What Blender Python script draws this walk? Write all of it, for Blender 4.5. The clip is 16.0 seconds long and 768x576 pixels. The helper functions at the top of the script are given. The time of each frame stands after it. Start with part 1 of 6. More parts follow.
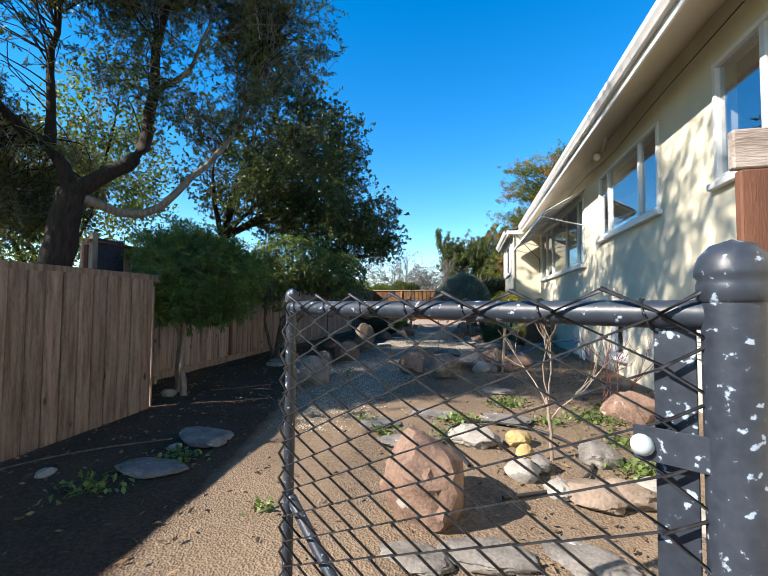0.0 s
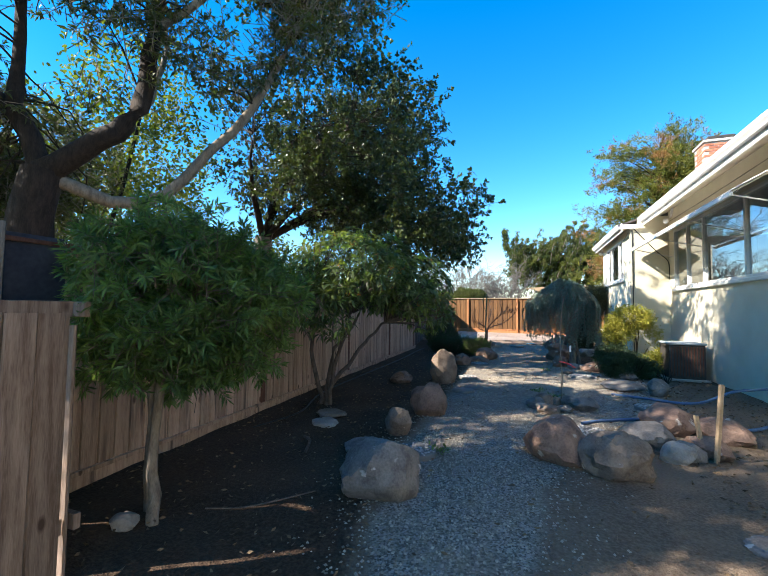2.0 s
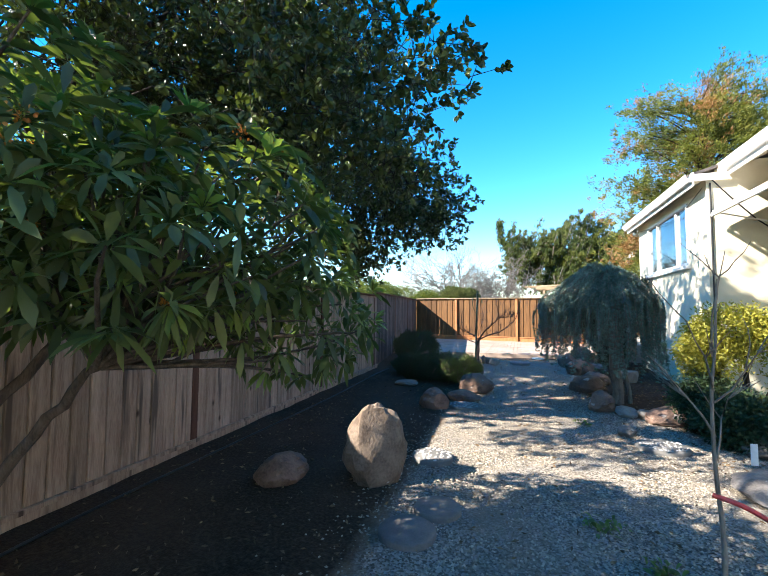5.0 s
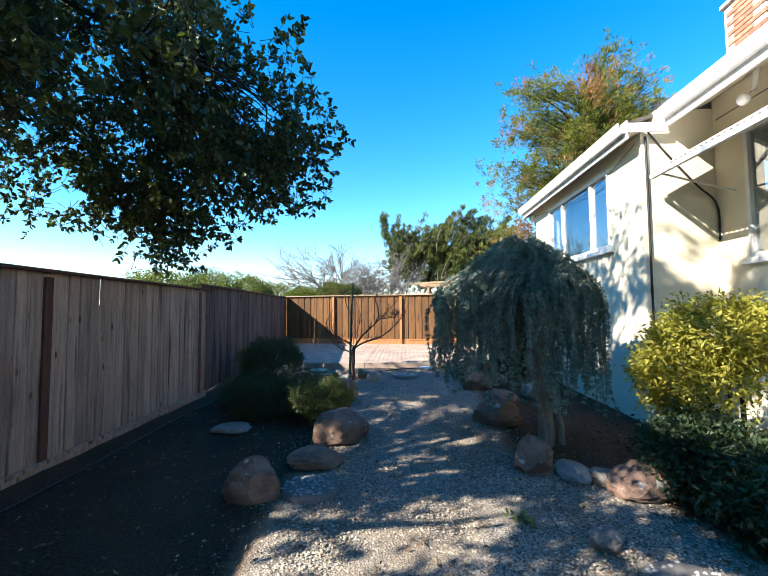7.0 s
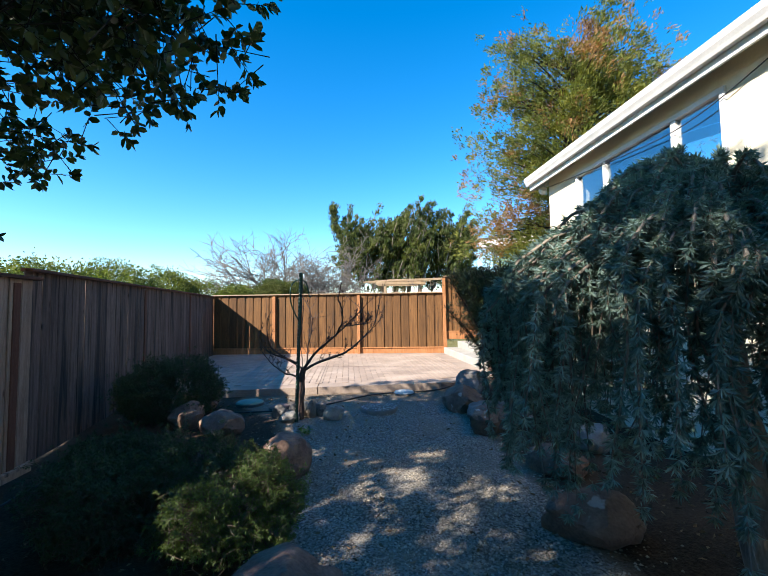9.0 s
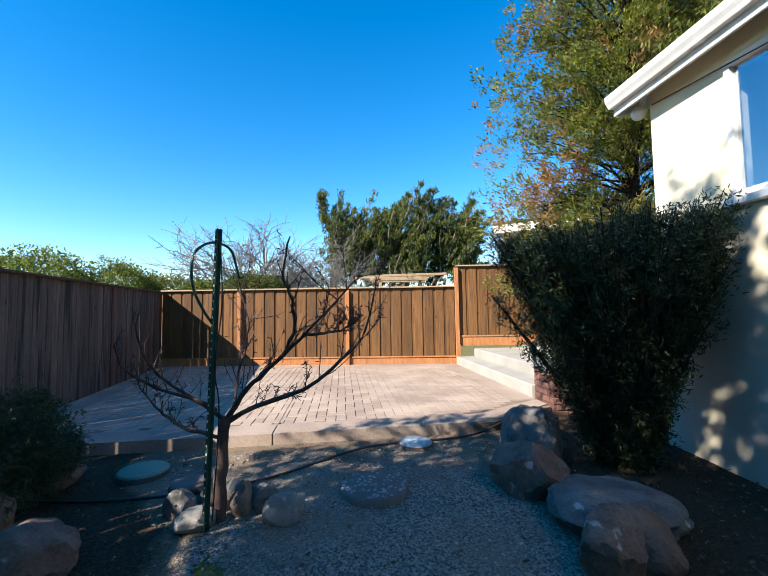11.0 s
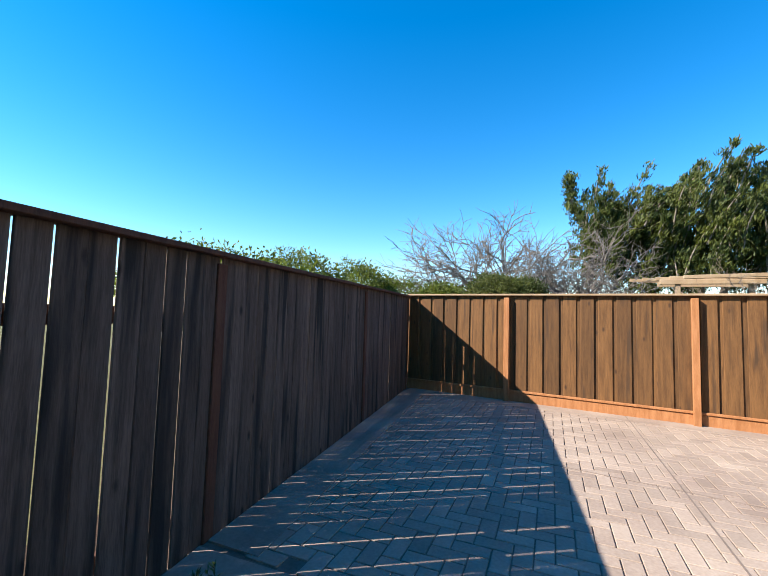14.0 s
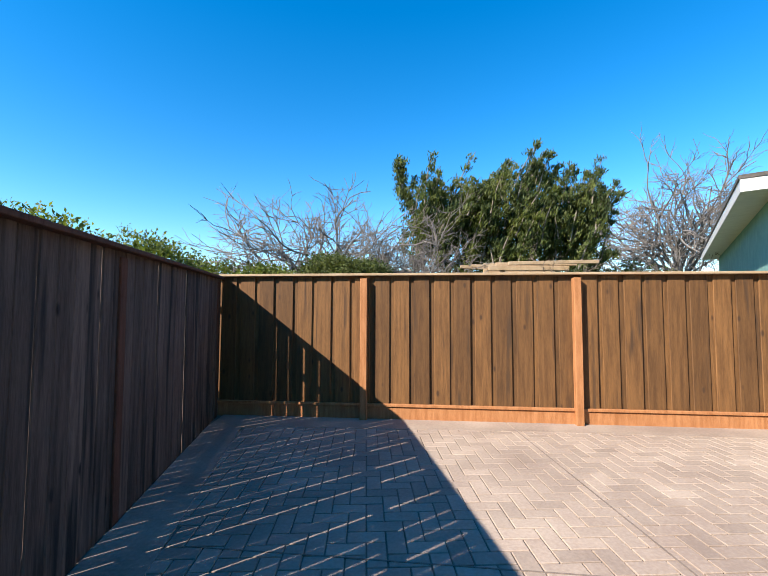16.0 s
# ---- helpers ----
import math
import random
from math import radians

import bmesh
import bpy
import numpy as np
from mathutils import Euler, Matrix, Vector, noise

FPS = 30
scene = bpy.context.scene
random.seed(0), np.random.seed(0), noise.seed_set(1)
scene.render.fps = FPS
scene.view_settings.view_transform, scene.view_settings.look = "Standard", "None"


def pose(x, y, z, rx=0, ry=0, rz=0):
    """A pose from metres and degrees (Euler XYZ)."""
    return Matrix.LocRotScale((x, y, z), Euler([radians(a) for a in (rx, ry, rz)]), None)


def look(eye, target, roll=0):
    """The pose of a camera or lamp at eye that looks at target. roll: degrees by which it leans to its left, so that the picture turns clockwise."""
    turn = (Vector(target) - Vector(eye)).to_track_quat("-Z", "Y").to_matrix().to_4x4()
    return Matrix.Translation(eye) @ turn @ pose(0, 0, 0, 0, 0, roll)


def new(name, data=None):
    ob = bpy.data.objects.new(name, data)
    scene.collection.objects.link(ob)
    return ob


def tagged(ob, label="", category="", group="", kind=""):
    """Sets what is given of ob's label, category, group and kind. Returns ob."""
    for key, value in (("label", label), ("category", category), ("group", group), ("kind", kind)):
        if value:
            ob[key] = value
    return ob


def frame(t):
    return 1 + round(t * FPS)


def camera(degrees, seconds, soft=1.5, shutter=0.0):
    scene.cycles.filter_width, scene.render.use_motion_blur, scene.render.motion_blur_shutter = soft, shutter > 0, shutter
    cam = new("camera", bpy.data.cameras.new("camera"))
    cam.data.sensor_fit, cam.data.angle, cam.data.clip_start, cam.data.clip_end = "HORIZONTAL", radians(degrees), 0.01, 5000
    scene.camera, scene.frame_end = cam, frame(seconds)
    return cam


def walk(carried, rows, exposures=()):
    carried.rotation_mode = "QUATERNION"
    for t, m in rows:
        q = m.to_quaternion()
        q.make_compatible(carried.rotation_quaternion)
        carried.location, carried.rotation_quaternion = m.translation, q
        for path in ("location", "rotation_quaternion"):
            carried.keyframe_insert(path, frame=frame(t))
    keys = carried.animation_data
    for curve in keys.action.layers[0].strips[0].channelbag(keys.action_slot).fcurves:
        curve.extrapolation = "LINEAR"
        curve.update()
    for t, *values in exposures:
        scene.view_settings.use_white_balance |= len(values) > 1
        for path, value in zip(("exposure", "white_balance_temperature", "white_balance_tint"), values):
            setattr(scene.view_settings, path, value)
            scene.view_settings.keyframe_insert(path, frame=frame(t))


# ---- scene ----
cam = camera(87.6, 16.0, soft=1.0)
METRES, EYE, TILT, LEAN, TURN = 21.4, 1.5, 0.0, 0.0, 12.0
ROWS = [
    (0.0, 0.0, 0.0, 0.0, -0.02, 2.49, -0.45),
    (0.5, -0.0138, 0.0253, 0.0056, 1.9, 2.62, -0.59),
    (1.0, -0.0229, 0.0531, 0.0095, 3.15, 2.76, -0.63),
    (1.5, -0.0293, 0.0851, 0.0112, 5.34, 2.9, -0.68),
    (2.0, -0.0297, 0.1195, 0.0142, 7.49, 3.02, -0.72),
    (2.5, -0.0281, 0.1545, 0.0153, 9.12, 3.11, -0.71),
    (3.0, -0.0252, 0.1881, 0.0152, 10.27, 3.21, -0.68),
    (3.5, -0.0212, 0.2245, 0.0151, 10.85, 3.3, -0.7),
    (4.0, -0.0155, 0.2596, 0.0153, 11.02, 3.33, -0.73),
    (4.5, -0.0078, 0.2937, 0.0157, 10.27, 3.42, -0.61),
    (5.0, -0.0009, 0.3263, 0.016, 6.68, 3.38, -0.39),
    (7.5, 0.0305, 0.4925, 0.0169, -12.29, 3.3, 0.55),
    (8.0, 0.0288, 0.5256, 0.0175, -14.63, 3.32, 0.61),
    (8.5, 0.0301, 0.5571, 0.0176, -16.25, 3.35, 0.76),
    (9.0, 0.0334, 0.5872, 0.018, -17.09, 3.4, 0.76),
    (11.5, 0.0756, 0.7361, 0.0158, -17.92, 3.62, 0.84),
    (12.0, 0.0638, 0.7631, 0.0167, -15.01, 3.85, 0.38),
    (12.5, 0.0435, 0.786, 0.0174, -7.83, 4.2, -0.25),
    (13.0, 0.0263, 0.8092, 0.0167, 1.3, 4.16, -1.03),
    (13.5, 0.0166, 0.8319, 0.0194, 7.31, 4.08, -1.56),
    (14.0, 0.0136, 0.8518, 0.0242, 10.63, 4.0, -1.76),
    (14.5, 0.0074, 0.8719, 0.0282, 12.35, 3.9, -1.86),
    (15.0, 0.0034, 0.8964, 0.0254, 9.53, 3.79, -1.68),
    (15.5, 0.001, 0.9265, 0.0229, -0.03, 3.54, -0.99),
    (16.0, 0.0029, 0.9595, 0.0233, -14.56, 3.18, -0.14),
]
walk(cam, [(t, pose(0, 0, EYE, TILT, LEAN, TURN) @ pose(METRES * x, METRES * y, METRES * z, 90 + pitch, roll, yaw)) for t, x, y, z, yaw, pitch, roll in ROWS],
     exposures=[(0, 1.43), (1.5, 1.65), (2.5, 1.98), (4, 2.25), (5, 2.2), (7.5, 1.8), (9, 1.57), (11.5, 1.42), (13.5, 1.42), (16, 1.36)])
# ---- light ----
SUN_AZ, SUN_EL = 33.0, 35.0
world = bpy.data.worlds.new("sky")
scene.world = world
world.use_nodes = True
wn = world.node_tree
sky = wn.nodes.new("ShaderNodeTexSky")
sky.sky_type = "NISHITA"
sky.sun_disc = False
sky.sun_elevation = radians(SUN_EL)
sky.sun_rotation = radians(237)
sky.ozone_density = 2.0
sky.air_density = 1.0
sky.dust_density = 0.0
wn.nodes["Background"].inputs["Strength"].default_value = 0.11
tone = wn.nodes.new("ShaderNodeHueSaturation")
tone.inputs["Saturation"].default_value = 1.46
wn.links.new(sky.outputs[0], tone.inputs["Color"])
wn.links.new(tone.outputs[0], wn.nodes["Background"].inputs["Color"])
sun = new("sun", bpy.data.lights.new("sun", "SUN"))
sun.data.energy, sun.data.angle, sun.data.color = 5.0, radians(0.5), (1.0, 0.92, 0.82)
sun.matrix_world = look((0, 0, 30), (math.cos(radians(SUN_AZ)), math.sin(radians(SUN_AZ)), 30 - math.tan(radians(SUN_EL))))


# ---- materials ----
def material(name, a, b, scale=6.0, rough=0.8, bump=0.3, fine=60.0, stretch=(1, 1, 1), metal=0.0, random_amount=0.0, island=False, spots=None, knots=None):
    m = bpy.data.materials.new(name)
    m.use_nodes = True
    n, l = m.node_tree.nodes, m.node_tree.links
    bs = n["Principled BSDF"]
    bs.inputs["Roughness"].default_value = rough
    bs.inputs["Metallic"].default_value = metal
    bs.inputs["Specular IOR Level"].default_value = 0.35
    geo = n.new("ShaderNodeNewGeometry")
    mp = n.new("ShaderNodeMapping")
    mp.inputs["Scale"].default_value = stretch
    info = n.new("ShaderNodeObjectInfo")
    spot_at = geo.outputs["Position"]
    if random_amount and not island:
        shift = n.new("ShaderNodeVectorMath")
        shift.operation = "MULTIPLY_ADD"
        l.new(info.outputs["Random"], shift.inputs[0])
        shift.inputs[1].default_value = (37.0, 53.0, 29.0)
        l.new(geo.outputs["Position"], shift.inputs[2])
        spot_at = shift.outputs[0]
    l.new(spot_at, mp.inputs["Vector"])
    n1 = n.new("ShaderNodeTexNoise")
    n1.inputs["Scale"].default_value, n1.inputs["Detail"].default_value = scale, 6
    n2 = n.new("ShaderNodeTexNoise")
    n2.inputs["Scale"].default_value, n2.inputs["Detail"].default_value = fine, 4
    for q in (n1, n2):
        l.new(mp.outputs[0], q.inputs["Vector"])
    ramp = n.new("ShaderNodeMapRange")
    ramp.inputs["From Min"].default_value, ramp.inputs["From Max"].default_value = 0.3, 0.7
    add = n.new("ShaderNodeMath")
    add.operation = "MULTIPLY_ADD"
    l.new(n2.outputs["Fac"], add.inputs[0])
    add.inputs[1].default_value = 0.6
    sub = n.new("ShaderNodeMath")
    sub.operation = "SUBTRACT"
    l.new(n1.outputs["Fac"], sub.inputs[0])
    sub.inputs[1].default_value = 0.3
    l.new(sub.outputs[0], add.inputs[2])
    l.new(add.outputs[0], ramp.inputs["Value"])
    mix = n.new("ShaderNodeMix")
    mix.data_type = "RGBA"
    mix.inputs["A"].default_value, mix.inputs["B"].default_value = (*a, 1), (*b, 1)
    l.new(ramp.outputs[0], mix.inputs["Factor"])
    out = mix.outputs["Result"]
    if random_amount:
        hsv = n.new("ShaderNodeHueSaturation")
        rr = n.new("ShaderNodeMapRange")
        rr.inputs["To Min"].default_value, rr.inputs["To Max"].default_value = 1 - random_amount, 1 + random_amount
        if island:
            l.new(geo.outputs["Random Per Island"], rr.inputs["Value"])
        else:
            l.new(info.outputs["Random"], rr.inputs["Value"])
        l.new(rr.outputs[0], hsv.inputs["Value"])
        l.new(out, hsv.inputs["Color"])
        out = hsv.outputs["Color"]
    if spots:
        vor = n.new("ShaderNodeTexNoise")
        vor.inputs["Scale"].default_value, vor.inputs["Detail"].default_value = spots[1], 3
        if len(spots) > 3:
            sm = n.new("ShaderNodeMapping")
            sm.inputs["Scale"].default_value = spots[3]
            l.new(spot_at, sm.inputs["Vector"])
            l.new(sm.outputs[0], vor.inputs["Vector"])
        else:
            l.new(spot_at, vor.inputs["Vector"])
        cut = n.new("ShaderNodeMapRange")
        cut.inputs["From Min"].default_value, cut.inputs["From Max"].default_value = spots[2], spots[2] + (0.12 if len(spots) > 3 else 0.05)
        l.new(vor.outputs["Fac"], cut.inputs["Value"])
        mx = n.new("ShaderNodeMix")
        mx.data_type = "RGBA"
        mx.inputs["B"].default_value = (*spots[0], 1)
        l.new(cut.outputs[0], mx.inputs["Factor"])
        l.new(out, mx.inputs["A"])
        out = mx.outputs["Result"]
    if knots:
        km = n.new("ShaderNodeMapping")
        km.inputs["Scale"].default_value = (5.5, 5.5, 2.6)
        l.new(spot_at, km.inputs["Vector"])
        kv = n.new("ShaderNodeTexVoronoi")
        kv.inputs["Scale"].default_value = 1.0
        l.new(km.outputs[0], kv.inputs["Vector"])
        kc = n.new("ShaderNodeMapRange")
        kc.inputs["From Min"].default_value, kc.inputs["From Max"].default_value = 0.13, 0.06
        l.new(kv.outputs["Distance"], kc.inputs["Value"])
        kx = n.new("ShaderNodeMix")
        kx.data_type = "RGBA"
        kx.inputs["B"].default_value = (*knots, 1)
        l.new(kc.outputs[0], kx.inputs["Factor"])
        l.new(out, kx.inputs["A"])
        out = kx.outputs["Result"]
    l.new(out, bs.inputs["Base Color"])
    if bump:
        bp = n.new("ShaderNodeBump")
        bp.inputs["Strength"].default_value, bp.inputs["Distance"].default_value = bump, 0.01
        l.new(add.outputs[0], bp.inputs["Height"])
        l.new(bp.outputs[0], bs.inputs["Normal"])
    return m


def leaf_material(name, a, b, through_light=0.35, rough=0.45, spots=None):
    m = material(name, a, b, scale=1.2, rough=rough, bump=0.0, fine=9.0, random_amount=0.35, island=True, spots=spots)
    n, l = m.node_tree.nodes, m.node_tree.links
    bs = n["Principled BSDF"]
    tr = n.new("ShaderNodeBsdfTranslucent")
    col = bs.inputs["Base Color"].links[0].from_socket
    warm = n.new("ShaderNodeMix")
    warm.data_type, warm.blend_type = "RGBA", "MULTIPLY"
    warm.inputs["Factor"].default_value = 1.0
    warm.inputs["B"].default_value = (1.3, 1.35, 0.5, 1)
    l.new(col, warm.inputs["A"])
    l.new(warm.outputs["Result"], tr.inputs["Color"])
    mx = n.new("ShaderNodeMixShader")
    mx.inputs[0].default_value = through_light
    l.new(bs.outputs[0], mx.inputs[1])
    l.new(tr.outputs[0], mx.inputs[2])
    l.new(mx.outputs[0], n["Material Output"].inputs["Surface"])
    return m


def glass_material(name, tint, gloss):
    m = bpy.data.materials.new(name)
    m.use_nodes = True
    n, l = m.node_tree.nodes, m.node_tree.links
    tr, gl, mx = n.new("ShaderNodeBsdfTransparent"), n.new("ShaderNodeBsdfGlossy"), n.new("ShaderNodeMixShader")
    tr.inputs[0].default_value = (*tint, 1)
    gl.inputs["Roughness"].default_value = 0.02
    gl.inputs["Color"].default_value = (0.95, 0.97, 1, 1)
    mx.inputs[0].default_value = gloss
    l.new(tr.outputs[0], mx.inputs[1])
    l.new(gl.outputs[0], mx.inputs[2])
    l.new(mx.outputs[0], n["Material Output"].inputs["Surface"])
    return m


def ground_material():
    m = bpy.data.materials.new("ground_soil_and_gravel")
    m.use_nodes = True
    n, l = m.node_tree.nodes, m.node_tree.links
    bs = n["Principled BSDF"]
    bs.inputs["Roughness"].default_value = 0.95
    bs.inputs["Specular IOR Level"].default_value = 0.15
    geo = n.new("ShaderNodeNewGeometry")

    def noise_of(s, d=5):
        q = n.new("ShaderNodeTexNoise")
        q.inputs["Scale"].default_value, q.inputs["Detail"].default_value = s, d
        l.new(geo.outputs["Position"], q.inputs["Vector"])
        return q.outputs["Fac"]

    def blend(f, a, b, lo=0.35, hi=0.65):
        r = n.new("ShaderNodeMapRange")
        r.inputs["From Min"].default_value, r.inputs["From Max"].default_value = lo, hi
        l.new(f, r.inputs["Value"])
        q = n.new("ShaderNodeMix")
        q.data_type = "RGBA"
        l.new(r.outputs[0], q.inputs["Factor"])
        for k, v in (("A", a), ("B", b)):
            if isinstance(v, tuple):
                q.inputs[k].default_value = (*v, 1)
            else:
                l.new(v, q.inputs[k])
        return q.outputs["Result"]

    def zone(name):
        at = n.new("ShaderNodeAttribute")
        at.attribute_name = name
        ad = n.new("ShaderNodeMath")
        ad.operation = "MULTIPLY_ADD"
        l.new(noise_of(5, 6), ad.inputs[0])
        ad.inputs[1].default_value = 0.5
        l.new(at.outputs["Fac"], ad.inputs[2])
        return ad.outputs[0]

    big, fine, grit = noise_of(1.5), noise_of(45), noise_of(160, 2)
    soil = blend(fine, blend(big, (0.10, 0.07, 0.047), (0.17, 0.12, 0.078)), (0.22, 0.165, 0.115), 0.35, 0.8)
    # dark planting soil, used for painted shade near the gate too
    bed_and_shade = blend(fine, blend(big, (0.032, 0.019, 0.012), (0.060, 0.037, 0.024)), (0.10, 0.068, 0.044), 0.4, 0.85)
    vor = n.new("ShaderNodeTexVoronoi")
    vor.inputs["Scale"].default_value = 75
    l.new(geo.outputs["Position"], vor.inputs["Vector"])
    bw = n.new("ShaderNodeRGBToBW")
    l.new(vor.outputs["Color"], bw.inputs[0])
    gravel = blend(bw.outputs[0], (0.09, 0.078, 0.062), (0.32, 0.29, 0.245), 0.2, 0.8)
    gravel = blend(big, gravel, blend(grit, (0.15, 0.115, 0.08), (0.27, 0.225, 0.17)), 0.45, 0.75)
    grass = blend(fine, (0.08, 0.09, 0.03), (0.2, 0.17, 0.08))
    c = blend(zone("bed_and_shade"), soil, bed_and_shade, 0.6, 0.9)
    c = blend(zone("gravel"), c, gravel, 0.6, 0.9)
    c = blend(zone("beyond"), c, grass, 0.6, 0.9)
    l.new(c, bs.inputs["Base Color"])
    bp = n.new("ShaderNodeBump")
    bp.inputs["Strength"].default_value, bp.inputs["Distance"].default_value = 0.6, 0.012
    ad = n.new("ShaderNodeMath")
    l.new(fine, ad.inputs[0])
    l.new(vor.outputs["Distance"], ad.inputs[1])
    l.new(ad.outputs[0], bp.inputs["Height"])
    l.new(bp.outputs[0], bs.inputs["Normal"])
    return m


M_GROUND = ground_material()
M_STUCCO = material("cream_stucco", (0.54, 0.49, 0.365), (0.605, 0.558, 0.43), 3, 0.9, 0.25, 90)
M_SOFFIT = material("soffit_paint", (0.484, 0.421, 0.312), (0.546, 0.484, 0.374), 2, 0.8, 0.1, 30)
M_WHITE = material("white_paint", (0.57, 0.56, 0.54), (0.66, 0.65, 0.63), 4, 0.5, 0.08, 60)
M_ROOF = material("dark_roof_shingle", (0.05, 0.045, 0.04), (0.12, 0.1, 0.09), 8, 0.9, 0.5, 70)
M_BRICK = material("red_chimney_brick", (0.36, 0.12, 0.07), (0.5, 0.22, 0.13), 12, 0.9, 0.5, 90, random_amount=0.25)
M_DBRICK = material("dark_brown_brick", (0.09, 0.045, 0.035), (0.16, 0.08, 0.06), 12, 0.85, 0.4, 90, random_amount=0.25)
M_MORTAR = material("mortar", (0.4, 0.37, 0.33), (0.5, 0.47, 0.42), 20, 0.95, 0.3)
M_GLASS = glass_material("window_glass", (0.75, 0.8, 0.82), 0.3)
M_ROOM = material("room_wall", (0.32, 0.3, 0.27), (0.4, 0.37, 0.33), 2, 0.9, 0.0)
M_BOARD_A = material("new_cedar_board", (0.115, 0.074, 0.05), (0.255, 0.187, 0.142), 3, 0.85, 0.35, 26, (9, 9, 0.7), random_amount=0.16, spots=((0.09, 0.056, 0.038), 1.6, 0.62, (7, 7, 0.5)), knots=(0.05, 0.028, 0.018))
M_BOARD_B = material("weathered_board", (0.26, 0.17, 0.115), (0.44, 0.31, 0.22), 3, 0.9, 0.45, 24, (8, 8, 0.6), random_amount=0.22, spots=((0.11, 0.078, 0.058), 1.5, 0.57, (7, 7, 0.5)), knots=(0.09, 0.055, 0.036))
M_BOARD_C = material("grey_brown_board", (0.070, 0.048, 0.038), (0.150, 0.106, 0.084), 3, 0.9, 0.5, 24, (8, 8, 0.55), random_amount=0.28, spots=((0.026, 0.021, 0.018), 1.4, 0.52, (7, 7, 0.45)), knots=(0.03, 0.022, 0.018))
M_BOARD_D = material("stained_fence_board", (0.080, 0.036, 0.011), (0.150, 0.070, 0.022), 3.5, 0.8, 0.35, 26, (8, 8, 0.6), random_amount=0.26, spots=((0.055, 0.028, 0.012), 1.6, 0.6, (7, 7, 0.6)), knots=(0.05, 0.024, 0.01))
M_POST_RED = material("red_brown_post", (0.075, 0.029, 0.016), (0.129, 0.054, 0.031), 4, 0.85, 0.35, 40, (6, 6, 0.8))
M_POST_OR = material("orange_redwood", (0.258, 0.102, 0.034), (0.381, 0.170, 0.068), 4, 0.8, 0.3, 40, (6, 6, 0.8))
M_CAPRAIL = material("light_cap_rail", (0.272, 0.184, 0.102), (0.374, 0.272, 0.170), 4, 0.85, 0.3, 40)
M_PAVER = material("stamped_concrete", (0.251, 0.188, 0.148), (0.370, 0.292, 0.230), 1.3, 0.75, 0.2, 45, random_amount=0.12)
M_PAVER_J = material("stamped_concrete_rest", (0.251, 0.188, 0.148), (0.370, 0.292, 0.230), 1.3, 0.75, 0.2, 45, random_amount=0.12, island=True)
M_PATIO = material("patio_slab", (0.222, 0.167, 0.133), (0.347, 0.273, 0.214), 1.6, 0.8, 0.2, 40)
M_GROOVE = material("patio_joint", (0.140, 0.107, 0.086), (0.215, 0.165, 0.133), 2.5, 0.9, 0.3, 40)
M_CONC = material("pale_concrete", (0.264, 0.248, 0.217), (0.338, 0.322, 0.285), 2, 0.9, 0.3, 50)
ROCKS = [
    material("grey_boulder", (0.095, 0.085, 0.076), (0.205, 0.185, 0.163), 7, 0.9, 1.0, 55, spots=((0.42, 0.4, 0.36), 9, 0.68)),
    material("tan_boulder", (0.115, 0.083, 0.06), (0.23, 0.175, 0.132), 6, 0.9, 1.0, 50, spots=((0.5, 0.45, 0.38), 8, 0.7)),
    material("rust_boulder", (0.110, 0.070, 0.052), (0.235, 0.15, 0.108), 6, 0.9, 1.0, 50, spots=((0.36, 0.32, 0.28), 7, 0.66)),
    material("pale_rock", (0.189, 0.171, 0.144), (0.279, 0.261, 0.234), 9, 0.9, 0.5, 60),
    material("yellow_rock", (0.281, 0.191, 0.068), (0.371, 0.281, 0.135), 9, 0.9, 0.5, 60),
]
M_PEBBLE = material("gravel_pebble", (0.19, 0.162, 0.122), (0.33, 0.285, 0.215), 40, 0.9, 0.2, 120, random_amount=0.6, island=True)
M_LITTER = material("dry_leaf_litter", (0.078, 0.051, 0.030), (0.198, 0.132, 0.072), 8, 0.9, 0.2, 50, random_amount=0.5, island=True)
M_STEP = material("round_stepping_stone", (0.116, 0.112, 0.103), (0.161, 0.152, 0.138), 12, 0.9, 0.4, 80)
M_PINK = material("reddish_stone_disc", (0.16, 0.10, 0.085), (0.27, 0.20, 0.17), 5, 0.9, 0.4, 60)
M_CHIP = material("white_pebble_chip", (0.281, 0.270, 0.247), (0.371, 0.360, 0.338), 20, 0.8, 0.1, 60, random_amount=0.25, island=True)
M_LID_GREY = material("pale_plastic_lid", (0.33, 0.37, 0.38), (0.42, 0.46, 0.47), 4, 0.6, 0.05)
M_LID_GREEN = material("green_plastic_lid", (0.12, 0.2, 0.15), (0.17, 0.26, 0.19), 4, 0.6, 0.05)
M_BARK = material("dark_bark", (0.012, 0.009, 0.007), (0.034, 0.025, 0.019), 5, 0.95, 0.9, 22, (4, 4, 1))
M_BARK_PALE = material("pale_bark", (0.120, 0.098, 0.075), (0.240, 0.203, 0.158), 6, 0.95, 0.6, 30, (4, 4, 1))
M_BARK_TAN = material("tan_bark", (0.140, 0.105, 0.077), (0.280, 0.224, 0.175), 6, 0.95, 0.5, 30, (4, 4, 1))
M_STEM = material("brown_shrub_stem", (0.060, 0.044, 0.034), (0.140, 0.108, 0.084), 7, 0.9, 0.6, 35, (4, 4, 1))
M_TWIG = material("bare_twig", (0.045, 0.028, 0.024), (0.1, 0.065, 0.055), 9, 0.85, 0.4, 60)
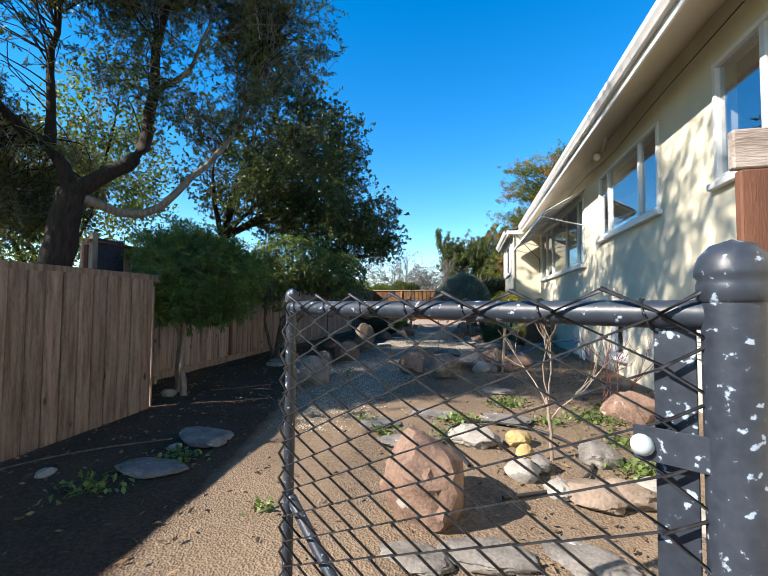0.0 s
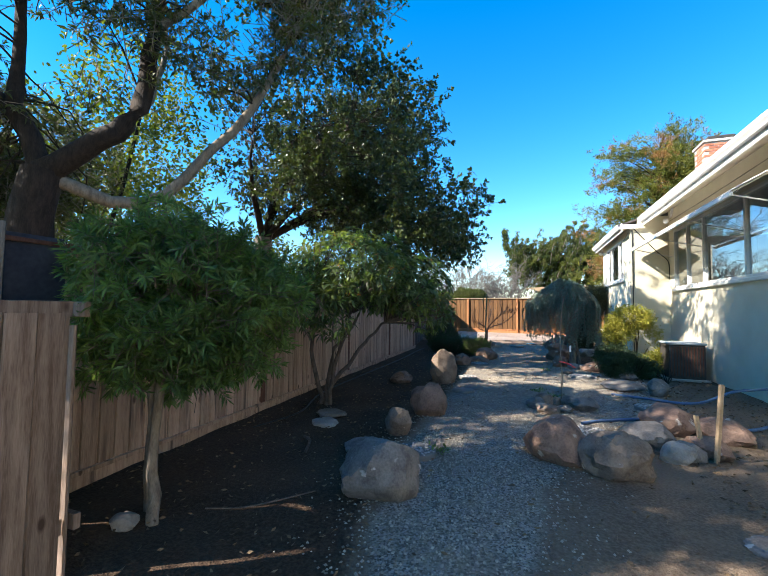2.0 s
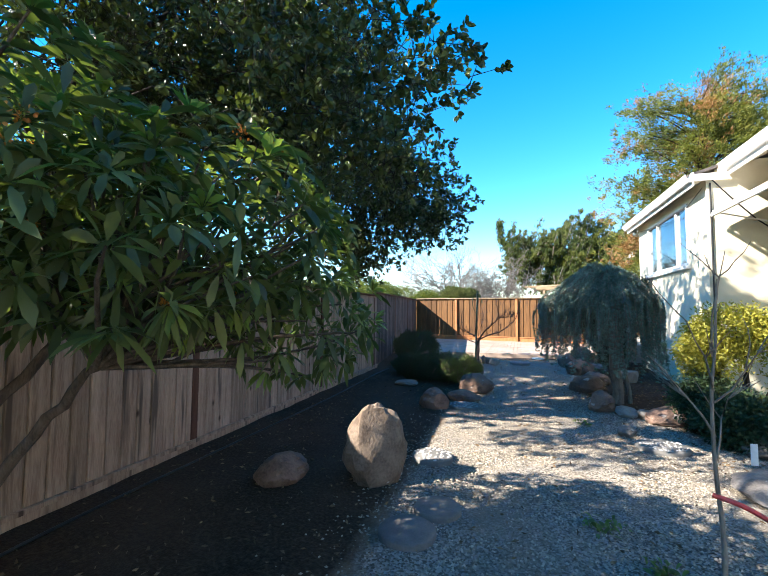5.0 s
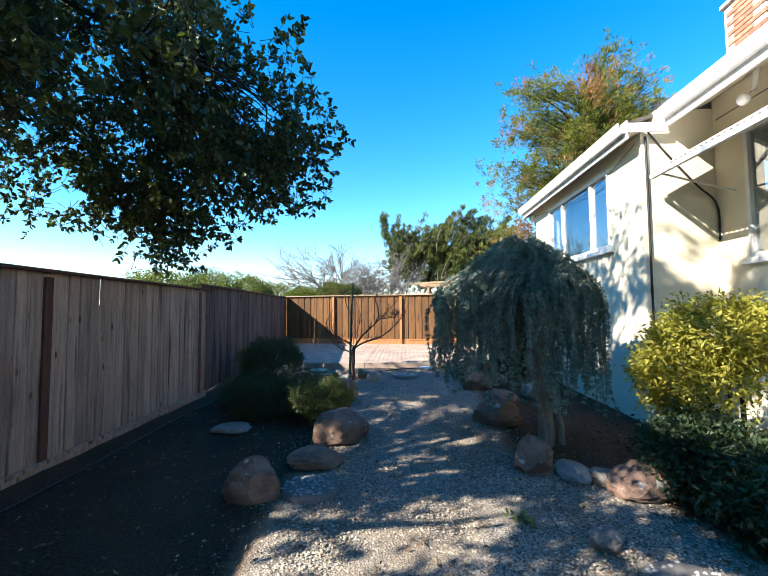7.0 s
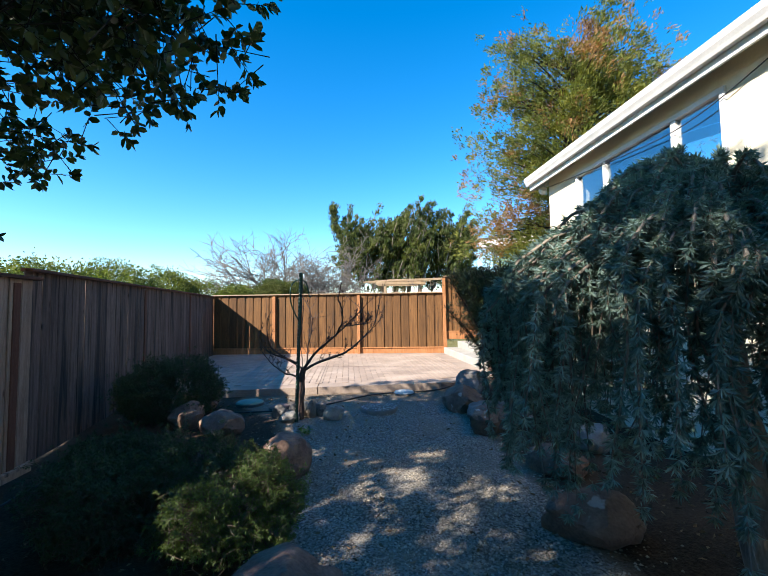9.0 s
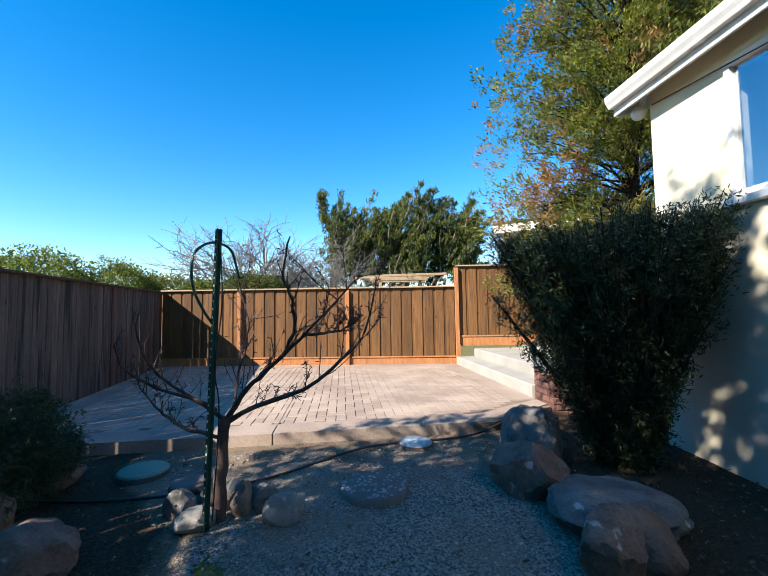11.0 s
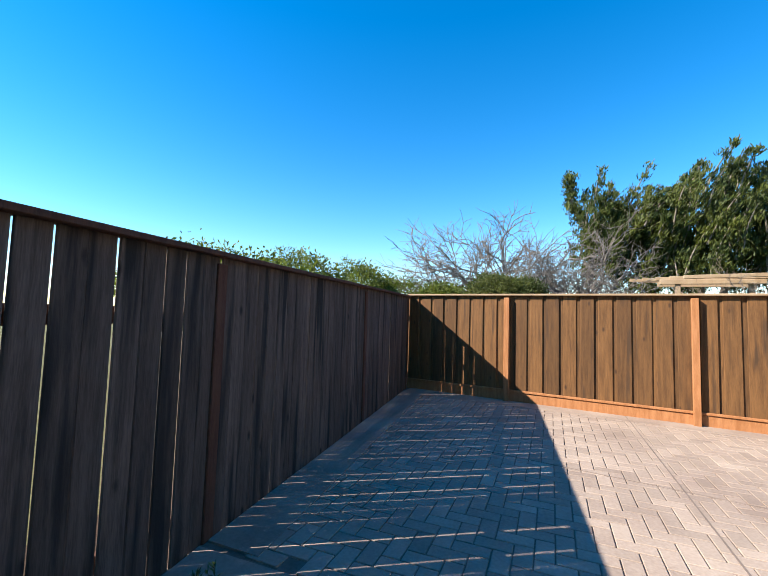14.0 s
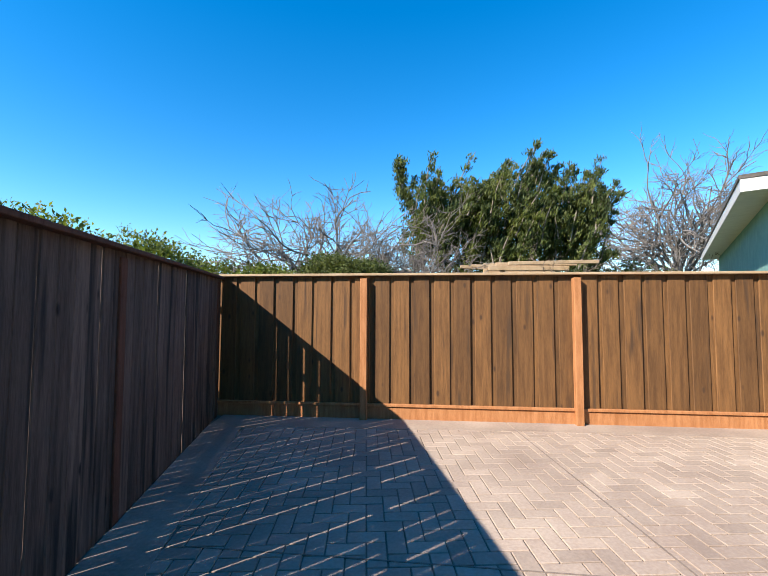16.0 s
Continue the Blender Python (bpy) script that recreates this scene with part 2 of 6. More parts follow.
M_TWIG_PALE = material("grey_twig", (0.124, 0.105, 0.093), (0.211, 0.186, 0.167), 9, 0.9, 0.3, 60)
M_OAK = leaf_material("oak_leaf", (0.030, 0.046, 0.015), (0.080, 0.105, 0.034), 0.24, 0.36)
M_OLIVE = leaf_material("fine_olive_leaf", (0.036, 0.048, 0.014), (0.098, 0.112, 0.030), 0.3, 0.45)
M_BIGLEAF = leaf_material("broad_shrub_leaf", (0.055, 0.082, 0.032), (0.145, 0.18, 0.062), 0.42, 0.33)
M_YOUNG = leaf_material("young_leaf", (0.12, 0.19, 0.045), (0.24, 0.31, 0.09), 0.4, 0.4)
M_ORANGE = leaf_material("turned_leaf", (0.4, 0.12, 0.03), (0.55, 0.26, 0.05), 0.3, 0.5)
M_FERN = leaf_material("fern_pine_leaf", (0.040, 0.090, 0.024), (0.125, 0.20, 0.055), 0.4, 0.42)
M_CEDAR = leaf_material("blue_cedar_needle", (0.065, 0.115, 0.10), (0.24, 0.33, 0.285), 0.2, 0.6)
M_YEW = leaf_material("dark_yew_needle", (0.016, 0.028, 0.012), (0.045, 0.062, 0.022), 0.15, 0.5)
M_YELLOW = leaf_material("golden_bush_leaf", (0.135, 0.145, 0.022), (0.33, 0.30, 0.05), 0.42, 0.5)
M_JUNIPER = leaf_material("juniper_leaf", (0.020, 0.040, 0.017), (0.058, 0.088, 0.034), 0.2, 0.5)
# lighter copy of the juniper leaf, with sunlight put into its colour
M_JUNIPER_LIT = leaf_material("sunlit_juniper_leaf", (0.040, 0.072, 0.018), (0.096, 0.136, 0.034), 0.3, 0.5)
M_CONIFER = leaf_material("conifer_leaf", (0.050, 0.074, 0.016), (0.20, 0.20, 0.038), 0.32, 0.6, spots=((0.27, 0.14, 0.06), 0.8, 0.55))
M_CYPRESS = leaf_material("cypress_leaf", (0.024, 0.042, 0.010), (0.110, 0.126, 0.024), 0.3, 0.6)
M_BUSH = leaf_material("far_bush_leaf", (0.055, 0.080, 0.016), (0.150, 0.175, 0.035), 0.38, 0.6)
M_HEDGE = leaf_material("hedge_leaf", (0.040, 0.060, 0.018), (0.120, 0.130, 0.035), 0.35, 0.60)
M_WEED = leaf_material("weed_leaf", (0.075, 0.115, 0.033), (0.17, 0.225, 0.07), 0.35, 0.5)
M_STEEL = material("chipped_black_paint", (0.016, 0.02, 0.028), (0.035, 0.042, 0.055), 5, 0.42, 0.1, 60, spots=((0.26, 0.31, 0.38), 60, 0.63))
M_WIRE = material("dark_wire", (0.014, 0.014, 0.016), (0.04, 0.04, 0.045), 30, 0.45, 0.0, metal=0.3)
M_HOSE_BLUE = material("blue_hose", (0.05, 0.1, 0.19), (0.08, 0.15, 0.26), 8, 0.5, 0.05)
M_HOSE_DARK = material("black_irrigation_hose", (0.012, 0.012, 0.013), (0.03, 0.03, 0.03), 8, 0.5, 0.05)
M_GREENMETAL = material("green_fence_stake", (0.010, 0.04, 0.026), (0.02, 0.065, 0.042), 12, 0.5, 0.1, spots=((0.08, 0.06, 0.04), 15, 0.72))
M_METAL = material("dark_grille_metal", (0.03, 0.027, 0.024), (0.07, 0.06, 0.05), 10, 0.6, 0.1)
M_RIBBON = material("red_ribbon", (0.6, 0.05, 0.05), (0.75, 0.1, 0.08), 10, 0.6, 0.0)
M_OLDWOOD = material("weathered_plank", (0.16, 0.12, 0.1), (0.33, 0.28, 0.24), 4, 0.9, 0.6, 28, (1, 8, 8))
M_TEAL = material("teal_stucco", (0.16, 0.33, 0.3), (0.22, 0.4, 0.36), 3, 0.9, 0.2)
# slate tone for the shaded first boards of the weathered fence
M_FENCE_SHADE = material("fence_shade_tone", (0.02, 0.022, 0.03), (0.045, 0.048, 0.06), 3, 0.8, 0.1, 30)
M_HILL = material("far_hill", (0.06, 0.09, 0.06), (0.1, 0.12, 0.08), 0.05, 0.95, 0.0, 0.4)
M_URN = material("grey_urn_stone", (0.110, 0.121, 0.132), (0.176, 0.187, 0.198), 6, 0.7, 0.2)


# ---- mesh helpers ----
rng = np.random.default_rng(7)


def thing(name, at, label, category, group="", kind=""):
    e = new(name)
    e.location = at
    e.empty_display_size = 0.1
    return tagged(e, label, category, group, kind)


def attach(ob, parent, label=""):
    if parent is not None:
        ob.parent = parent
        if parent.type == "EMPTY":
            ob.matrix_parent_inverse = Matrix.Translation(parent.location).inverted()
    if label:
        ob["label"] = label
    return ob


def part(name, bm, mat, parent=None, label="", smooth=False):
    me = bpy.data.meshes.new(name)
    bm.to_mesh(me)
    bm.free()
    me.materials.append(mat)
    if smooth:
        me.polygons.foreach_set("use_smooth", [True] * len(me.polygons))
    return attach(new(name, me), parent, label)


def quads(name, v, f, mat, parent=None, label="", smooth=False):
    v, f = np.asarray(v, np.float32), np.asarray(f, np.int32)
    me = bpy.data.meshes.new(name)
    me.vertices.add(len(v))
    me.vertices.foreach_set("co", v.ravel())
    k = f.shape[1]
    me.loops.add(f.size)
    me.loops.foreach_set("vertex_index", f.ravel())
    me.polygons.add(len(f))
    me.polygons.foreach_set("loop_start", np.arange(0, f.size, k, dtype=np.int32))
    me.update(calc_edges=True)
    me.validate()
    if smooth:
        me.polygons.foreach_set("use_smooth", [True] * len(me.polygons))
    me.materials.append(mat)
    return attach(new(name, me), parent, label)


def box(bm, x0, x1, y0, y1, z0, z1, bevel=0.0, turn=None):
    r = bmesh.ops.create_cube(bm, size=1)
    vs = r["verts"]
    m = Matrix.Translation(((x0 + x1) / 2, (y0 + y1) / 2, (z0 + z1) / 2)) @ Matrix.Diagonal((x1 - x0, y1 - y0, z1 - z0, 1))
    if turn is not None:
        m = turn @ m
    bmesh.ops.transform(bm, matrix=m, verts=vs)
    if bevel:
        es = list({e for v in vs for e in v.link_edges})
        bmesh.ops.bevel(bm, geom=es, offset=bevel, segments=1, affect="EDGES")
    return bm


def boxed(x0, x1, y0, y1, z0, z1, bevel=0.004, turn=None):
    return box(bmesh.new(), x0, x1, y0, y1, z0, z1, bevel, turn)


class Acc:
    """Collects quads for one mesh."""

    def __init__(self):
        self.v, self.f, self.n = [], [], 0

    def add(self, v, f):
        self.v.append(np.asarray(v, np.float32))
        self.f.append(np.asarray(f, np.int32) + self.n)
        self.n += len(v)

    def tube(self, path, r0, r1, sides=7, wobble=0.0):
        p = np.array(path, float)
        k = len(p)
        d = np.gradient(p, axis=0)
        d /= np.linalg.norm(d, axis=1)[:, None] + 1e-9
        up = np.where(np.abs(d[:, 2:3]) < 0.9, [[0, 0, 1.0]], [[1.0, 0, 0]])
        a = np.cross(d, up)
        a /= np.linalg.norm(a, axis=1)[:, None] + 1e-9
        b = np.cross(d, a)
        s = np.linspace(0, 1, k)
        r = (r0 + (r1 - r0) * s)[:, None] * (1 + wobble * rng.normal(size=(k, sides)))
        t = np.linspace(0, 2 * np.pi, sides, endpoint=False)
        ring = p[:, None] + r[..., None] * (np.cos(t)[None, :, None] * a[:, None] + np.sin(t)[None, :, None] * b[:, None])
        v = ring.reshape(-1, 3)
        i, j = np.meshgrid(np.arange(k - 1), np.arange(sides), indexing="ij")
        j2 = (j + 1) % sides
        f = np.stack([i * sides + j, i * sides + j2, (i + 1) * sides + j2, (i + 1) * sides + j], -1).reshape(-1, 4)
        ends = [[0, 1, 2, 3]] if sides == 4 else []
        self.add(v, np.vstack([f, ends]) if ends else f)

    def out(self, name, mat, parent=None, label="", smooth=True):
        return quads(name, np.vstack(self.v), np.vstack(self.f), mat, parent, label, smooth)


def smooth_path(pts, n=10, jitter=0.0):
    p = np.array(pts, float)
    t = np.linspace(0, len(p) - 1, n)
    q = []
    for x in t:
        i = int(min(max(math.floor(x), 0), len(p) - 2))
        u = x - i
        p0, p1, p2, p3 = p[max(i - 1, 0)], p[i], p[i + 1], p[min(i + 2, len(p) - 1)]
        q.append(0.5 * (2 * p1 + (p2 - p0) * u + (2 * p0 - 5 * p1 + 4 * p2 - p3) * u * u + (3 * p1 - p0 - 3 * p2 + p3) * u ** 3))
    q = np.array(q)
    if jitter:
        q[1:-1] += rng.normal(size=(len(q) - 2, 3)) * jitter
    return q


def unit(v):
    return v / (np.linalg.norm(v, axis=-1, keepdims=True) + 1e-9)


def leaf_quads(c, d, length, width, droop=0.0):
    """Pointed leaves, each a folded pair of quads: base c, direction d."""
    n = len(c)
    d = unit(d)
    side = unit(np.cross(d, rng.normal(size=(n, 3))))
    nrm = np.cross(side, d)
    L = (length * (0.7 + 0.6 * rng.random(n)))[:, None]
    W = (width * (0.7 + 0.6 * rng.random(n)))[:, None]
    mid = c + d * L * 0.5 + nrm * L * 0.06
    tip = c + d * L - np.array([0, 0, 1.0]) * L * droop
    v = np.stack([c, mid + side * W * 0.5 + nrm * W * 0.12, tip, mid - side * W * 0.5 + nrm * W * 0.12], 1).reshape(-1, 3)
    f = np.arange(4 * n).reshape(-1, 4)
    return v, f


def round_leaf_quads(c, d, length, width, droop=0.0):
    """Oval leaves of two quads folded along the midrib."""
    n = len(c)
    d = unit(d)
    side = unit(np.cross(d, rng.normal(size=(n, 3))))
    nrm = np.cross(side, d)
    L = (length * (0.7 + 0.6 * rng.random(n)))[:, None]
    W = (width * (0.7 + 0.6 * rng.random(n)))[:, None]
    tip = c + d * L - np.array([0, 0, 1.0]) * L * droop
    lift = nrm * W * 0.16
    p, q = c + d * L * 0.28 + lift, c + d * L * 0.74 + lift
    v = np.stack([c, p + side * W * 0.46, q + side * W * 0.42, tip, q - side * W * 0.42, p - side * W * 0.46], 1).reshape(-1, 3)
    base = np.array([[0, 1, 2, 3], [0, 3, 4, 5]])
    f = (np.arange(n)[:, None, None] * 6 + base[None]).reshape(-1, 4)
    return v, f


def big_leaf_quads(c, d, length, width, droop=0.15):
    """Broad leaves of four quads each with a midrib fold and a drooping tip."""
    n = len(c)
    d = unit(d)
    down = np.array([0, 0, -1.0])
    side = unit(np.cross(d, np.array([0, 0, 1.0]) + 0.35 * rng.normal(size=(n, 3))))
    nrm = np.cross(side, d)
    L = (length * (0.65 + 0.6 * rng.random(n)))[:, None]
    W = (width * (0.75 + 0.5 * rng.random(n)))[:, None]
    a = c
    m1 = c + d * L * 0.38 + down * L * droop * 0.1
    m2 = c + d * L * 0.72 + down * L * droop * 0.5
    t = c + d * L + down * L * droop * 1.2
    k = [a, m1, m2, t, m1 + side * W * 0.42 + nrm * W * 0.12, m2 + side * W * 0.46 + nrm * W * 0.12, m1 - side * W * 0.42 + nrm * W * 0.12, m2 - side * W * 0.46 + nrm * W * 0.12]
    v = np.stack(k, 1).reshape(-1, 3)
    base = np.array([[0, 4, 1, 6], [1, 4, 5, 2], [6, 1, 2, 7], [2, 5, 3, 7]])
    f = (np.arange(n)[:, None, None] * 8 + base[None]).reshape(-1, 4)
    return v, f


def in_blob(n, centre, radii, shell=0.5):
    d = unit(rng.normal(size=(n, 3)))
    r = (shell + (1 - shell) * rng.random(n)) ** 0.6
    return np.array(centre) + d * r[:, None] * np.array(radii), d


SUN_WAY = np.array([math.cos(radians(SUN_EL)) * math.cos(radians(SUN_AZ)), math.cos(radians(SUN_EL)) * math.sin(radians(SUN_AZ)), -math.sin(radians(SUN_EL))])
# openings in the tree crowns: the place that the sun reaches through each, and its radius
OPENINGS = [(1.25, 13.2, 1.3, 0.85), (-1.3, 10.6, 0.4, 0.85), (-1.2, 12.6, 0.4, 0.4), (-0.5, 11.6, 0.4, 0.6), (2.0, 14.9, 3.0, 0.7), (-0.25, 14.3, 2.3, 0.85), (-0.7, 3.4, 0.35, 0.9), (0.6, 3.6, 0.35, 0.9), (-0.5, 4.4, 0.35, 0.8), (-3.0, 8.3, 2.5, 0.5), (-3.6, 7.5, 2.6, 0.38), (-2.7, 8.6, 1.9, 0.45), (-3.9, 8.6, 2.2, 0.3), (-1.5, 8.4, 0.4, 0.5), (-1.2, 15.2, 0.4, 0.26), (-0.9, 14.4, 0.4, 0.28), (-1.5, 16.0, 0.4, 0.26), (-0.75, 15.8, 0.4, 0.22), (-1.6, 14.7, 0.4, 0.2), (-2.6, 15.0, 0.8, 0.4), (-1.4, 14.2, 0.4, 0.22), (-1.3, 13.5, 0.4, 0.28), (-1.0, 16.7, 0.4, 0.2), (-1.7, 9.4, 0.4, 0.35), (0.2, 12.9, 0.6, 0.3)]


def sunlit(c):
    keep = np.ones(len(c), bool)
    for x, y, z, r in OPENINGS:
        q = c - np.array([x, y, z])
        along = q @ SUN_WAY
        keep &= np.linalg.norm(q - along[:, None] * SUN_WAY, axis=1) > r
    keep |= c[:, 2] < 2.9
    return keep


def crown(blobs, clusters, per, length, width, spread, shell=0.45, droop=0.1, flat=0.0, seed=1, cut=-0.18, scale=1.1, oval=False):
    """Leaves in clusters over a set of ellipsoids (centre and radii); clusters by volume share."""
    global rng
    keep, rng = rng, np.random.default_rng(seed)
    share = np.array([b[3] * b[4] + b[4] * b[5] + b[3] * b[5] for b in blobs])
    share = share / share.sum()
    cs, ds = [], []
    for b, s in zip(blobs, share):
        c, d = in_blob(max(3, int(clusters * s)), b[:3], b[3:6], shell)
        lump = np.array([noise.noise(Vector(q) * scale) for q in c])
        ok = (lump > cut) & (sunlit(c) | (lump > 0.42))
        cs.append(c[ok] + d[ok] * 0.2 * lump[ok][:, None])
        ds.append(d[ok])
    c, d = np.vstack(cs), np.vstack(ds)
    k = len(c)
    cc = np.repeat(c, per, 0)
    off = rng.normal(size=(k * per, 3)) * spread
    off[:, 2] *= 1 - flat
    dd = unit(np.repeat(d, per, 0) * 0.6 + rng.normal(size=(k * per, 3)) * 0.8)
    v, f = (round_leaf_quads if oval else leaf_quads)(cc + off, dd, length, width, droop)
    rng = keep
    return v, f, c


def sprigs(blobs, count, per, length, width, twig, seed=1, cut=-0.1, scale=1.1, shell=0.1, oval=True, hang=0.0, reach=0.22):
    """Leafy shoots over a set of ellipsoids: each a thin twig with leaves set along it. Returns leaves, twigs and places."""
    global rng
    keep, rng = rng, np.random.default_rng(seed)
    share = np.array([b[3] * b[4] + b[4] * b[5] + b[3] * b[5] for b in blobs])
    share = share / share.sum()
    cs, ds = [], []
    for b, sh in zip(blobs, share):
        c, d = in_blob(max(3, int(count * sh)), b[:3], b[3:6], shell)
        lump = np.array([noise.noise(Vector(q) * scale) + 0.45 * noise.noise(Vector(q) * scale * 2.7) for q in c])
        ok = (lump > cut) & (sunlit(c) | (lump > 0.42))
        c = c + d * reach * lump[:, None] + d * (rng.random(len(c)) < 0.07)[:, None] * reach * rng.random(len(c))[:, None]
        cs.append(c[ok])
        ds.append(d[ok])
    c, d = np.vstack(cs), np.vstack(ds)
    k = len(c)
    ax = unit(d * 0.55 + rng.normal(size=(k, 3)) * 0.5 + np.array([0, 0, 0.2 - hang]))
    ln = twig * (0.6 + 0.8 * rng.random(k))
    base = c - ax * ln[:, None] * 0.5
    u = rng.random((k, per)) ** 0.75
    u[:, :3] = 0.97
    pos = base[:, None] + ax[:, None] * (ln[:, None] * (0.15 + 0.85 * u))[..., None]
    rad = unit(np.cross(np.repeat(ax[:, None], per, 1), rng.normal(size=(k, per, 3))))
    ld = rad + ax[:, None] * (0.25 + 0.7 * u)[..., None]
    v, f = (round_leaf_quads if oval else leaf_quads)(pos.reshape(-1, 3), ld.reshape(-1, 3), length, width, 0.08 + hang * 0.3)
    p = unit(np.cross(ax, rng.normal(size=(k, 3))))
    q = np.cross(ax, p)
    tip = base + ax * ln[:, None]
    low = base - ax * ln[:, None] * 0.5
    r = twig * 0.013
    tv = np.stack([low + p * r * 1.5, low - p * r * 0.8 + q * r * 1.3, low - p * r * 0.8 - q * r * 1.3, tip + p * r * 0.6, tip - p * r * 0.4 + q * r * 0.5, tip - p * r * 0.4 - q * r * 0.5], 1).reshape(-1, 3)
    tf = (np.arange(k)[:, None, None] * 6 + np.array([[0, 1, 4, 3], [1, 2, 5, 4], [2, 0, 3, 5]])[None]).reshape(-1, 4)
    rng = keep
    return v, f, tv, tf, c


def limbs(acc, start, ends, r0, r1, sag=0.0, n=8, sides=6, jitter=0.05):
    for e in ends:
        s, e = np.array(start, float), np.array(e, float)
        m = (s + e) / 2 + np.array([0, 0, sag]) + rng.normal(size=3) * jitter * np.linalg.norm(e - s)
        acc.tube(smooth_path([s, m, e], n, 0.01), r0, r1, sides)


def ground_z(x, y):
    g = 0.2 + 0.16 * np.clip(y / 4, 0, 1) + 0.04 * np.clip((y - 4) / 6, 0, 1) + 0.085 * np.clip((y - 17.2) / 1.8, 0, 1)
    return g


# ---- ground ----
gx = np.concatenate([[-900, -300, -100, -50, -25, -14, -10], np.arange(-7.2, 4.01, 0.07), [6, 10, 16, 25, 50, 100, 300, 900]])
gy = np.concatenate([[-900, -300, -100, -40, -15, -8], np.arange(-4, 20.0, 0.08), [22, 26, 32, 45, 70, 120, 300, 900]])
GX, GY = np.meshgrid(gx, gy, indexing="ij")
inside = (GX > -7.1) & (GX < 3.9) & (GY > -3.9) & (GY < 19.3)
bumpy = np.array([noise.noise(Vector((x * 1.7, y * 1.7, 0))) * 0.018 + noise.noise(Vector((x * 7, y * 7, 3))) * 0.006 for x, y in zip(GX.ravel(), GY.ravel())]).reshape(GX.shape)
GZ = ground_z(GX, GY) + np.where(inside, bumpy, 0)
# near y 0 to 3 this edge widens the dark soil to paint shade
left_edge = np.interp(GY, [0, 3, 6, 9, 13, 16, 18, 19], [-1.25, -1.7, -2.35, -2.35, -2.45, -2.3, -2.8, -3.6])
right_edge = np.interp(GY, [0, 4, 6, 8, 9, 11.5, 13, 14, 18, 19], [-1.4, -1.2, -1.0, -0.2, 0.7, 1.2, 0.3, -0.45, -0.2, 0.2])
gravel = np.clip((GX - left_edge) / 0.3 + 0.5, 0, 1) * np.clip((right_edge - GX) / 0.3 + 0.5, 0, 1) * np.clip((GY - 3.6) / 1.2, 0, 1) * np.clip(1.35 - (GY - 15) / 4.5, 0.1, 1)
bed_and_shade = np.clip((left_edge - 0.1 - GX) / 0.35 + 0.5, 0, 1)
bed_and_shade = np.maximum(bed_and_shade, np.clip((GX - right_edge) / 0.3 + 0.2, 0, 1) * np.clip((GY - 11.5) / 1.0, 0, 1) * 0.9)
bed_and_shade *= np.clip((GY + 2.5) / 2.5, 0.6, 1)
beyond = ((GX < -6.6) | (GY > 20.2) | (GX > 3.0) | (GY < -5)).astype(float)
nx, ny = GX.shape
ii, jj = np.meshgrid(np.arange(nx - 1), np.arange(ny - 1), indexing="ij")
gf = np.stack([ii * ny + jj, (ii + 1) * ny + jj, (ii + 1) * ny + jj + 1, ii * ny + jj + 1], -1).reshape(-1, 4)
ground = quads("ground", np.stack([GX, GY, GZ], -1).reshape(-1, 3), gf, M_GROUND, smooth=True)
tagged(ground, "brown garden soil with dark planting bed, soil in shade tone and gravel path", "ground", kind="structure")
for key, values in (("gravel", gravel), ("bed_and_shade", bed_and_shade), ("beyond", beyond)):
    at = ground.data.attributes.new(key, "FLOAT", "POINT")
    at.data.foreach_set("value", values.ravel().astype(np.float32))


# ---- house ----
def wall_with_holes(name, axis, face, thick, u0, u1, z0, z1, holes, mat, label):
    """An upright wall with openings through it; face and thickness along axis, u along the other."""
    us = sorted({u0, u1, *[h for q in holes for h in q[:2]]})
    zs = sorted({z0, z1, *[h for q in holes for h in q[2:]]})
    bm = bmesh.new()

    def pt(u, z, d):
        return (face + d * thick, u, z) if axis == "x" else (u, face + d * thick, z)

    def solid(i, k):
        if not (0 <= i < len(us) - 1 and 0 <= k < len(zs) - 1):
            return False
        u, z = (us[i] + us[i + 1]) / 2, (zs[k] + zs[k + 1]) / 2
        return not any(a < u < b and c < z < d for a, b, c, d in holes)

    for i in range(len(us) - 1):
        for k in range(len(zs) - 1):
            if not solid(i, k):
                continue
            a, b, c, d = us[i], us[i + 1], zs[k], zs[k + 1]
            for dd in (0, 1):
                bm.faces.new([bm.verts.new(pt(u, z, dd)) for u, z in ((a, c), (b, c), (b, d), (a, d))])
            for (di, dk), (p, q) in {(-1, 0): ((a, c), (a, d)), (1, 0): ((b, c), (b, d)), (0, -1): ((a, c), (b, c)), (0, 1): ((a, d), (b, d))}.items():
                if not solid(i + di, k + dk):
                    bm.faces.new([bm.verts.new(pt(*p, 0)), bm.verts.new(pt(*q, 0)), bm.verts.new(pt(*q, 1)), bm.verts.new(pt(*p, 1))])
    bmesh.ops.remove_doubles(bm, verts=bm.verts, dist=0.0005)
    bmesh.ops.recalc_face_normals(bm, faces=bm.faces)
    ob = part(name, bm, mat)
    return tagged(ob, label, "wall", kind="structure")


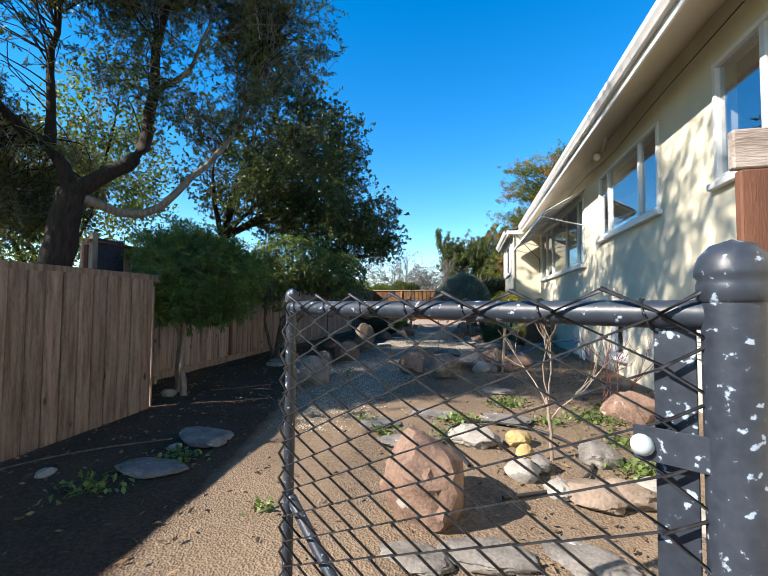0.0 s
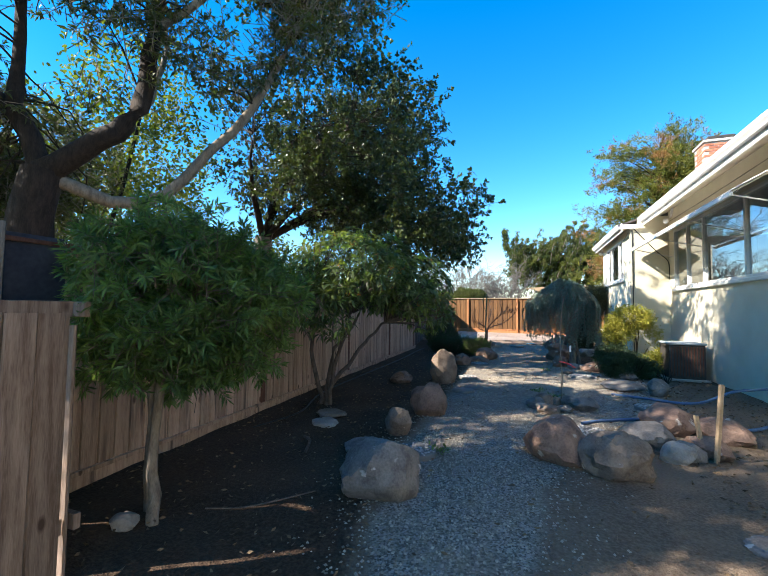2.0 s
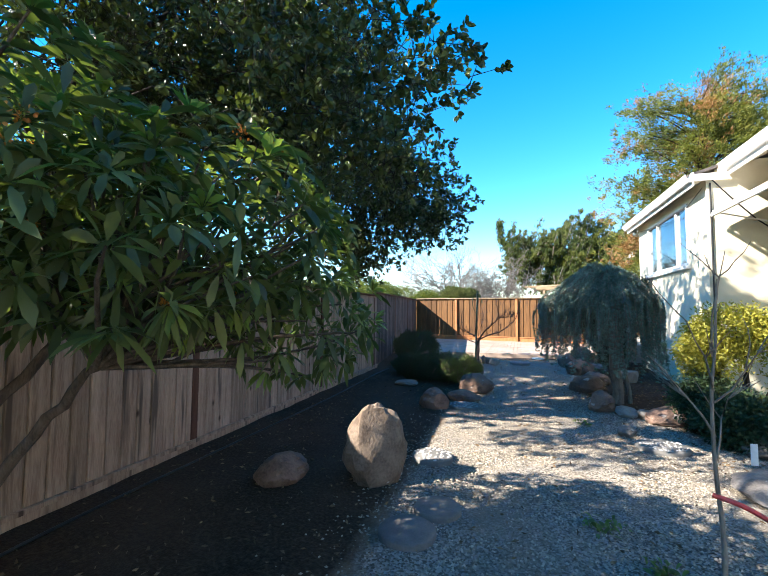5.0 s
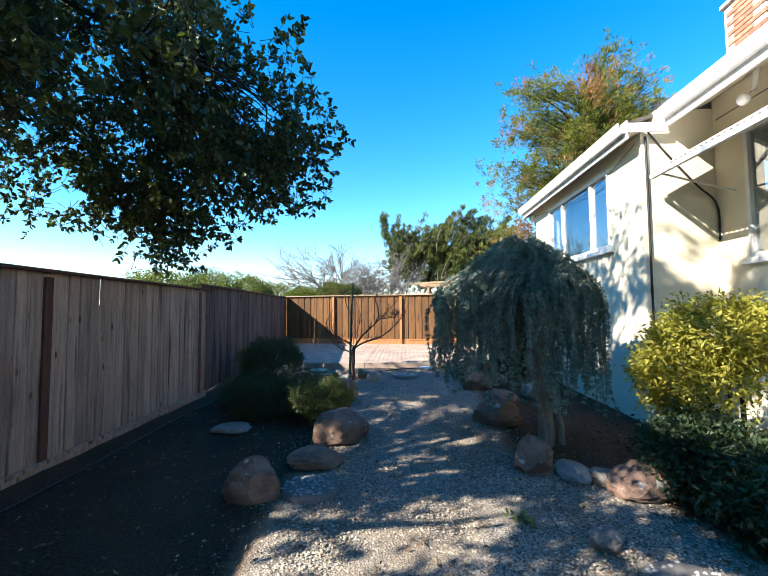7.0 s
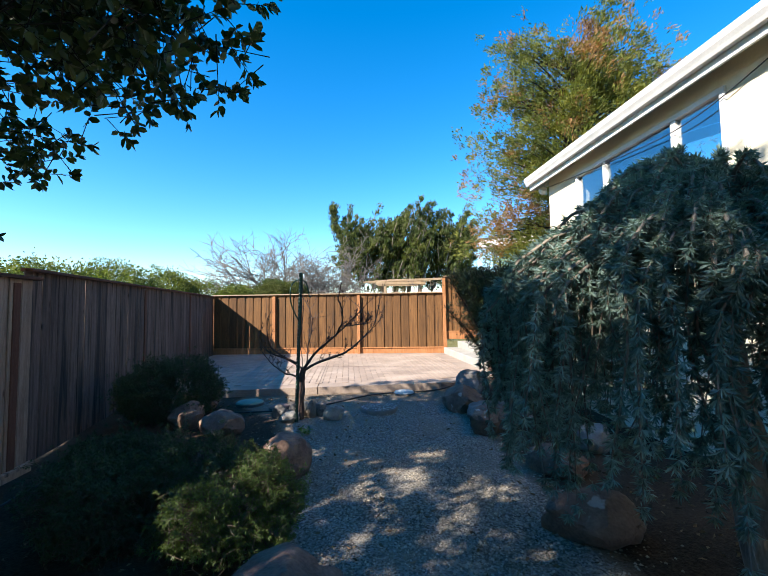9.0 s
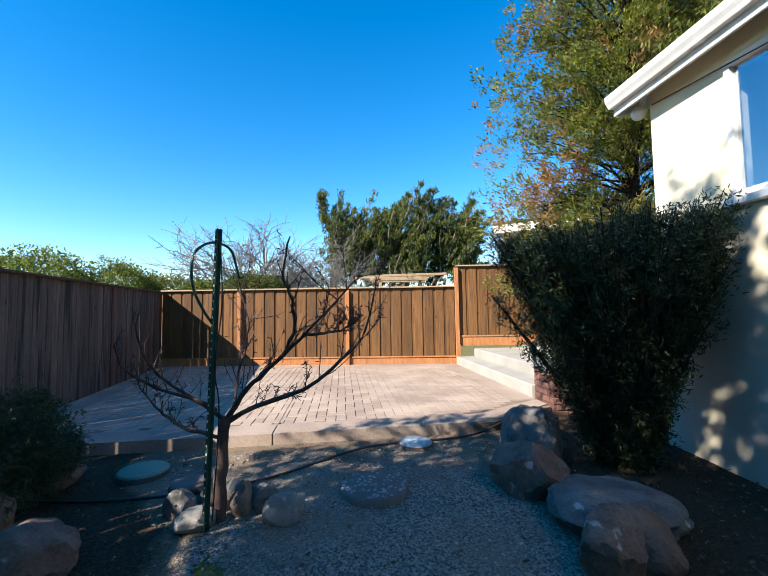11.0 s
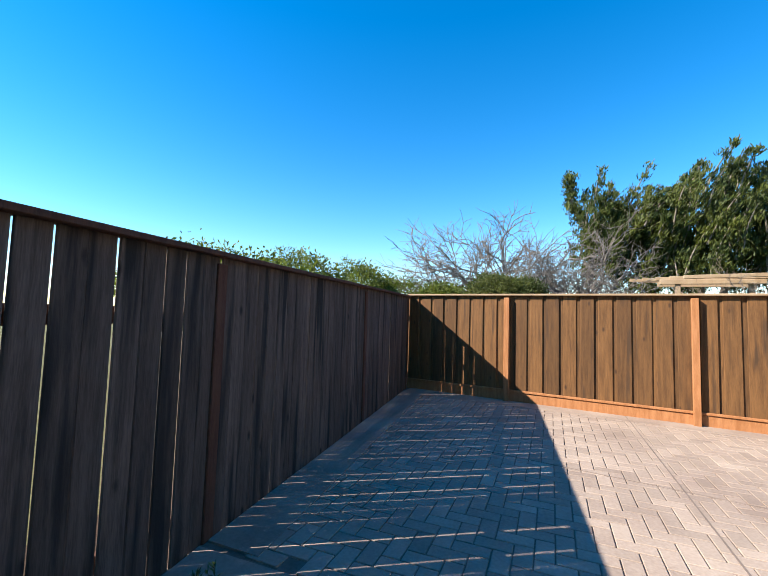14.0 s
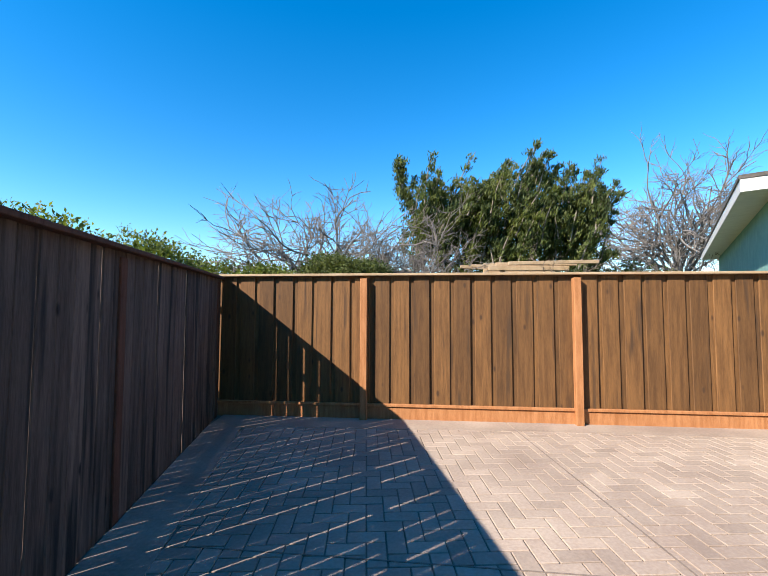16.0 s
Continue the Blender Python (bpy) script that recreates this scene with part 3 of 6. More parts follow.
def house_window(name, face, y0, y1, z0, z1, splits, label, sill=True, fw=0.055):
    w = thing(name, (face, y0, z0), label, "window", kind="structure")
    bm = bmesh.new()
    xa, xb = face - 0.025, face + 0.06
    for a, b, c, d in ((y0, y1, z0, z0 + fw), (y0, y1, z1 - fw, z1), (y0, y0 + fw, z0 + fw, z1 - fw), (y1 - fw, y1, z0 + fw, z1 - fw)):
        box(bm, xa, xb, a, b, c, d, 0.005)
    part("window_frame", bm, M_WHITE, w)
    ys = [y0 + fw, *splits, y1 - fw]
    for s in splits:
        part("mullion", boxed(face - 0.015, face + 0.055, s - 0.035, s + 0.035, z0 + fw, z1 - fw), M_WHITE, w)
    for a, b in zip(ys, ys[1:]):
        p = part("pane", boxed(face + 0.02, face + 0.026, a, b, z0 + fw, z1 - fw, 0), M_GLASS, w)
        p.visible_shadow = False
    if sill:
        part("window_sill", boxed(face - 0.07, face + 0.0, y0 - 0.06, y1 + 0.06, z0 - 0.07, z0 - 0.001, 0.008), M_WHITE, w)
    return w


WIN = [("window_1", 9.35, 14.45, 2.42, 3.92), ("window_2", 5.82, 8.27, 2.78, 3.97), ("window_3", 2.0, 4.6, 2.76, 3.98), ("window_4", 7.1, 7.68, 0.68, 1.4)]
XW, XB = 2.45, 1.55
wall_with_holes("wall_west", "x", XW, 0.2, -7.0, 14.9, 0.0, 4.62, [w[1:] for w in WIN], M_STUCCO, "cream stucco house wall with tree shadows")
wall_with_holes("wall_bay_side", "y", 14.9, 0.2, XB + 0.2, 2.45, 0.0, 4.4, [], M_STUCCO, "cream stucco side wall of the projecting room")
BW = (15.7, 18.12, 2.75, 3.92)
wall_with_holes("wall_bay", "x", XB, 0.2, 14.9, 18.95, 0.0, 4.14, [BW], M_STUCCO, "cream stucco wall of the projecting room")
wall_with_holes("wall_north", "y", 18.75, 0.2, XB + 0.2, 9.0, 0.0, 4.4, [], M_STUCCO, "cream stucco end wall of the house")
wall_with_holes("wall_south", "y", -7.0, 0.2, 2.65, 9.0, 0.0, 4.6, [], M_STUCCO, "cream stucco rear wall of the house")
wall_with_holes("wall_east", "x", 9.0, 0.2, -7.0, 18.95, 0.0, 4.6, [], M_STUCCO, "plain far wall of the house")
house_window("window_1", XW, *WIN[0][1:], [9.85, 10.95, 12.7, 13.6], "long white framed window beneath a corrugated awning")
house_window("window_2", XW, *WIN[1][1:], [6.45, 7.75], "white framed sliding window in the stucco wall")
house_window("window_3", XW, *WIN[2][1:], [3.9, 2.7], "white framed window high in the stucco wall")
house_window("window_4", XW, *WIN[3][1:], [], "small white framed basement window")
house_window("window_5", XB, *BW, [17.45, 16.3], "white framed window of the projecting room")
tagged(part("inner_partition", boxed(6.0, 6.1, -6.8, 18.7, 0.3, 4.3, 0), M_ROOM), "dim plain inner wall behind the windows", "wall", kind="structure")
tagged(part("inner_floor", boxed(2.65, 6.0, -6.8, 18.7, 1.9, 2.0, 0), M_ROOM), "dim inner floor of the house", "floor", kind="structure")


def slab_quad(bm, pts, thick):
    v = [bm.verts.new(p) for p in pts]
    f = bm.faces.new(v)
    r = bmesh.ops.extrude_face_region(bm, geom=[f])
    bmesh.ops.translate(bm, vec=(0, 0, thick), verts=[e for e in r["geom"] if isinstance(e, bmesh.types.BMVert)])
    return bm


roof = thing("roof", (1.8, 4, 4.3), "low dark shingle roof with white gutters", "roof", kind="structure")
bm = bmesh.new()
slab_quad(bm, [(1.84, -7.6, 4.36), (5.8, -7.6, 5.6), (5.8, 14.95, 5.6), (1.84, 14.95, 4.36)], 0.05)
slab_quad(bm, [(1.32, 14.95, 4.2), (5.8, 14.95, 5.6), (5.8, 19.22, 5.6), (1.32, 19.22, 4.2)], 0.05)
slab_quad(bm, [(5.8, -7.6, 5.6), (9.8, -7.6, 4.36), (9.8, 19.22, 4.36), (5.8, 19.22, 5.6)], 0.05)
bmesh.ops.recalc_face_normals(bm, faces=bm.faces)
part("shingle_roof", bm, M_ROOF, roof)
bm = bmesh.new()
slab_quad(bm, [(1.84, -7.6, 4.2), (2.46, -7.6, 4.5), (2.46, 14.898, 4.5), (1.84, 14.898, 4.2)], 0.02)
slab_quad(bm, [(1.36, 14.84, 4.06), (1.56, 14.84, 4.13), (1.56, 19.18, 4.13), (1.36, 19.18, 4.06)], 0.02)
part("soffit", bm, M_SOFFIT, roof)


def gutter(x, y0, y1, z, name="gutter"):
    prof = [(0.0, 0.0), (-0.06, 0.0), (-0.075, 0.03), (-0.1, 0.07), (-0.105, 0.13), (-0.09, 0.13), (-0.085, 0.08), (-0.06, 0.05), (-0.05, 0.012), (0.0, 0.012)]
    b = bmesh.new()
    rings = [[b.verts.new((x + px, y, z + pz)) for px, pz in prof] for y in (y0, y1)]
    for i in range(len(prof)):
        k = (i + 1) % len(prof)
        b.faces.new([rings[0][i], rings[0][k], rings[1][k], rings[1][i]])
    b.faces.new(rings[0])
    b.faces.new(rings[1][::-1])
    bmesh.ops.recalc_face_normals(b, faces=b.faces)
    return part(name, b, M_WHITE, roof)


part("fascia", boxed(1.82, 1.845, -7.6, 14.84, 4.14, 4.4), M_WHITE, roof)
part("fascia", boxed(1.335, 1.36, 14.82, 19.22, 4.0, 4.24), M_WHITE, roof)
part("fascia", boxed(1.336, 1.84, 14.80, 14.82, 4.08, 4.2), M_WHITE, roof)
gutter(1.82, -7.6, 14.8, 4.24)
gutter(1.335, 14.83, 19.22, 4.08)
part("barge_board", boxed(1.36, 5.8, 19.22, 19.25, 4.0, 4.2, 0.004, Matrix.Translation((1.36, 0, 4.1)) @ Matrix.Rotation(-math.atan2(1.4, 4.48), 4, "Y") @ Matrix.Translation((-1.36, 0, -4.1))), M_WHITE, roof)

# corrugated awning over the long window
awning = thing("window_awning", (2.4, 9.2, 4.0), "white corrugated awning fixed above the long window", "awning")
yy = np.arange(9.15, 14.72, 0.0125)
wave = 0.012 * np.sin(yy * 2 * np.pi / 0.075)
rows_a = []
for dz in (0.0, 0.004):
    for x, z in ((2.43, 4.02), (1.55, 3.52)):
        rows_a.append(np.stack([np.full_like(yy, x), yy, z + wave + dz], -1))
k = len(yy)
av = np.vstack(rows_a)
i = np.arange(k - 1)
fa = np.vstack([np.stack([i, i + 1, k + i + 1, k + i], -1), np.stack([2 * k + i, 3 * k + i, 3 * k + i + 1, 2 * k + i + 1], -1), np.stack([k + i, k + i + 1, 3 * k + i + 1, 3 * k + i], -1)])
quads("corrugated_sheet", av, fa, M_WHITE, awning, smooth=True)
part("front_rail", boxed(1.53, 1.57, 9.15, 14.72, 3.44, 3.5), M_WHITE, awning)
for y in (9.25, 11.0, 12.8, 14.6):
    a = Acc()
    a.tube([(1.57, y, 3.48), (2.0, y, 3.36), (2.44, y, 3.25)], 0.012, 0.012, 6)
    a.out("support_arm", M_WHITE, awning)
    a = Acc()
    a.tube([(1.56, y, 3.5), (2.0, y, 3.75), (2.43, y, 3.99)], 0.012, 0.012, 6)
    a.out("rafter", M_WHITE, awning)

# chimney of separate bricks
chim = thing("chimney", (3.8, 15.4, 5.0), "red brick chimney with dark metal cap on the roof", "chimney")
CX0, CX1, CY0, CY1 = 3.36, 4.2, 15.08, 15.78
part("flue_core", boxed(CX0 + 0.012, CX1 - 0.012, CY0 + 0.012, CY1 - 0.012, 4.5, 6.36, 0), M_MORTAR, chim)
bmb = boxed(-0.105, 0.105, -0.045, 0.045, -0.031, 0.031, 0.004)
brick_mesh = bpy.data.meshes.new("brick")
bmb.to_mesh(brick_mesh)
bmb.free()
brick_mesh.materials.append(M_BRICK)
for row in range(17):
    z = 5.1 + row * 0.074
    o = 0.11 * (row % 2)
    spots_b = [(x, CY0 + 0.045, 0) for x in np.arange(CX0 + 0.105 + o * 0.9, CX1 - 0.09, 0.222)]
    spots_b += [(CX0 + 0.045, y, 90) for y in np.arange(CY0 + 0.2 + o, CY1 - 0.08, 0.222)]
    for x, y, r in spots_b:
        b = new("brick", brick_mesh)
        attach(b, chim)
        b.matrix_basis = pose(x, y, z, 0, 0, r)
part("cap_slab", boxed(CX0 - 0.03, CX1 + 0.03, CY0 - 0.03, CY1 + 0.03, 6.35, 6.42, 0.01), M_MORTAR, chim)
part("metal_cap", boxed(CX0 + 0.1, CX1 - 0.1, CY0 + 0.1, CY1 - 0.1, 6.42, 6.56, 0.03), M_METAL, chim, "dark metal chimney cap")


def soffit_lamp(y):
    t = thing("eave_lamp", (2.3, y, 4.25), "small white round floodlight beneath the eaves", "lamp")
    b = bmesh.new()
    bmesh.ops.create_uvsphere(b, u_segments=14, v_segments=10, radius=0.065)
    bmesh.ops.translate(b, vec=(2.17, y, 4.1), verts=b.verts)
    part("lamp_head", b, M_WHITE, t, smooth=True)
    a = Acc()
    a.tube([(2.2, y, 4.12), (2.27, y - 0.02, 4.2), (2.3, y - 0.03, 4.42)], 0.02, 0.03, 8)
    a.out("lamp_arm", M_WHITE, t)


soffit_lamp(7.45)
soffit_lamp(14.1)

corner_lamp = thing("eave_lamp", (1.48, 19.0, 4.0), "round white floodlight at the house corner", "lamp")
b = bmesh.new()
bmesh.ops.create_uvsphere(b, u_segments=14, v_segments=10, radius=0.07)
bmesh.ops.translate(b, vec=(1.5, 19.06, 3.96), verts=b.verts)
part("lamp_head", b, M_WHITE, corner_lamp, smooth=True)
a = Acc()
a.tube([(1.5, 19.05, 3.98), (1.52, 19.02, 4.05), (1.53, 19.0, 4.14)], 0.02, 0.03, 8)
a.out("lamp_arm", M_WHITE, corner_lamp)

vent = thing("wall_vent", (2.44, 5.0, 1.0), "white louvred vent set in the wall", "vent")
bm = bmesh.new()
for a, b, c, d in ((4.85, 5.4, 0.95, 0.99), (4.85, 5.4, 1.45, 1.49), (4.85, 4.89, 0.99, 1.45), (5.36, 5.4, 0.99, 1.45)):
    box(bm, 2.42, 2.449, a, b, c, d, 0.003)
part("frame", bm, M_WHITE, vent)
for q in range(10):
    part("slat", boxed(2.425, 2.447, 4.89, 5.36, 1.0 + q * 0.045, 1.03 + q * 0.045, 0.003), M_WHITE, vent)

# wires and pipes on the house
wire = thing("wall_cable", (2.4, 3, 4.0), "thin dark cable strung along the house wall", "cable")
a = Acc()
a.tube(smooth_path([(2.40, -2, 4.25), (2.38, 5, 4.2), (2.39, 7.3, 4.12), (2.38, 9.0, 4.2), (2.41, 12, 4.2), (2.41, 14.8, 4.2)], 30), 0.006, 0.006, 5)
a.tube(smooth_path([(1.62, 14.86, 4.1), (1.9, 14.87, 3.75), (2.2, 14.87, 3.4), (2.42, 14.86, 3.15), (2.43, 14.86, 2.7)], 20), 0.012, 0.012, 5)
a.tube([(1.60, 14.88, 4.05), (1.6, 14.88, 2.0), (1.6, 14.88, 0.4)], 0.014, 0.014, 6)
a.tube(smooth_path([(1.53, 15.0, 4.0), (1.5, 16.0, 3.75), (1.51, 17.0, 3.78), (1.53, 18.9, 3.98)], 20), 0.006, 0.006, 5)
a.out("cable", M_WIRE, wire)
pipe = thing("wall_tap_pipe", (2.4, 9.45, 0.4), "white pipes and tap standing at the wall base", "pipe")
for yv in (9.2, 9.32, 9.5):
    a = Acc()
    a.tube([(2.38, yv, 0.3), (2.38, yv, 0.7), (2.38, yv, 1.25 if yv > 9.4 else 0.62)], 0.02, 0.02, 8)
    a.out("pipe", M_WHITE, pipe)
part("pipe_bracket", boxed(2.33, 2.45, 9.05, 9.62, 1.2, 1.24), M_WHITE, pipe)

# air conditioner
ac = thing("air_conditioner", (1.95, 12.6, 0.4), "dark grey outdoor air conditioning unit beside the wall", "air conditioner")
casing = part("casing", boxed(1.66, 2.3, 12.3, 12.95, 0.44, 1.14, 0.02), M_METAL, ac)
part("top_cover", boxed(1.64, 2.32, 12.28, 12.97, 1.14, 1.18, 0.012), M_LID_GREY, ac)
for q in range(12):
    part("grille_slat", boxed(1.69 + q * 0.05, 1.705 + q * 0.05, 12.285, 12.298, 0.5, 1.1, 0), M_POST_RED, casing)
part("base_pad", boxed(1.6, 2.36, 12.24, 13.0, 0.36, 0.44, 0.01), M_CONC, ac)


# ---- fences ----
def board_mesh(w, t, h, mat, name="board", dog=0.0):
    b = bmesh.new()
    c, e = 0.0065, t * 0.46
    base = [(-w / 2 + c, -t / 2), (w / 2 - c, -t / 2), (w / 2, -t / 2 + e), (w / 2, t / 2 - e), (w / 2 - c, t / 2), (-w / 2 + c, t / 2), (-w / 2, t / 2 - e), (-w / 2, -t / 2 + e)]
    lo = [b.verts.new((x, y, 0)) for x, y in base]
    hi = [b.verts.new((x, y, h + dog * random.uniform(-1, 1))) for x, y in base]
    for i in range(8):
        b.faces.new([lo[i], lo[(i + 1) % 8], hi[(i + 1) % 8], hi[i]])
    b.faces.new(hi)
    b.faces.new(lo[::-1])
    me = bpy.data.meshes.new(name)
    b.to_mesh(me)
    b.free()
    me.materials.append(mat)
    return me


def run_pose(p0, p1, s, off=0.0, z=0.0, lean=0.0):
    """Pose along the run p0 to p1 (x, y) at distance s; off is to the right of the run."""
    d = Vector((p1[0] - p0[0], p1[1] - p0[1], 0)).normalized()
    q = Vector((p0[0], p0[1], 0)) + d * s + Vector((d.y, -d.x, 0)) * off
    return pose(q.x, q.y, z, 0, lean, math.degrees(math.atan2(d.y, d.x)))


def beam(p0, p1, s0, s1, off, z0, z1, thick, mat, parent, name, rise=0.0):
    b = bmesh.new()
    box(b, 0, s1 - s0, -thick / 2, thick / 2, z0, z1, 0.004)
    for v in b.verts:
        v.co.z += rise * v.co.x / (s1 - s0)
    bmesh.ops.transform(b, matrix=run_pose(p0, p1, s0, off), verts=b.verts)
    return part(name, b, mat, parent)


def fence(label, p0, p1, z0, z1, pitch, w, mat, post_mat, post_at, cap_mat=None, kick=0.0, kick_mat=None, gap=0.0, side=1, backs=False, seed=3, drop=0.0, flush=0.056):
    random.seed(seed)
    length = math.dist(p0, p1)
    f = thing("fence", (p0[0], p0[1], z0), label, "fence", "garden fences")
    h = z1 - z0 - kick
    meshes = [board_mesh(w - random.uniform(0, gap), 0.018, h - 0.003 * q, mat) for q in range(4)]
    n = int(length / pitch)
    for q in range(n):
        b = new("board", meshes[q % 4] if not gap else random.choice(meshes))
        attach(b, f)
        b.matrix_basis = run_pose(p0, p1, (q + 0.5) * pitch + random.uniform(-1, 1) * gap * 0.3, random.uniform(-0.005, 0.005), z0 + kick + drop * q / n, random.uniform(-0.25, 0.25))
    if backs:
        bk = board_mesh(pitch - w + 0.05, 0.018, h - 0.01, mat)
        for q in range(n + 1):
            b = new("board", bk)
            attach(b, f)
            b.matrix_basis = run_pose(p0, p1, min(q * pitch, length - 0.05), -0.022 * side, z0 + kick)
    for s in post_at:
        b = boxed(-0.045, 0.045, -0.045, 0.045, 0, z1 - z0 + 0.0, 0.005)
        bmesh.ops.transform(b, matrix=run_pose(p0, p1, s, side * flush, z0 - 0.05 + drop * s / length), verts=b.verts)
        part("post", b, post_mat, f)
    if cap_mat:
        beam(p0, p1, 0, length, side * 0.02, z1 - 0.012, z1 + 0.02, 0.11, cap_mat, f, "cap_rail", drop)
    if kick:
        beam(p0, p1, 0, length, side * 0.006, z0 - 0.06, z0 + kick - 0.004, 0.035, kick_mat, f, "kickboard")
        beam(p0, p1, 0, length, side * 0.02, z0 + kick, z0 + kick + 0.035, 0.05, kick_mat, f, "bottom_rail")
    for hz in (0.35, 1.5):
        beam(p0, p1, 0, length, -side * 0.05, z0 + hz, z0 + hz + 0.085, 0.038, post_mat, f, "back_rail", drop)
    return f


A0, A1 = (-3.52, -3.0), (-3.44, 3.86)
B0, B1 = (-4.49, 3.91), (-5.005, 16.7)
C0, C1 = (-5.1, 16.68), (-6.215, 25.74)
D0, D1 = (-6.19, 25.66), (1.05, 24.66)
E0, E1 = (1.05, 24.66), (9.0, 23.6)
fence("new pale cedar board fence with dark knots", A0, A1, 0.24, 1.77, 0.142, 0.135, M_BOARD_A, M_BOARD_A, [], gap=0.0, backs=True, seed=1)
# hidden return, added to stop sun passing between the two fence ends
fence("unseen short return of cedar boards added to block sun between two fences", (-4.46, 3.9), (-3.46, 3.88), 0.24, 1.7, 0.142, 0.1416, M_BOARD_A, M_BOARD_A, [], gap=0.0, seed=11)
fence("weathered brown board fence with thin red cap", B0, B1, 0.36, 2.25, 0.145, 0.138, M_BOARD_B, M_POST_RED, [0.05, 3.22, 6.35, 9.47, 12.55], M_POST_RED, 0.1, M_BOARD_B, 0.0, 1, True, 2, flush=-0.024)
fence("old grey brown board fence with reddish posts", C0, C1, 0.42, 2.345, 0.146, 0.1442, M_BOARD_C, M_POST_RED, [0.045, 3.22, 6.24, 8.9], M_POST_RED, 0.0, None, 0.0035, seed=5, drop=0.08, flush=-0.024)
fence("warm brown stained board fence with orange posts", D0, D1, 0.6, 2.46, 0.26, 0.205, M_BOARD_D, M_POST_OR, [1.98, 4.65], M_CAPRAIL, 0.16, M_POST_OR, 0.0, 1, True, 7)
fence("taller warm brown fence above the concrete landing", E0, E1, 1.08, 2.96, 0.26, 0.205, M_BOARD_D, M_POST_OR, [0.0, 2.5, 5.0], M_CAPRAIL, 0.16, M_POST_OR, 0.0, 1, True, 8)
# dark sheet in front of the fence start paints the deep shade there
sp = thing("fence_shade_panel", (-4.44, 4.4, 0.36), "dark sheet standing in for shade on the first fence boards", "panel")
part("sheet", boxed(-4.462, -4.445, 4.02, 4.42, 0.36, 2.3, 0.004), M_FENCE_SHADE, sp)
part("edge_post", boxed(-4.47, -4.41, 3.94, 4.018, 0.3, 2.36, 0.006), M_BARK_PALE, sp, "grey weathered post")
part("fence_step_post", boxed(1.0, 1.1, 24.55, 24.65, 0.55, 1.06, 0.005), M_POST_OR, None)
tagged(bpy.data.objects["fence_step_post"], "short orange post below the taller fence", "post")

# ---- patio ----
PZ = 0.6
patio = thing("patio", (-3, 22, 0.4), "pink beige stamped concrete patio in herringbone pattern", "patio", kind="structure")
bm = bmesh.new()
slab_quad(bm, [(-5.45, 19.46, 0.2), (0.0, 19.62, 0.2), (0.5, 19.95, 0.2), (0.98, 20.2, 0.2), (0.98, 24.72, 0.2), (-6.2, 25.7, 0.2)], PZ - 0.2 - 0.012)
bmesh.ops.recalc_face_normals(bm, faces=bm.faces)
part("slab", bm, M_GROOVE, patio)


def strip(name, pts, z, thick, mat):
    b = bmesh.new()
    slab_quad(b, [(x, y, z - thick) for x, y in pts], thick)
    bmesh.ops.recalc_face_normals(b, faces=b.faces)
    return part(name, b, mat, patio)


def fx(y):
    return -5.1 - 0.1233 * (y - 16.68)


strip("border", [(-5.4, 19.41), (-2.46, 19.5), (-2.46, 19.86), (-5.46, 19.8)], PZ + 0.003, 0.18, M_PATIO)
strip("border", [(-2.445, 19.5), (-0.3, 19.6), (0.1, 19.72), (0.5, 20.0), (0.98, 20.3), (0.98, 20.6), (0.55, 20.36), (-0.1, 19.97), (-2.445, 19.86)], PZ + 0.003, 0.18, M_PATIO)
strip("border", [(fx(19.87) + 0.03, 19.87), (fx(19.87) + 0.42, 19.87), (fx(25.1) + 0.44, 25.1), (fx(25.1) + 0.03, 25.1)], PZ + 0.003, 0.05, M_PATIO)
strip("border", [(-6.1, 25.11), (-2.46, 24.76), (-2.46, 25.14), (-6.1, 25.62)], PZ + 0.002, 0.05, M_PATIO)
strip("border", [(-2.445, 24.76), (0.58, 24.34), (0.58, 24.72), (-2.445, 25.12)], PZ + 0.003, 0.05, M_PATIO)
strip("border", [(0.59, 20.62), (0.975, 20.62), (0.975, 24.66), (0.59, 24.66)], PZ + 0.003, 0.05, M_PATIO)

# ---- steps and landing ----
steps = thing("landing_steps", (1.2, 22, 0.6), "pale concrete steps up to a raised landing", "steps", kind="structure")
part("step", boxed(0.985, 1.4, 20.75, 24.55, 0.3, 0.78, 0.015), M_CONC, steps)
part("landing", boxed(1.4, 8.0, 19.6, 24.5, 0.3, 0.97, 0.015), M_CONC, steps)
pillar = thing("brick_pillar", (0.85, 20.4, 0.4), "low dark brick pillar with pale cap", "pillar")
part("core", boxed(0.67, 1.13, 20.17, 20.63, 0.3, 0.98, 0), M_DBRICK, pillar)
bmb = boxed(-0.1, 0.1, -0.045, 0.045, -0.036, 0.036, 0.004)
db = bpy.data.meshes.new("brick")
bmb.to_mesh(db)
bmb.free()
db.materials.append(M_DBRICK)
for row in range(7):
    z = 0.5 + row * 0.084
    o = 0.055 * (row % 2)
    for x, y, r in [(0.76 + o, 20.2, 0), (0.985 + o * 0.6, 20.2, 0), (0.7, 20.35 + o, 90), (0.7, 20.55, 90), (1.1, 20.35, 90), (1.1, 20.55, 90)]:
        b = new("brick", db)
        attach(b, pillar)
        b.matrix_basis = pose(x, y, z, 0, 0, r)
part("cap", boxed(0.62, 1.18, 20.12, 20.68, 1.04, 1.1, 0.01), M_CONC, pillar)


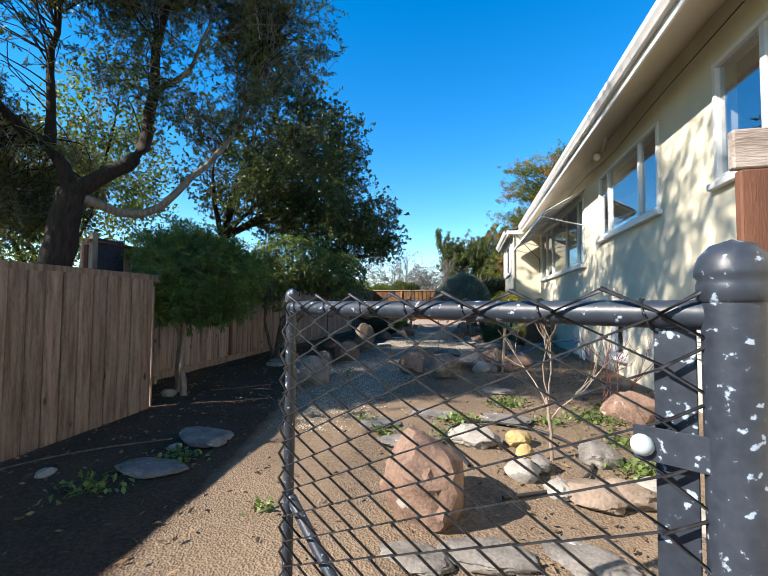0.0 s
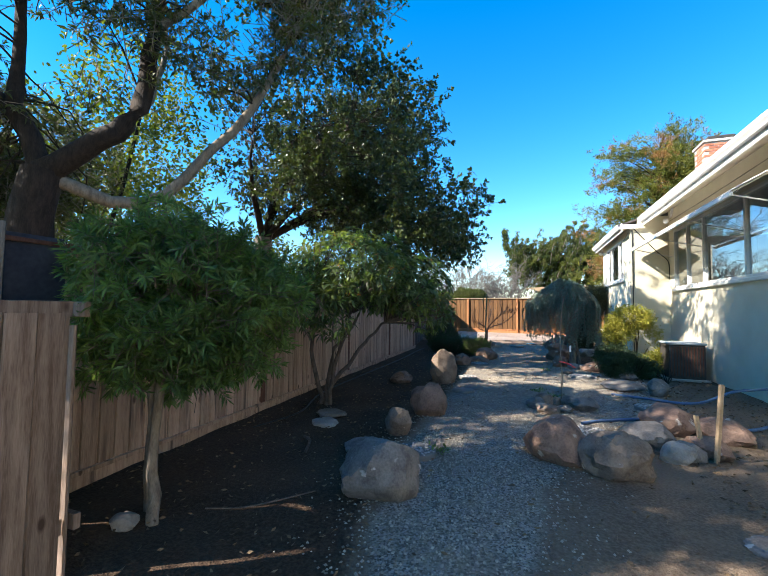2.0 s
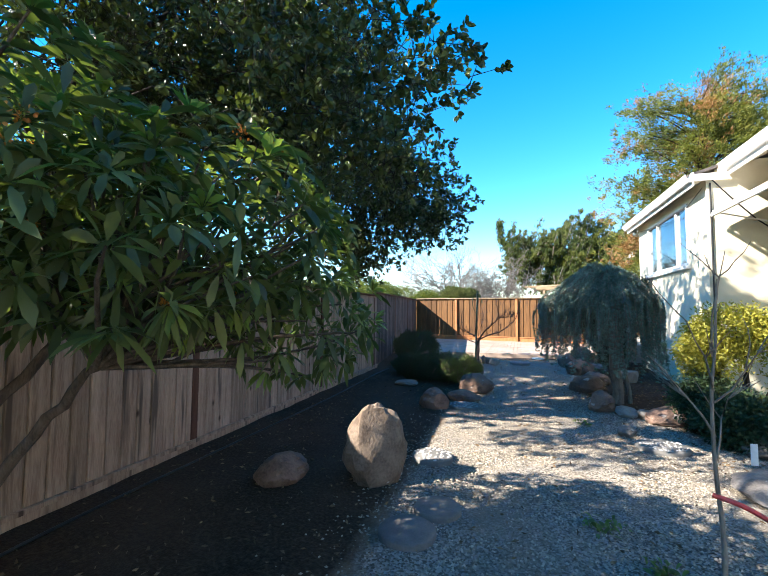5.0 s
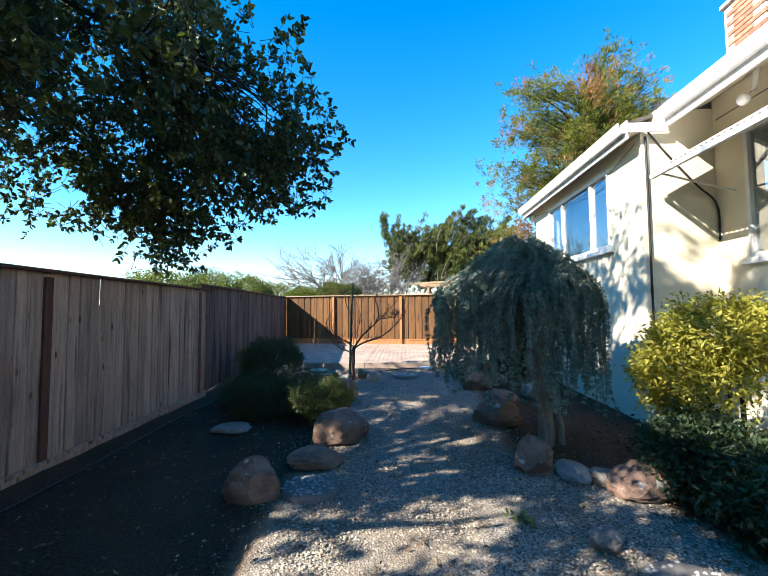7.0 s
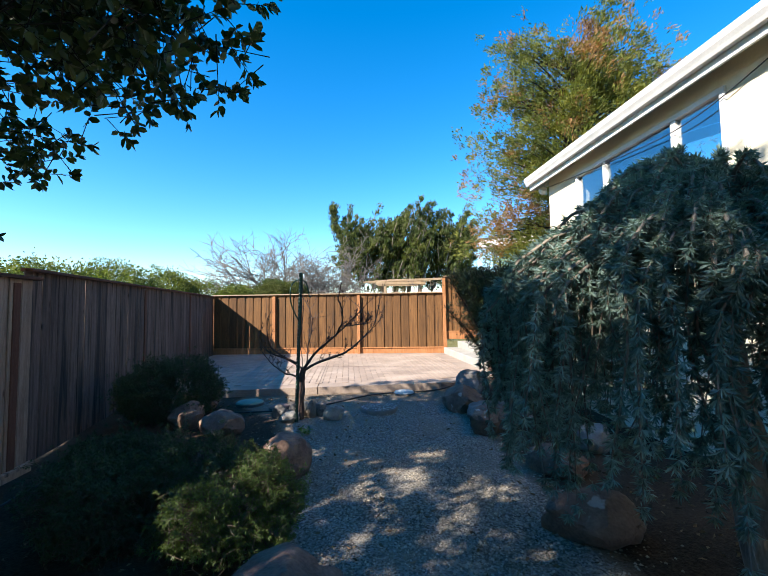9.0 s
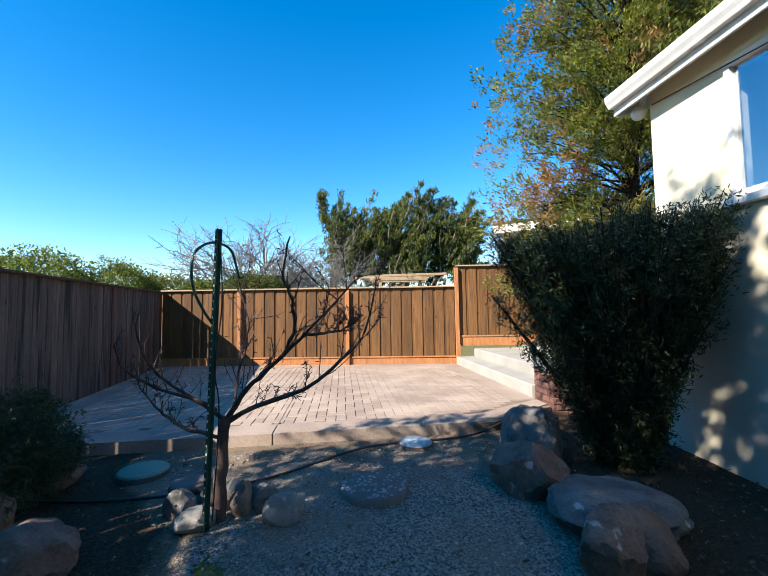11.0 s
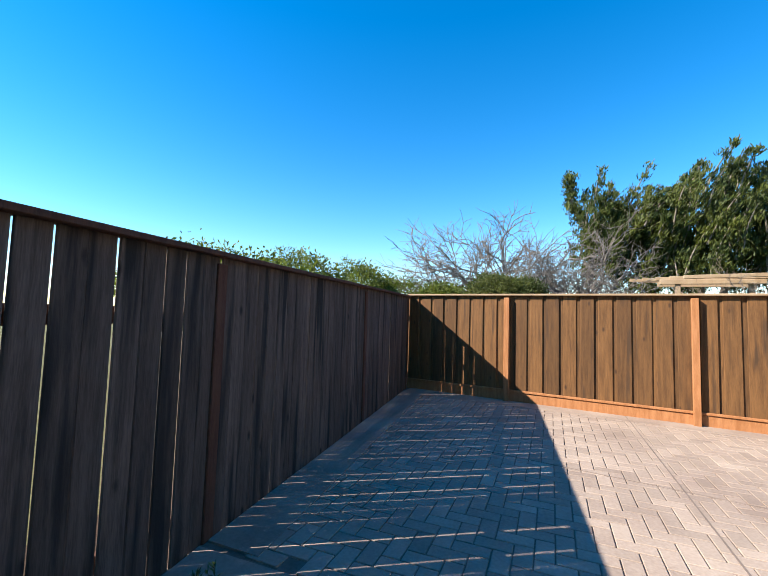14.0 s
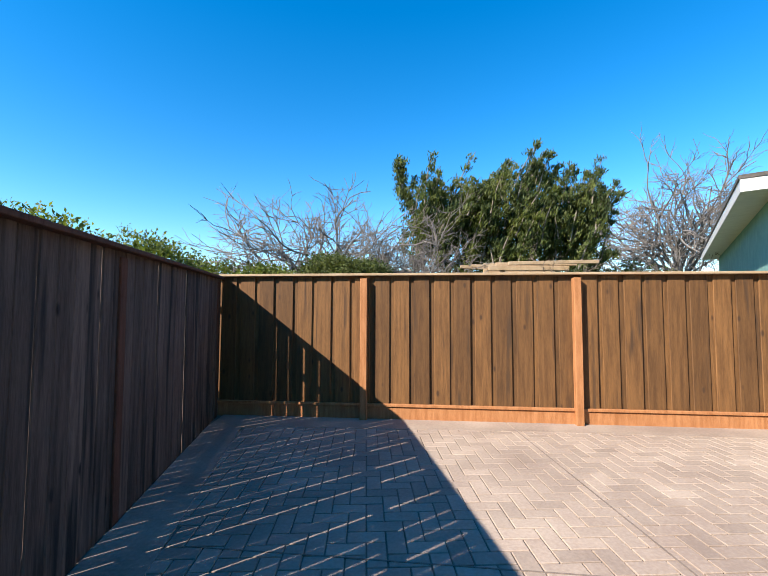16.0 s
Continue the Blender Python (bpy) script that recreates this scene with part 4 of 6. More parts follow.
def lathe(name, prof, at, mat, parent, segs=24, label=""):
    t = np.linspace(0, 2 * np.pi, segs, endpoint=False)
    r = np.array([p[0] for p in prof])
    z = np.array([p[1] for p in prof])
    v = np.stack([r[:, None] * np.cos(t), r[:, None] * np.sin(t), np.repeat(z[:, None], segs, 1)], -1).reshape(-1, 3) + np.array(at)
    i, j = np.meshgrid(np.arange(len(prof) - 1), np.arange(segs), indexing="ij")
    f = np.stack([i * segs + j, i * segs + (j + 1) % segs, (i + 1) * segs + (j + 1) % segs, (i + 1) * segs + j], -1).reshape(-1, 4)
    return quads(name, v, f, mat, parent, label, True)


urn = thing("garden_urn", (0.92, 20.4, 1.1), "grey stone urn standing on the brick pillar", "urn")
lathe("bowl", [(0.001, 0), (0.16, 0), (0.16, 0.04), (0.07, 0.09), (0.06, 0.16), (0.13, 0.22), (0.19, 0.32), (0.17, 0.42), (0.2, 0.46), (0.2, 0.49), (0.15, 0.49), (0.13, 0.4), (0.001, 0.36)], (0.92, 20.4, 1.1), M_URN, urn)
rail = thing("handrail", (0.9, 20.85, 0.6), "black wrought iron handrail beside the steps", "handrail")
for x, y in ((0.95, 20.9), (1.08, 20.9)):
    a = Acc()
    a.tube([(x, y, 0.6), (x, y, 1.0), (x, y, 1.5)], 0.018, 0.018, 8)
    a.out("post", M_WIRE, rail)
a = Acc()
a.tube(smooth_path([(0.86, 20.9, 1.0), (0.82, 20.9, 1.06), (0.78, 20.9, 1.22), (0.83, 20.9, 1.4), (0.95, 20.9, 1.5), (1.6, 20.9, 1.75), (2.6, 20.9, 1.9)], 26), 0.02, 0.02, 8)
a.out("top_bar", M_WIRE, rail)
for o in (pillar, urn, rail):
    o.location.x += 0.33


# ---- rocks ----
def rock(x, y, w, h, kind=0, deep=None, flat=0.0, turn=0.0, seed=0, name="boulder", label="", cat="rock"):
    """A weathered boulder of that width and height above the ground."""
    b = bmesh.new()
    bmesh.ops.create_icosphere(b, subdivisions=4, radius=1)
    off = Vector((seed * 3.7 + x * 5, y * 3.1, seed * 1.3))
    d = deep or w * 0.8
    rs = random.Random(seed * 13 + 1)
    facets = [(Vector((rs.gauss(0, 1), rs.gauss(0, 1), rs.gauss(0, 1))).normalized(), rs.uniform(0.8, 1.0)) for _ in range(11)]
    for v in b.verts:
        n = v.co.normalized()
        s = 1.08 + 0.24 * noise.noise(n * 1.1 + off) + 0.16 * noise.noise(n * 2.6 + off) + 0.055 * noise.noise(n * 7 + off)
        v.co = n * s
        for f, cap in facets:
            over = v.co.dot(f) - cap
            if over > 0:
                v.co -= f * over * 0.85
        v.co += n * (0.045 * noise.noise(n * 6 + off) + 0.035 * noise.noise(n * 13 + off) + 0.015 * noise.noise(n * 28 + off))
        if flat:
            v.co.z = min(v.co.z, 1 - flat)
        v.co = Vector((v.co.x * w * 0.57, v.co.y * d * 0.57, v.co.z * h * 0.64))
    bmesh.ops.rotate(b, cent=(0, 0, 0), matrix=Matrix.Rotation(radians(turn), 3, "Z"), verts=b.verts)
    bmesh.ops.translate(b, vec=(x, y, float(ground_z(x, y)) + h * 0.38), verts=b.verts)
    b.normal_update()
    for e in b.edges:
        e.smooth = e.calc_face_angle(0.0) < 0.5
    ob = part(name, b, ROCKS[kind], smooth=True)
    words = ["grey weathered boulder resting on dark soil", "tan weathered boulder beside the gravel path", "rust brown boulder beside the gravel path", "small pale rock lying on the ground", "small yellow rock lying on the ground"]
    return tagged(ob, label or words[kind], cat, "garden rocks")


ROCKS_LEFT = [
    (-2.22, 5.42, 0.52, 0.40, 0), (-2.72, 6.2, 0.4, 0.1, 0), (-2.55, 6.85, 0.27, 0.30, 1), (-2.4, 7.82, 0.42, 0.4, 2), (-2.66, 10.2, 0.46, 0.56, 1),
    (-3.45, 9.95, 0.42, 0.2, 2), (-2.72, 12.95, 0.4, 0.26, 2), (-2.38, 13.6, 0.45, 0.15, 2), (-2.25, 14.35, 0.58, 0.34, 2),
    (-2.5, 16.3, 0.46, 0.36, 2), (-3.5, 17.65, 0.45, 0.26, 2), (-4.05, 18.75, 0.32, 0.2, 2), (-4.0, 17.9, 0.4, 0.3, 2),
]
ROCKS_RIGHT = [
    (-0.88, 6.75, 0.6, 0.33, 2), (-0.44, 6.5, 0.5, 0.36, 1), (0.04, 7.36, 0.52, 0.27, 0), (0.45, 8.1, 0.6, 0.3, 2), (0.92, 7.95, 0.5, 0.24, 2),
    (0.2, 7.0, 0.25, 0.18, 3), (0.95, 10.4, 0.32, 0.26, 0), (0.5, 10.85, 0.7, 0.15, 0), (0.55, 7.3, 0.34, 0.2, 2), (0.3, 7.1, 0.3, 0.16, 0),
    (-0.9, 8.98, 0.25, 0.17, 1), (-1.02, 8.76, 0.27, 0.13, 0), (-0.95, 8.6, 0.15, 0.1, 3), (-0.86, 8.45, 0.25, 0.12, 1), (-0.73, 9.0, 0.15, 0.12, 1),
    (-0.55, 8.98, 0.27, 0.15, 0), (-0.64, 8.62, 0.2, 0.09, 0), (-0.36, 8.82, 0.3, 0.18, 0),
]
ROCKS_CEDAR = [
    (-0.34, 13.56, 0.38, 0.28, 2), (-0.06, 13.36, 0.28, 0.13, 3), (0.17, 13.24, 0.24, 0.13, 0), (0.42, 13.12, 0.52, 0.2, 2), (-0.03, 17.4, 0.42, 0.3, 2),
    (0.0, 16.05, 0.46, 0.22, 2), (-0.3, 15.05, 0.5, 0.26, 2), (-0.25, 17.3, 0.36, 0.32, 2), (0.1, 18.95, 0.58, 0.42, 0), (-0.28, 18.25, 0.52, 0.34, 2),
    (0.05, 17.75, 0.75, 0.2, 0), (-0.28, 12.35, 0.2, 0.1, 0), (0.85, 12.0, 0.35, 0.16, 0),
]
ROCKS_RING = [
    (-2.87, 18.2, 0.22, 0.16, 0), (-2.7, 18.02, 0.24, 0.12, 3), (-2.55, 18.28, 0.17, 0.18, 3), (-2.43, 18.16, 0.16, 0.2, 1), (-2.3, 18.22, 0.2, 0.16, 0), (-2.12, 18.03, 0.22, 0.17, 3), (-2.68, 18.35, 0.18, 0.14, 0),
]
ROCKS_START = [
    (-0.24, 2.42, 0.5, 0.42, 2), (0.03, 3.5, 0.3, 0.16, 3), (1.6, 4.5, 0.42, 0.28, 2), (0.96, 3.36, 0.3, 0.13, 0), (0.55, 2.75, 0.16, 0.1, 3),
    (0.74, 2.7, 0.28, 0.13, 1), (0.4, 3.58, 0.2, 0.11, 4), (0.42, 3.3, 0.14, 0.1, 4), (0.36, 2.95, 0.22, 0.12, 3), (0.95, 2.75, 0.26, 0.12, 1), (1.15, 2.9, 0.2, 0.1, 3),
    (0.5, 3.1, 0.18, 0.1, 0), (1.2, 2.5, 0.24, 0.12, 3), (-3.65, 4.35, 0.16, 0.08, 3), (-2.9, 2.3, 0.1, 0.05, 3), (-2.35, 2.9, 0.1, 0.04, 3),
]
q = 0
for group_r in (ROCKS_LEFT, ROCKS_RIGHT, ROCKS_CEDAR, ROCKS_RING, ROCKS_START):
    for x, y, w, h, kd in group_r:
        q += 1
        rock(x, y, w, h, kd, turn=(q * 47) % 180, seed=q)
for x, y, w, h, kd in [(-3.5, 6.85, 0.32, 0.07, 3), (-3.6, 7.25, 0.36, 0.08, 1), (-3.62, 14.65, 0.4, 0.1, 3), (0.66, 16.6, 0.42, 0.3, 3)]:
    q += 1
    rock(x, y, w, h, kd, flat=0.45, turn=(q * 31) % 180, seed=q, name="stone_slab", label="flat pale stone slab lying on dark soil")
for x, y, w, h, kd in [(-2.25, 3.14, 0.5, 0.07, 0), (-0.86, 3.8, 0.38, 0.06, 0), (-0.5, 3.4, 0.46, 0.06, 0), (-0.34, 4.2, 0.4, 0.06, 0), (0.34, 4.17, 0.44, 0.06, 0), (0.02, 3.55, 0.4, 0.12, 3),
                       (1.55, 5.75, 0.28, 0.05, 0), (0.36, 5.5, 0.46, 0.05, 0), (-2.24, 2.52, 0.42, 0.06, 0), (0.1, 2.05, 0.36, 0.06, 0), (-0.24, 1.95, 0.3, 0.06, 0), (0.55, 2.1, 0.34, 0.06, 0)]:
    q += 1
    rock(x, y, w, h, kd, deep=w * 0.62, flat=0.35, turn=(q * 41) % 50 - 25, seed=q, name="stepping_stone", label="flat grey stepping stone set in the soil", cat="stepping stone")


def round_stone(x, y, r, chips=True):
    t = thing("round_stepping_stone", (x, y, float(ground_z(x, y))), "round concrete stepping stone set with pale pebbles", "stepping stone", "round stepping stones")
    z = float(ground_z(x, y)) + 0.045
    lathe("disc", [(0.001, 0), (r * 0.94, 0), (r, -0.012), (r, -0.07)], (x, y, z), M_STEP, t, 36)
    if chips:
        n = 90
        rr, aa = r * 0.93 * np.sqrt(rng.random(n)), rng.random(n) * 6.28
        a = Acc()
        for u, g in zip(rr, aa):
            s = rng.uniform(0.009, 0.02)
            cx, cy = x + u * math.cos(g), y + u * math.sin(g)
            a.add([(cx - s, cy, z), (cx, cy - s * 0.7, z), (cx + s, cy, z), (cx, cy + s * 0.7, z), (cx - s * 0.5, cy, z + 0.008), (cx, cy - s * 0.35, z + 0.009), (cx + s * 0.5, cy, z + 0.008), (cx, cy + s * 0.35, z + 0.009)],
                  [[4, 5, 6, 7], [0, 1, 5, 4], [1, 2, 6, 5], [2, 3, 7, 6], [3, 0, 4, 7]])
        a.out("pebble_inlay", M_CHIP, t, "pale pebbles set in the surface", False)["kind"] = "stuff"


for x, y, r in [(-2.2, 6.3, 0.21), (-0.5, 7.62, 0.23), (-2.18, 9.42, 0.19), (-2.05, 9.78, 0.17), (-2.28, 13.05, 0.23), (-1.48, 18.38, 0.27), (-0.05, 11.9, 0.25), (0.55, 9.2, 0.22), (-2.3, 10.8, 0.2)]:
    round_stone(x, y, r, not (-2.2 < x < -2.0 and 9 < y < 10))


def lid(x, y, r, mat, label):
    t = thing("valve_lid", (x, y, float(ground_z(x, y))), label, "lid")
    z = float(ground_z(x, y))
    lathe("cover", [(0.001, 0.055), (r * 0.93, 0.052), (r, 0.04), (r, -0.03)], (x, y, z), mat, t, 32)
    lathe("rim", [(r + 0.002, 0.03), (r + 0.016, 0.026), (r + 0.016, -0.03)], (x, y, z), M_METAL, t, 32)


lid(-0.98, 19.28, 0.165, M_LID_GREY, "pale grey round lid in the ground")
lid(-3.44, 18.9, 0.2, M_LID_GREEN, "green grey round lid in the ground")
lid(-2.94, 18.6, 0.145, M_PINK, "small round reddish stone disc in the ground")


# ---- near trees and shrubs ----
def tree(name, at, label, cat="tree", group=""):
    return thing(name, at, label, cat, group)


# large spreading tree behind the near fence
t = tree("spreading_tree", (-7.0, 5.4, 0.3), "large spreading tree with dark trunk and fine leaves")
a = Acc()
F0 = (-6.75, 5.35, 3.35)
a.tube(smooth_path([(-7.35, 5.3, 0.1), (-7.2, 5.3, 1.2), (-6.95, 5.3, 2.3), F0], 12, 0.02), 0.3, 0.2, 12, 0.05)
a.tube(smooth_path([F0, (-7.0, 5.2, 4.0), (-7.6, 5.0, 4.5), (-8.4, 4.8, 5.2)], 10, 0.02), 0.12, 0.06, 9, 0.04)
a.tube(smooth_path([(-7.05, 5.2, 4.05), (-7.2, 5.3, 5.0), (-7.3, 5.4, 6.2), (-7.4, 5.6, 7.4)], 10, 0.02), 0.085, 0.03, 8, 0.04)
a.tube(smooth_path([F0, (-6.2, 5.6, 3.75), (-5.85, 5.8, 4.2), (-5.75, 5.9, 5.2), (-5.75, 6.0, 6.4), (-5.6, 6.2, 7.6)], 16, 0.02), 0.14, 0.05, 10, 0.04)
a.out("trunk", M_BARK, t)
a = Acc()
a.tube(smooth_path([(-6.7, 5.4, 3.3), (-6.15, 6.1, 3.1), (-5.5, 6.5, 3.75), (-4.85, 6.75, 4.6), (-4.4, 6.9, 5.55), (-4.15, 7.0, 6.5), (-3.8, 7.0, 7.3)], 18, 0.02), 0.085, 0.025, 8, 0.04)
a.tube(smooth_path([(-5.75, 5.9, 5.2), (-5.2, 6.2, 5.8), (-4.9, 6.3, 6.8)], 8, 0.02), 0.06, 0.02, 6)
a.tube(smooth_path([(-5.9, 5.8, 4.1), (-6.2, 6.4, 5.0), (-6.6, 6.8, 6.2)], 8, 0.02), 0.07, 0.02, 6)
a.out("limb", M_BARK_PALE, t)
# the last five blobs lie out of view, added to shade ground and wall
blobs = [(-8.3, 4.2, 5.8, 1.7, 1.6, 1.5), (-7.0, 5.2, 7.6, 2.1, 2.0, 1.3), (-5.3, 6.2, 7.4, 1.9, 1.8, 1.4), (-4.1, 7.0, 7.0, 1.3, 1.3, 1.3), (-9.2, 6.4, 4.2, 1.5, 1.4, 1.1), (-9.6, 4.2, 5.0, 1.5, 1.6, 1.6), (-4.6, 6.6, 5.6, 0.9, 0.8, 0.7), (-6.4, 5.7, 5.2, 1.3, 0.9, 0.9), (-7.7, 4.9, 4.3, 1.0, 1.0, 0.8), (-5.3, 6.3, 5.0, 0.9, 0.7, 0.7), (-8.4, 5.8, 3.3, 1.2, 1.0, 0.9), (-7.4, 1.9, 6.6, 1.8, 1.6, 1.2), (-6.6, 2.0, 5.0, 1.2, 1.2, 0.9), (-5.4, 1.6, 6.2, 1.1, 1.1, 0.8), (-5.4, 2.6, 8.2, 1.7, 1.7, 0.9), (-6.6, 3.4, 7.0, 1.5, 1.3, 1.0)]
v, f, tv, tf, c = sprigs(blobs, 18500, 18, 0.08, 0.021, 0.34, 11, -0.16, 1.0, 0.05, False, 0.15)
quads("crown", v, f, M_OLIVE, t)
quads("twig_growth", tv, tf, M_BARK_PALE, t)["kind"] = "stuff"
LIMB_POINTS = np.vstack([smooth_path([F0, (-7.0, 5.2, 4.0), (-7.6, 5.0, 4.5), (-8.4, 4.8, 5.2)], 14), smooth_path([(-7.05, 5.2, 4.05), (-7.2, 5.3, 5.0), (-7.3, 5.4, 6.2), (-7.4, 5.6, 7.4)], 14), smooth_path([(-5.85, 5.8, 4.2), (-5.75, 5.9, 5.2), (-5.75, 6.0, 6.4), (-5.6, 6.2, 7.6)], 14), smooth_path([(-5.5, 6.5, 3.75), (-4.85, 6.75, 4.6), (-4.4, 6.9, 5.55), (-4.15, 7.0, 6.5)], 14)])
a = Acc()
for e in c[::16]:
    dist = np.linalg.norm(LIMB_POINTS - e, axis=1) + rng.random(len(LIMB_POINTS)) * 1.2
    k = int(np.argmin(dist))
    if np.linalg.norm(LIMB_POINTS[k] - e) < 2.2:
        limbs(a, LIMB_POINTS[k], [e], 0.016, 0.004, 0.15, 7, 4, 0.1)
a.out("branchwork", M_BARK, t)["kind"] = "stuff"

# extra foliage outside the view, added to shade the path and house wall
v, f, tv, tf, c = sprigs([(-7.2, 1.2, 4.6, 1.3, 1.1, 0.9), (-6.2, 2.2, 4.3, 1.0, 0.9, 0.7), (-8.0, 0.6, 5.6, 1.2, 1.0, 0.9), (-5.7, 0.1, 8.7, 1.5, 1.5, 0.9), (-5.6, 1.6, 9.0, 1.3, 1.2, 0.8), (-5.4, -1.2, 8.2, 1.3, 1.2, 0.8)], 3000, 19, 0.082, 0.023, 0.34, 14, -0.12, 1.0, 0.05, False, 0.15)
quads("low_crown", v, f, M_OLIVE, t)
t.location.x += 0.3

# broad evergreen oak leaning over the middle fence
t = tree("oak_tree", (-7.3, 10.6, 0.3), "broad evergreen oak with dense dark crown over the fence")
a = Acc()
a.tube(smooth_path([(-7.5, 10.7, 0.1), (-7.35, 10.5, 1.6), (-7.2, 10.4, 2.7), (-7.0, 10.3, 3.5)], 10, 0.02), 0.3, 0.2, 10, 0.05)
a.out("trunk", M_BARK_PALE, t)
a = Acc()
ends_o = [(-5.4, 10.0, 4.5), (-5.2, 9.6, 5.2), (-4.2, 11.6, 4.4), (-5.6, 12.8, 4.6), (-6.4, 9.0, 5.2), (-6.5, 11.0, 6.2), (-5.0, 10.6, 5.8), (-3.6, 13.4, 4.2)]
limbs(a, (-7.0, 10.3, 3.4), ends_o, 0.09, 0.012, 0.25, 9, 7, 0.06)
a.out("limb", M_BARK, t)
blobs = [(-4.6, 10.2, 5.5, 1.7, 1.9, 1.7), (-3.6, 9.8, 4.5, 1.3, 1.4, 1.25), (-6.2, 9.8, 6.9, 1.7, 1.8, 1.5), (-4.3, 12.2, 4.8, 1.6, 1.7, 1.4), (-6.0, 12.4, 6.4, 1.9, 1.9, 1.6), (-3.1, 11.0, 4.3, 1.1, 1.2, 0.9), (-3.5, 13.8, 4.2, 1.1, 1.2, 1.0), (-2.6, 9.9, 3.8, 0.8, 0.6, 0.5), (-5.4, 9.4, 7.4, 1.6, 1.5, 1.3), (-5.3, 13.4, 7.2, 1.8, 1.9, 1.4), (-4.3, 11.2, 6.7, 1.5, 1.6, 1.3), (-4.6, 15.2, 4.0, 1.3, 1.2, 1.2), (-3.1, 14.7, 3.9, 0.9, 0.9, 0.8), (-6.2, 15.2, 4.6, 1.5, 1.3, 1.6), (-5.2, 15.0, 6.5, 1.3, 1.3, 1.2), (-2.7, 10.8, 3.3, 0.6, 0.7, 0.4), (-6.0, 12.6, 4.4, 1.5, 1.4, 1.0), (-7.8, 11.6, 5.6, 1.6, 1.4, 1.3), (-6.4, 14.0, 5.2, 1.4, 1.3, 1.2), (-4.9, 15.3, 3.2, 1.0, 0.9, 0.7), (-5.9, 10.2, 4.4, 1.3, 1.3, 0.8), (-5.0, 10.8, 4.1, 1.2, 1.2, 0.7), (-5.2, 9.2, 4.4, 1.0, 1.0, 0.7)]
v, f, tv, tf, c = sprigs(blobs, 27000, 13, 0.066, 0.040, 0.22, 12, -0.09, 1.3, 0.05)
quads("crown", v, f, M_OAK, t)
quads("twig_growth", tv, tf, M_BARK, t)["kind"] = "stuff"
OAK_POINTS = np.vstack([np.linspace((-7.0, 10.3, 3.4), e, 12)[3:] for e in ends_o])
a = Acc()
for e in c[::14]:
    dist = np.linalg.norm(OAK_POINTS - e, axis=1) + rng.random(len(OAK_POINTS)) * 0.8
    k = int(np.argmin(dist))
    if np.linalg.norm(OAK_POINTS[k] - e) < 1.7:
        limbs(a, OAK_POINTS[k] + [0, 0, 0.15], [e], 0.014, 0.004, 0.1, 6, 4, 0.1)
a.out("branchwork", M_BARK, t)["kind"] = "stuff"

# row of further garden trees left, behind the fences
for at, bl, lab, sd in (((-11.5, 9.0, 0.2), [(-10.5, 9.6, 5.6, 2.0, 2.0, 2.0), (-12.5, 11.5, 5.2, 2.2, 2.0, 2.4), (-10.6, 7.2, 4.4, 1.6, 1.6, 1.6), (-9.6, 9.2, 7.2, 1.6, 1.6, 1.2), (-11.5, 8.4, 3.2, 1.8, 1.8, 1.4)], "leafy garden tree beyond the fence", 21), ((-12.0, 3.0, 0.2), [(-12.0, 3.2, 3.4, 2.4, 2.2, 2.4), (-10.4, 1.5, 2.4, 1.6, 2.0, 1.6)], "leafy garden tree beyond the near fence", 22), ((-10.0, 14.5, 0.2), [(-10.0, 14.0, 3.0, 1.6, 2.2, 1.5)], "light green garden tree beyond the fence", 23)):
    t = tree("garden_tree", at, lab)
    a = Acc()
    a.tube([at, (at[0], at[1], 1.5), (at[0] + 0.1, at[1], 3.2)], 0.16, 0.06, 8)
    limbs(a, (at[0], at[1], 1.6), [b[:3] for b in bl], 0.08, 0.02)
    a.out("trunk", M_BARK, t)
    v, f, c = crown(bl, 1400 if sd == 23 else 3400, 12, 0.1, 0.06, 0.15, 0.1, 0.15, seed=sd, cut=-0.06, oval=True)
    quads("crown", v, f, M_OLIVE if sd == 22 else M_BUSH, t)

# fern pine by the near fence
t = tree("fern_pine", (-3.48, 4.5, 0.36), "small fern pine with drooping fine green foliage", "tree")
a = Acc()
a.tube(smooth_path([(-3.42, 4.45, 0.3), (-3.5, 4.5, 0.62), (-3.52, 4.52, 1.0), (-3.46, 4.55, 1.6), (-3.4, 4.6, 2.1)], 12, 0.008), 0.042, 0.025, 9, 0.05)
a.tube(smooth_path([(-3.6, 4.56, 0.34), (-3.62, 4.56, 0.9), (-3.56, 4.56, 1.5)], 8, 0.008), 0.03, 0.02, 7)
a.out("trunk", M_BARK_PALE, t)
blobs = [(-3.4, 4.62, 1.95, 0.72, 0.68, 0.55), (-3.75, 4.7, 2.1, 0.55, 0.55, 0.5), (-3.2, 4.75, 1.65, 0.5, 0.5, 0.38), (-3.5, 4.5, 1.5, 0.45, 0.45, 0.3), (-2.98, 4.85, 1.85, 0.35, 0.4, 0.35)]
v, f, tv, tf, c = sprigs(blobs, 3800, 26, 0.075, 0.0125, 0.16, 13, -0.24, 4.0, 0.0, False, 0.1, 0.1)
quads("crown", v, f, M_FERN, t)
quads("twig_growth", tv, tf, M_STEM, t)["kind"] = "stuff"
a = Acc()
for e in c[::9]:
    limbs(a, (-3.47, 4.55, 1.55 + 0.3 * rng.random()), [e], 0.012, 0.003, 0.1, 5, 4, 0.06)
a.out("branchwork", M_BARK_TAN, t)["kind"] = "stuff"

t.location.x -= 0.08

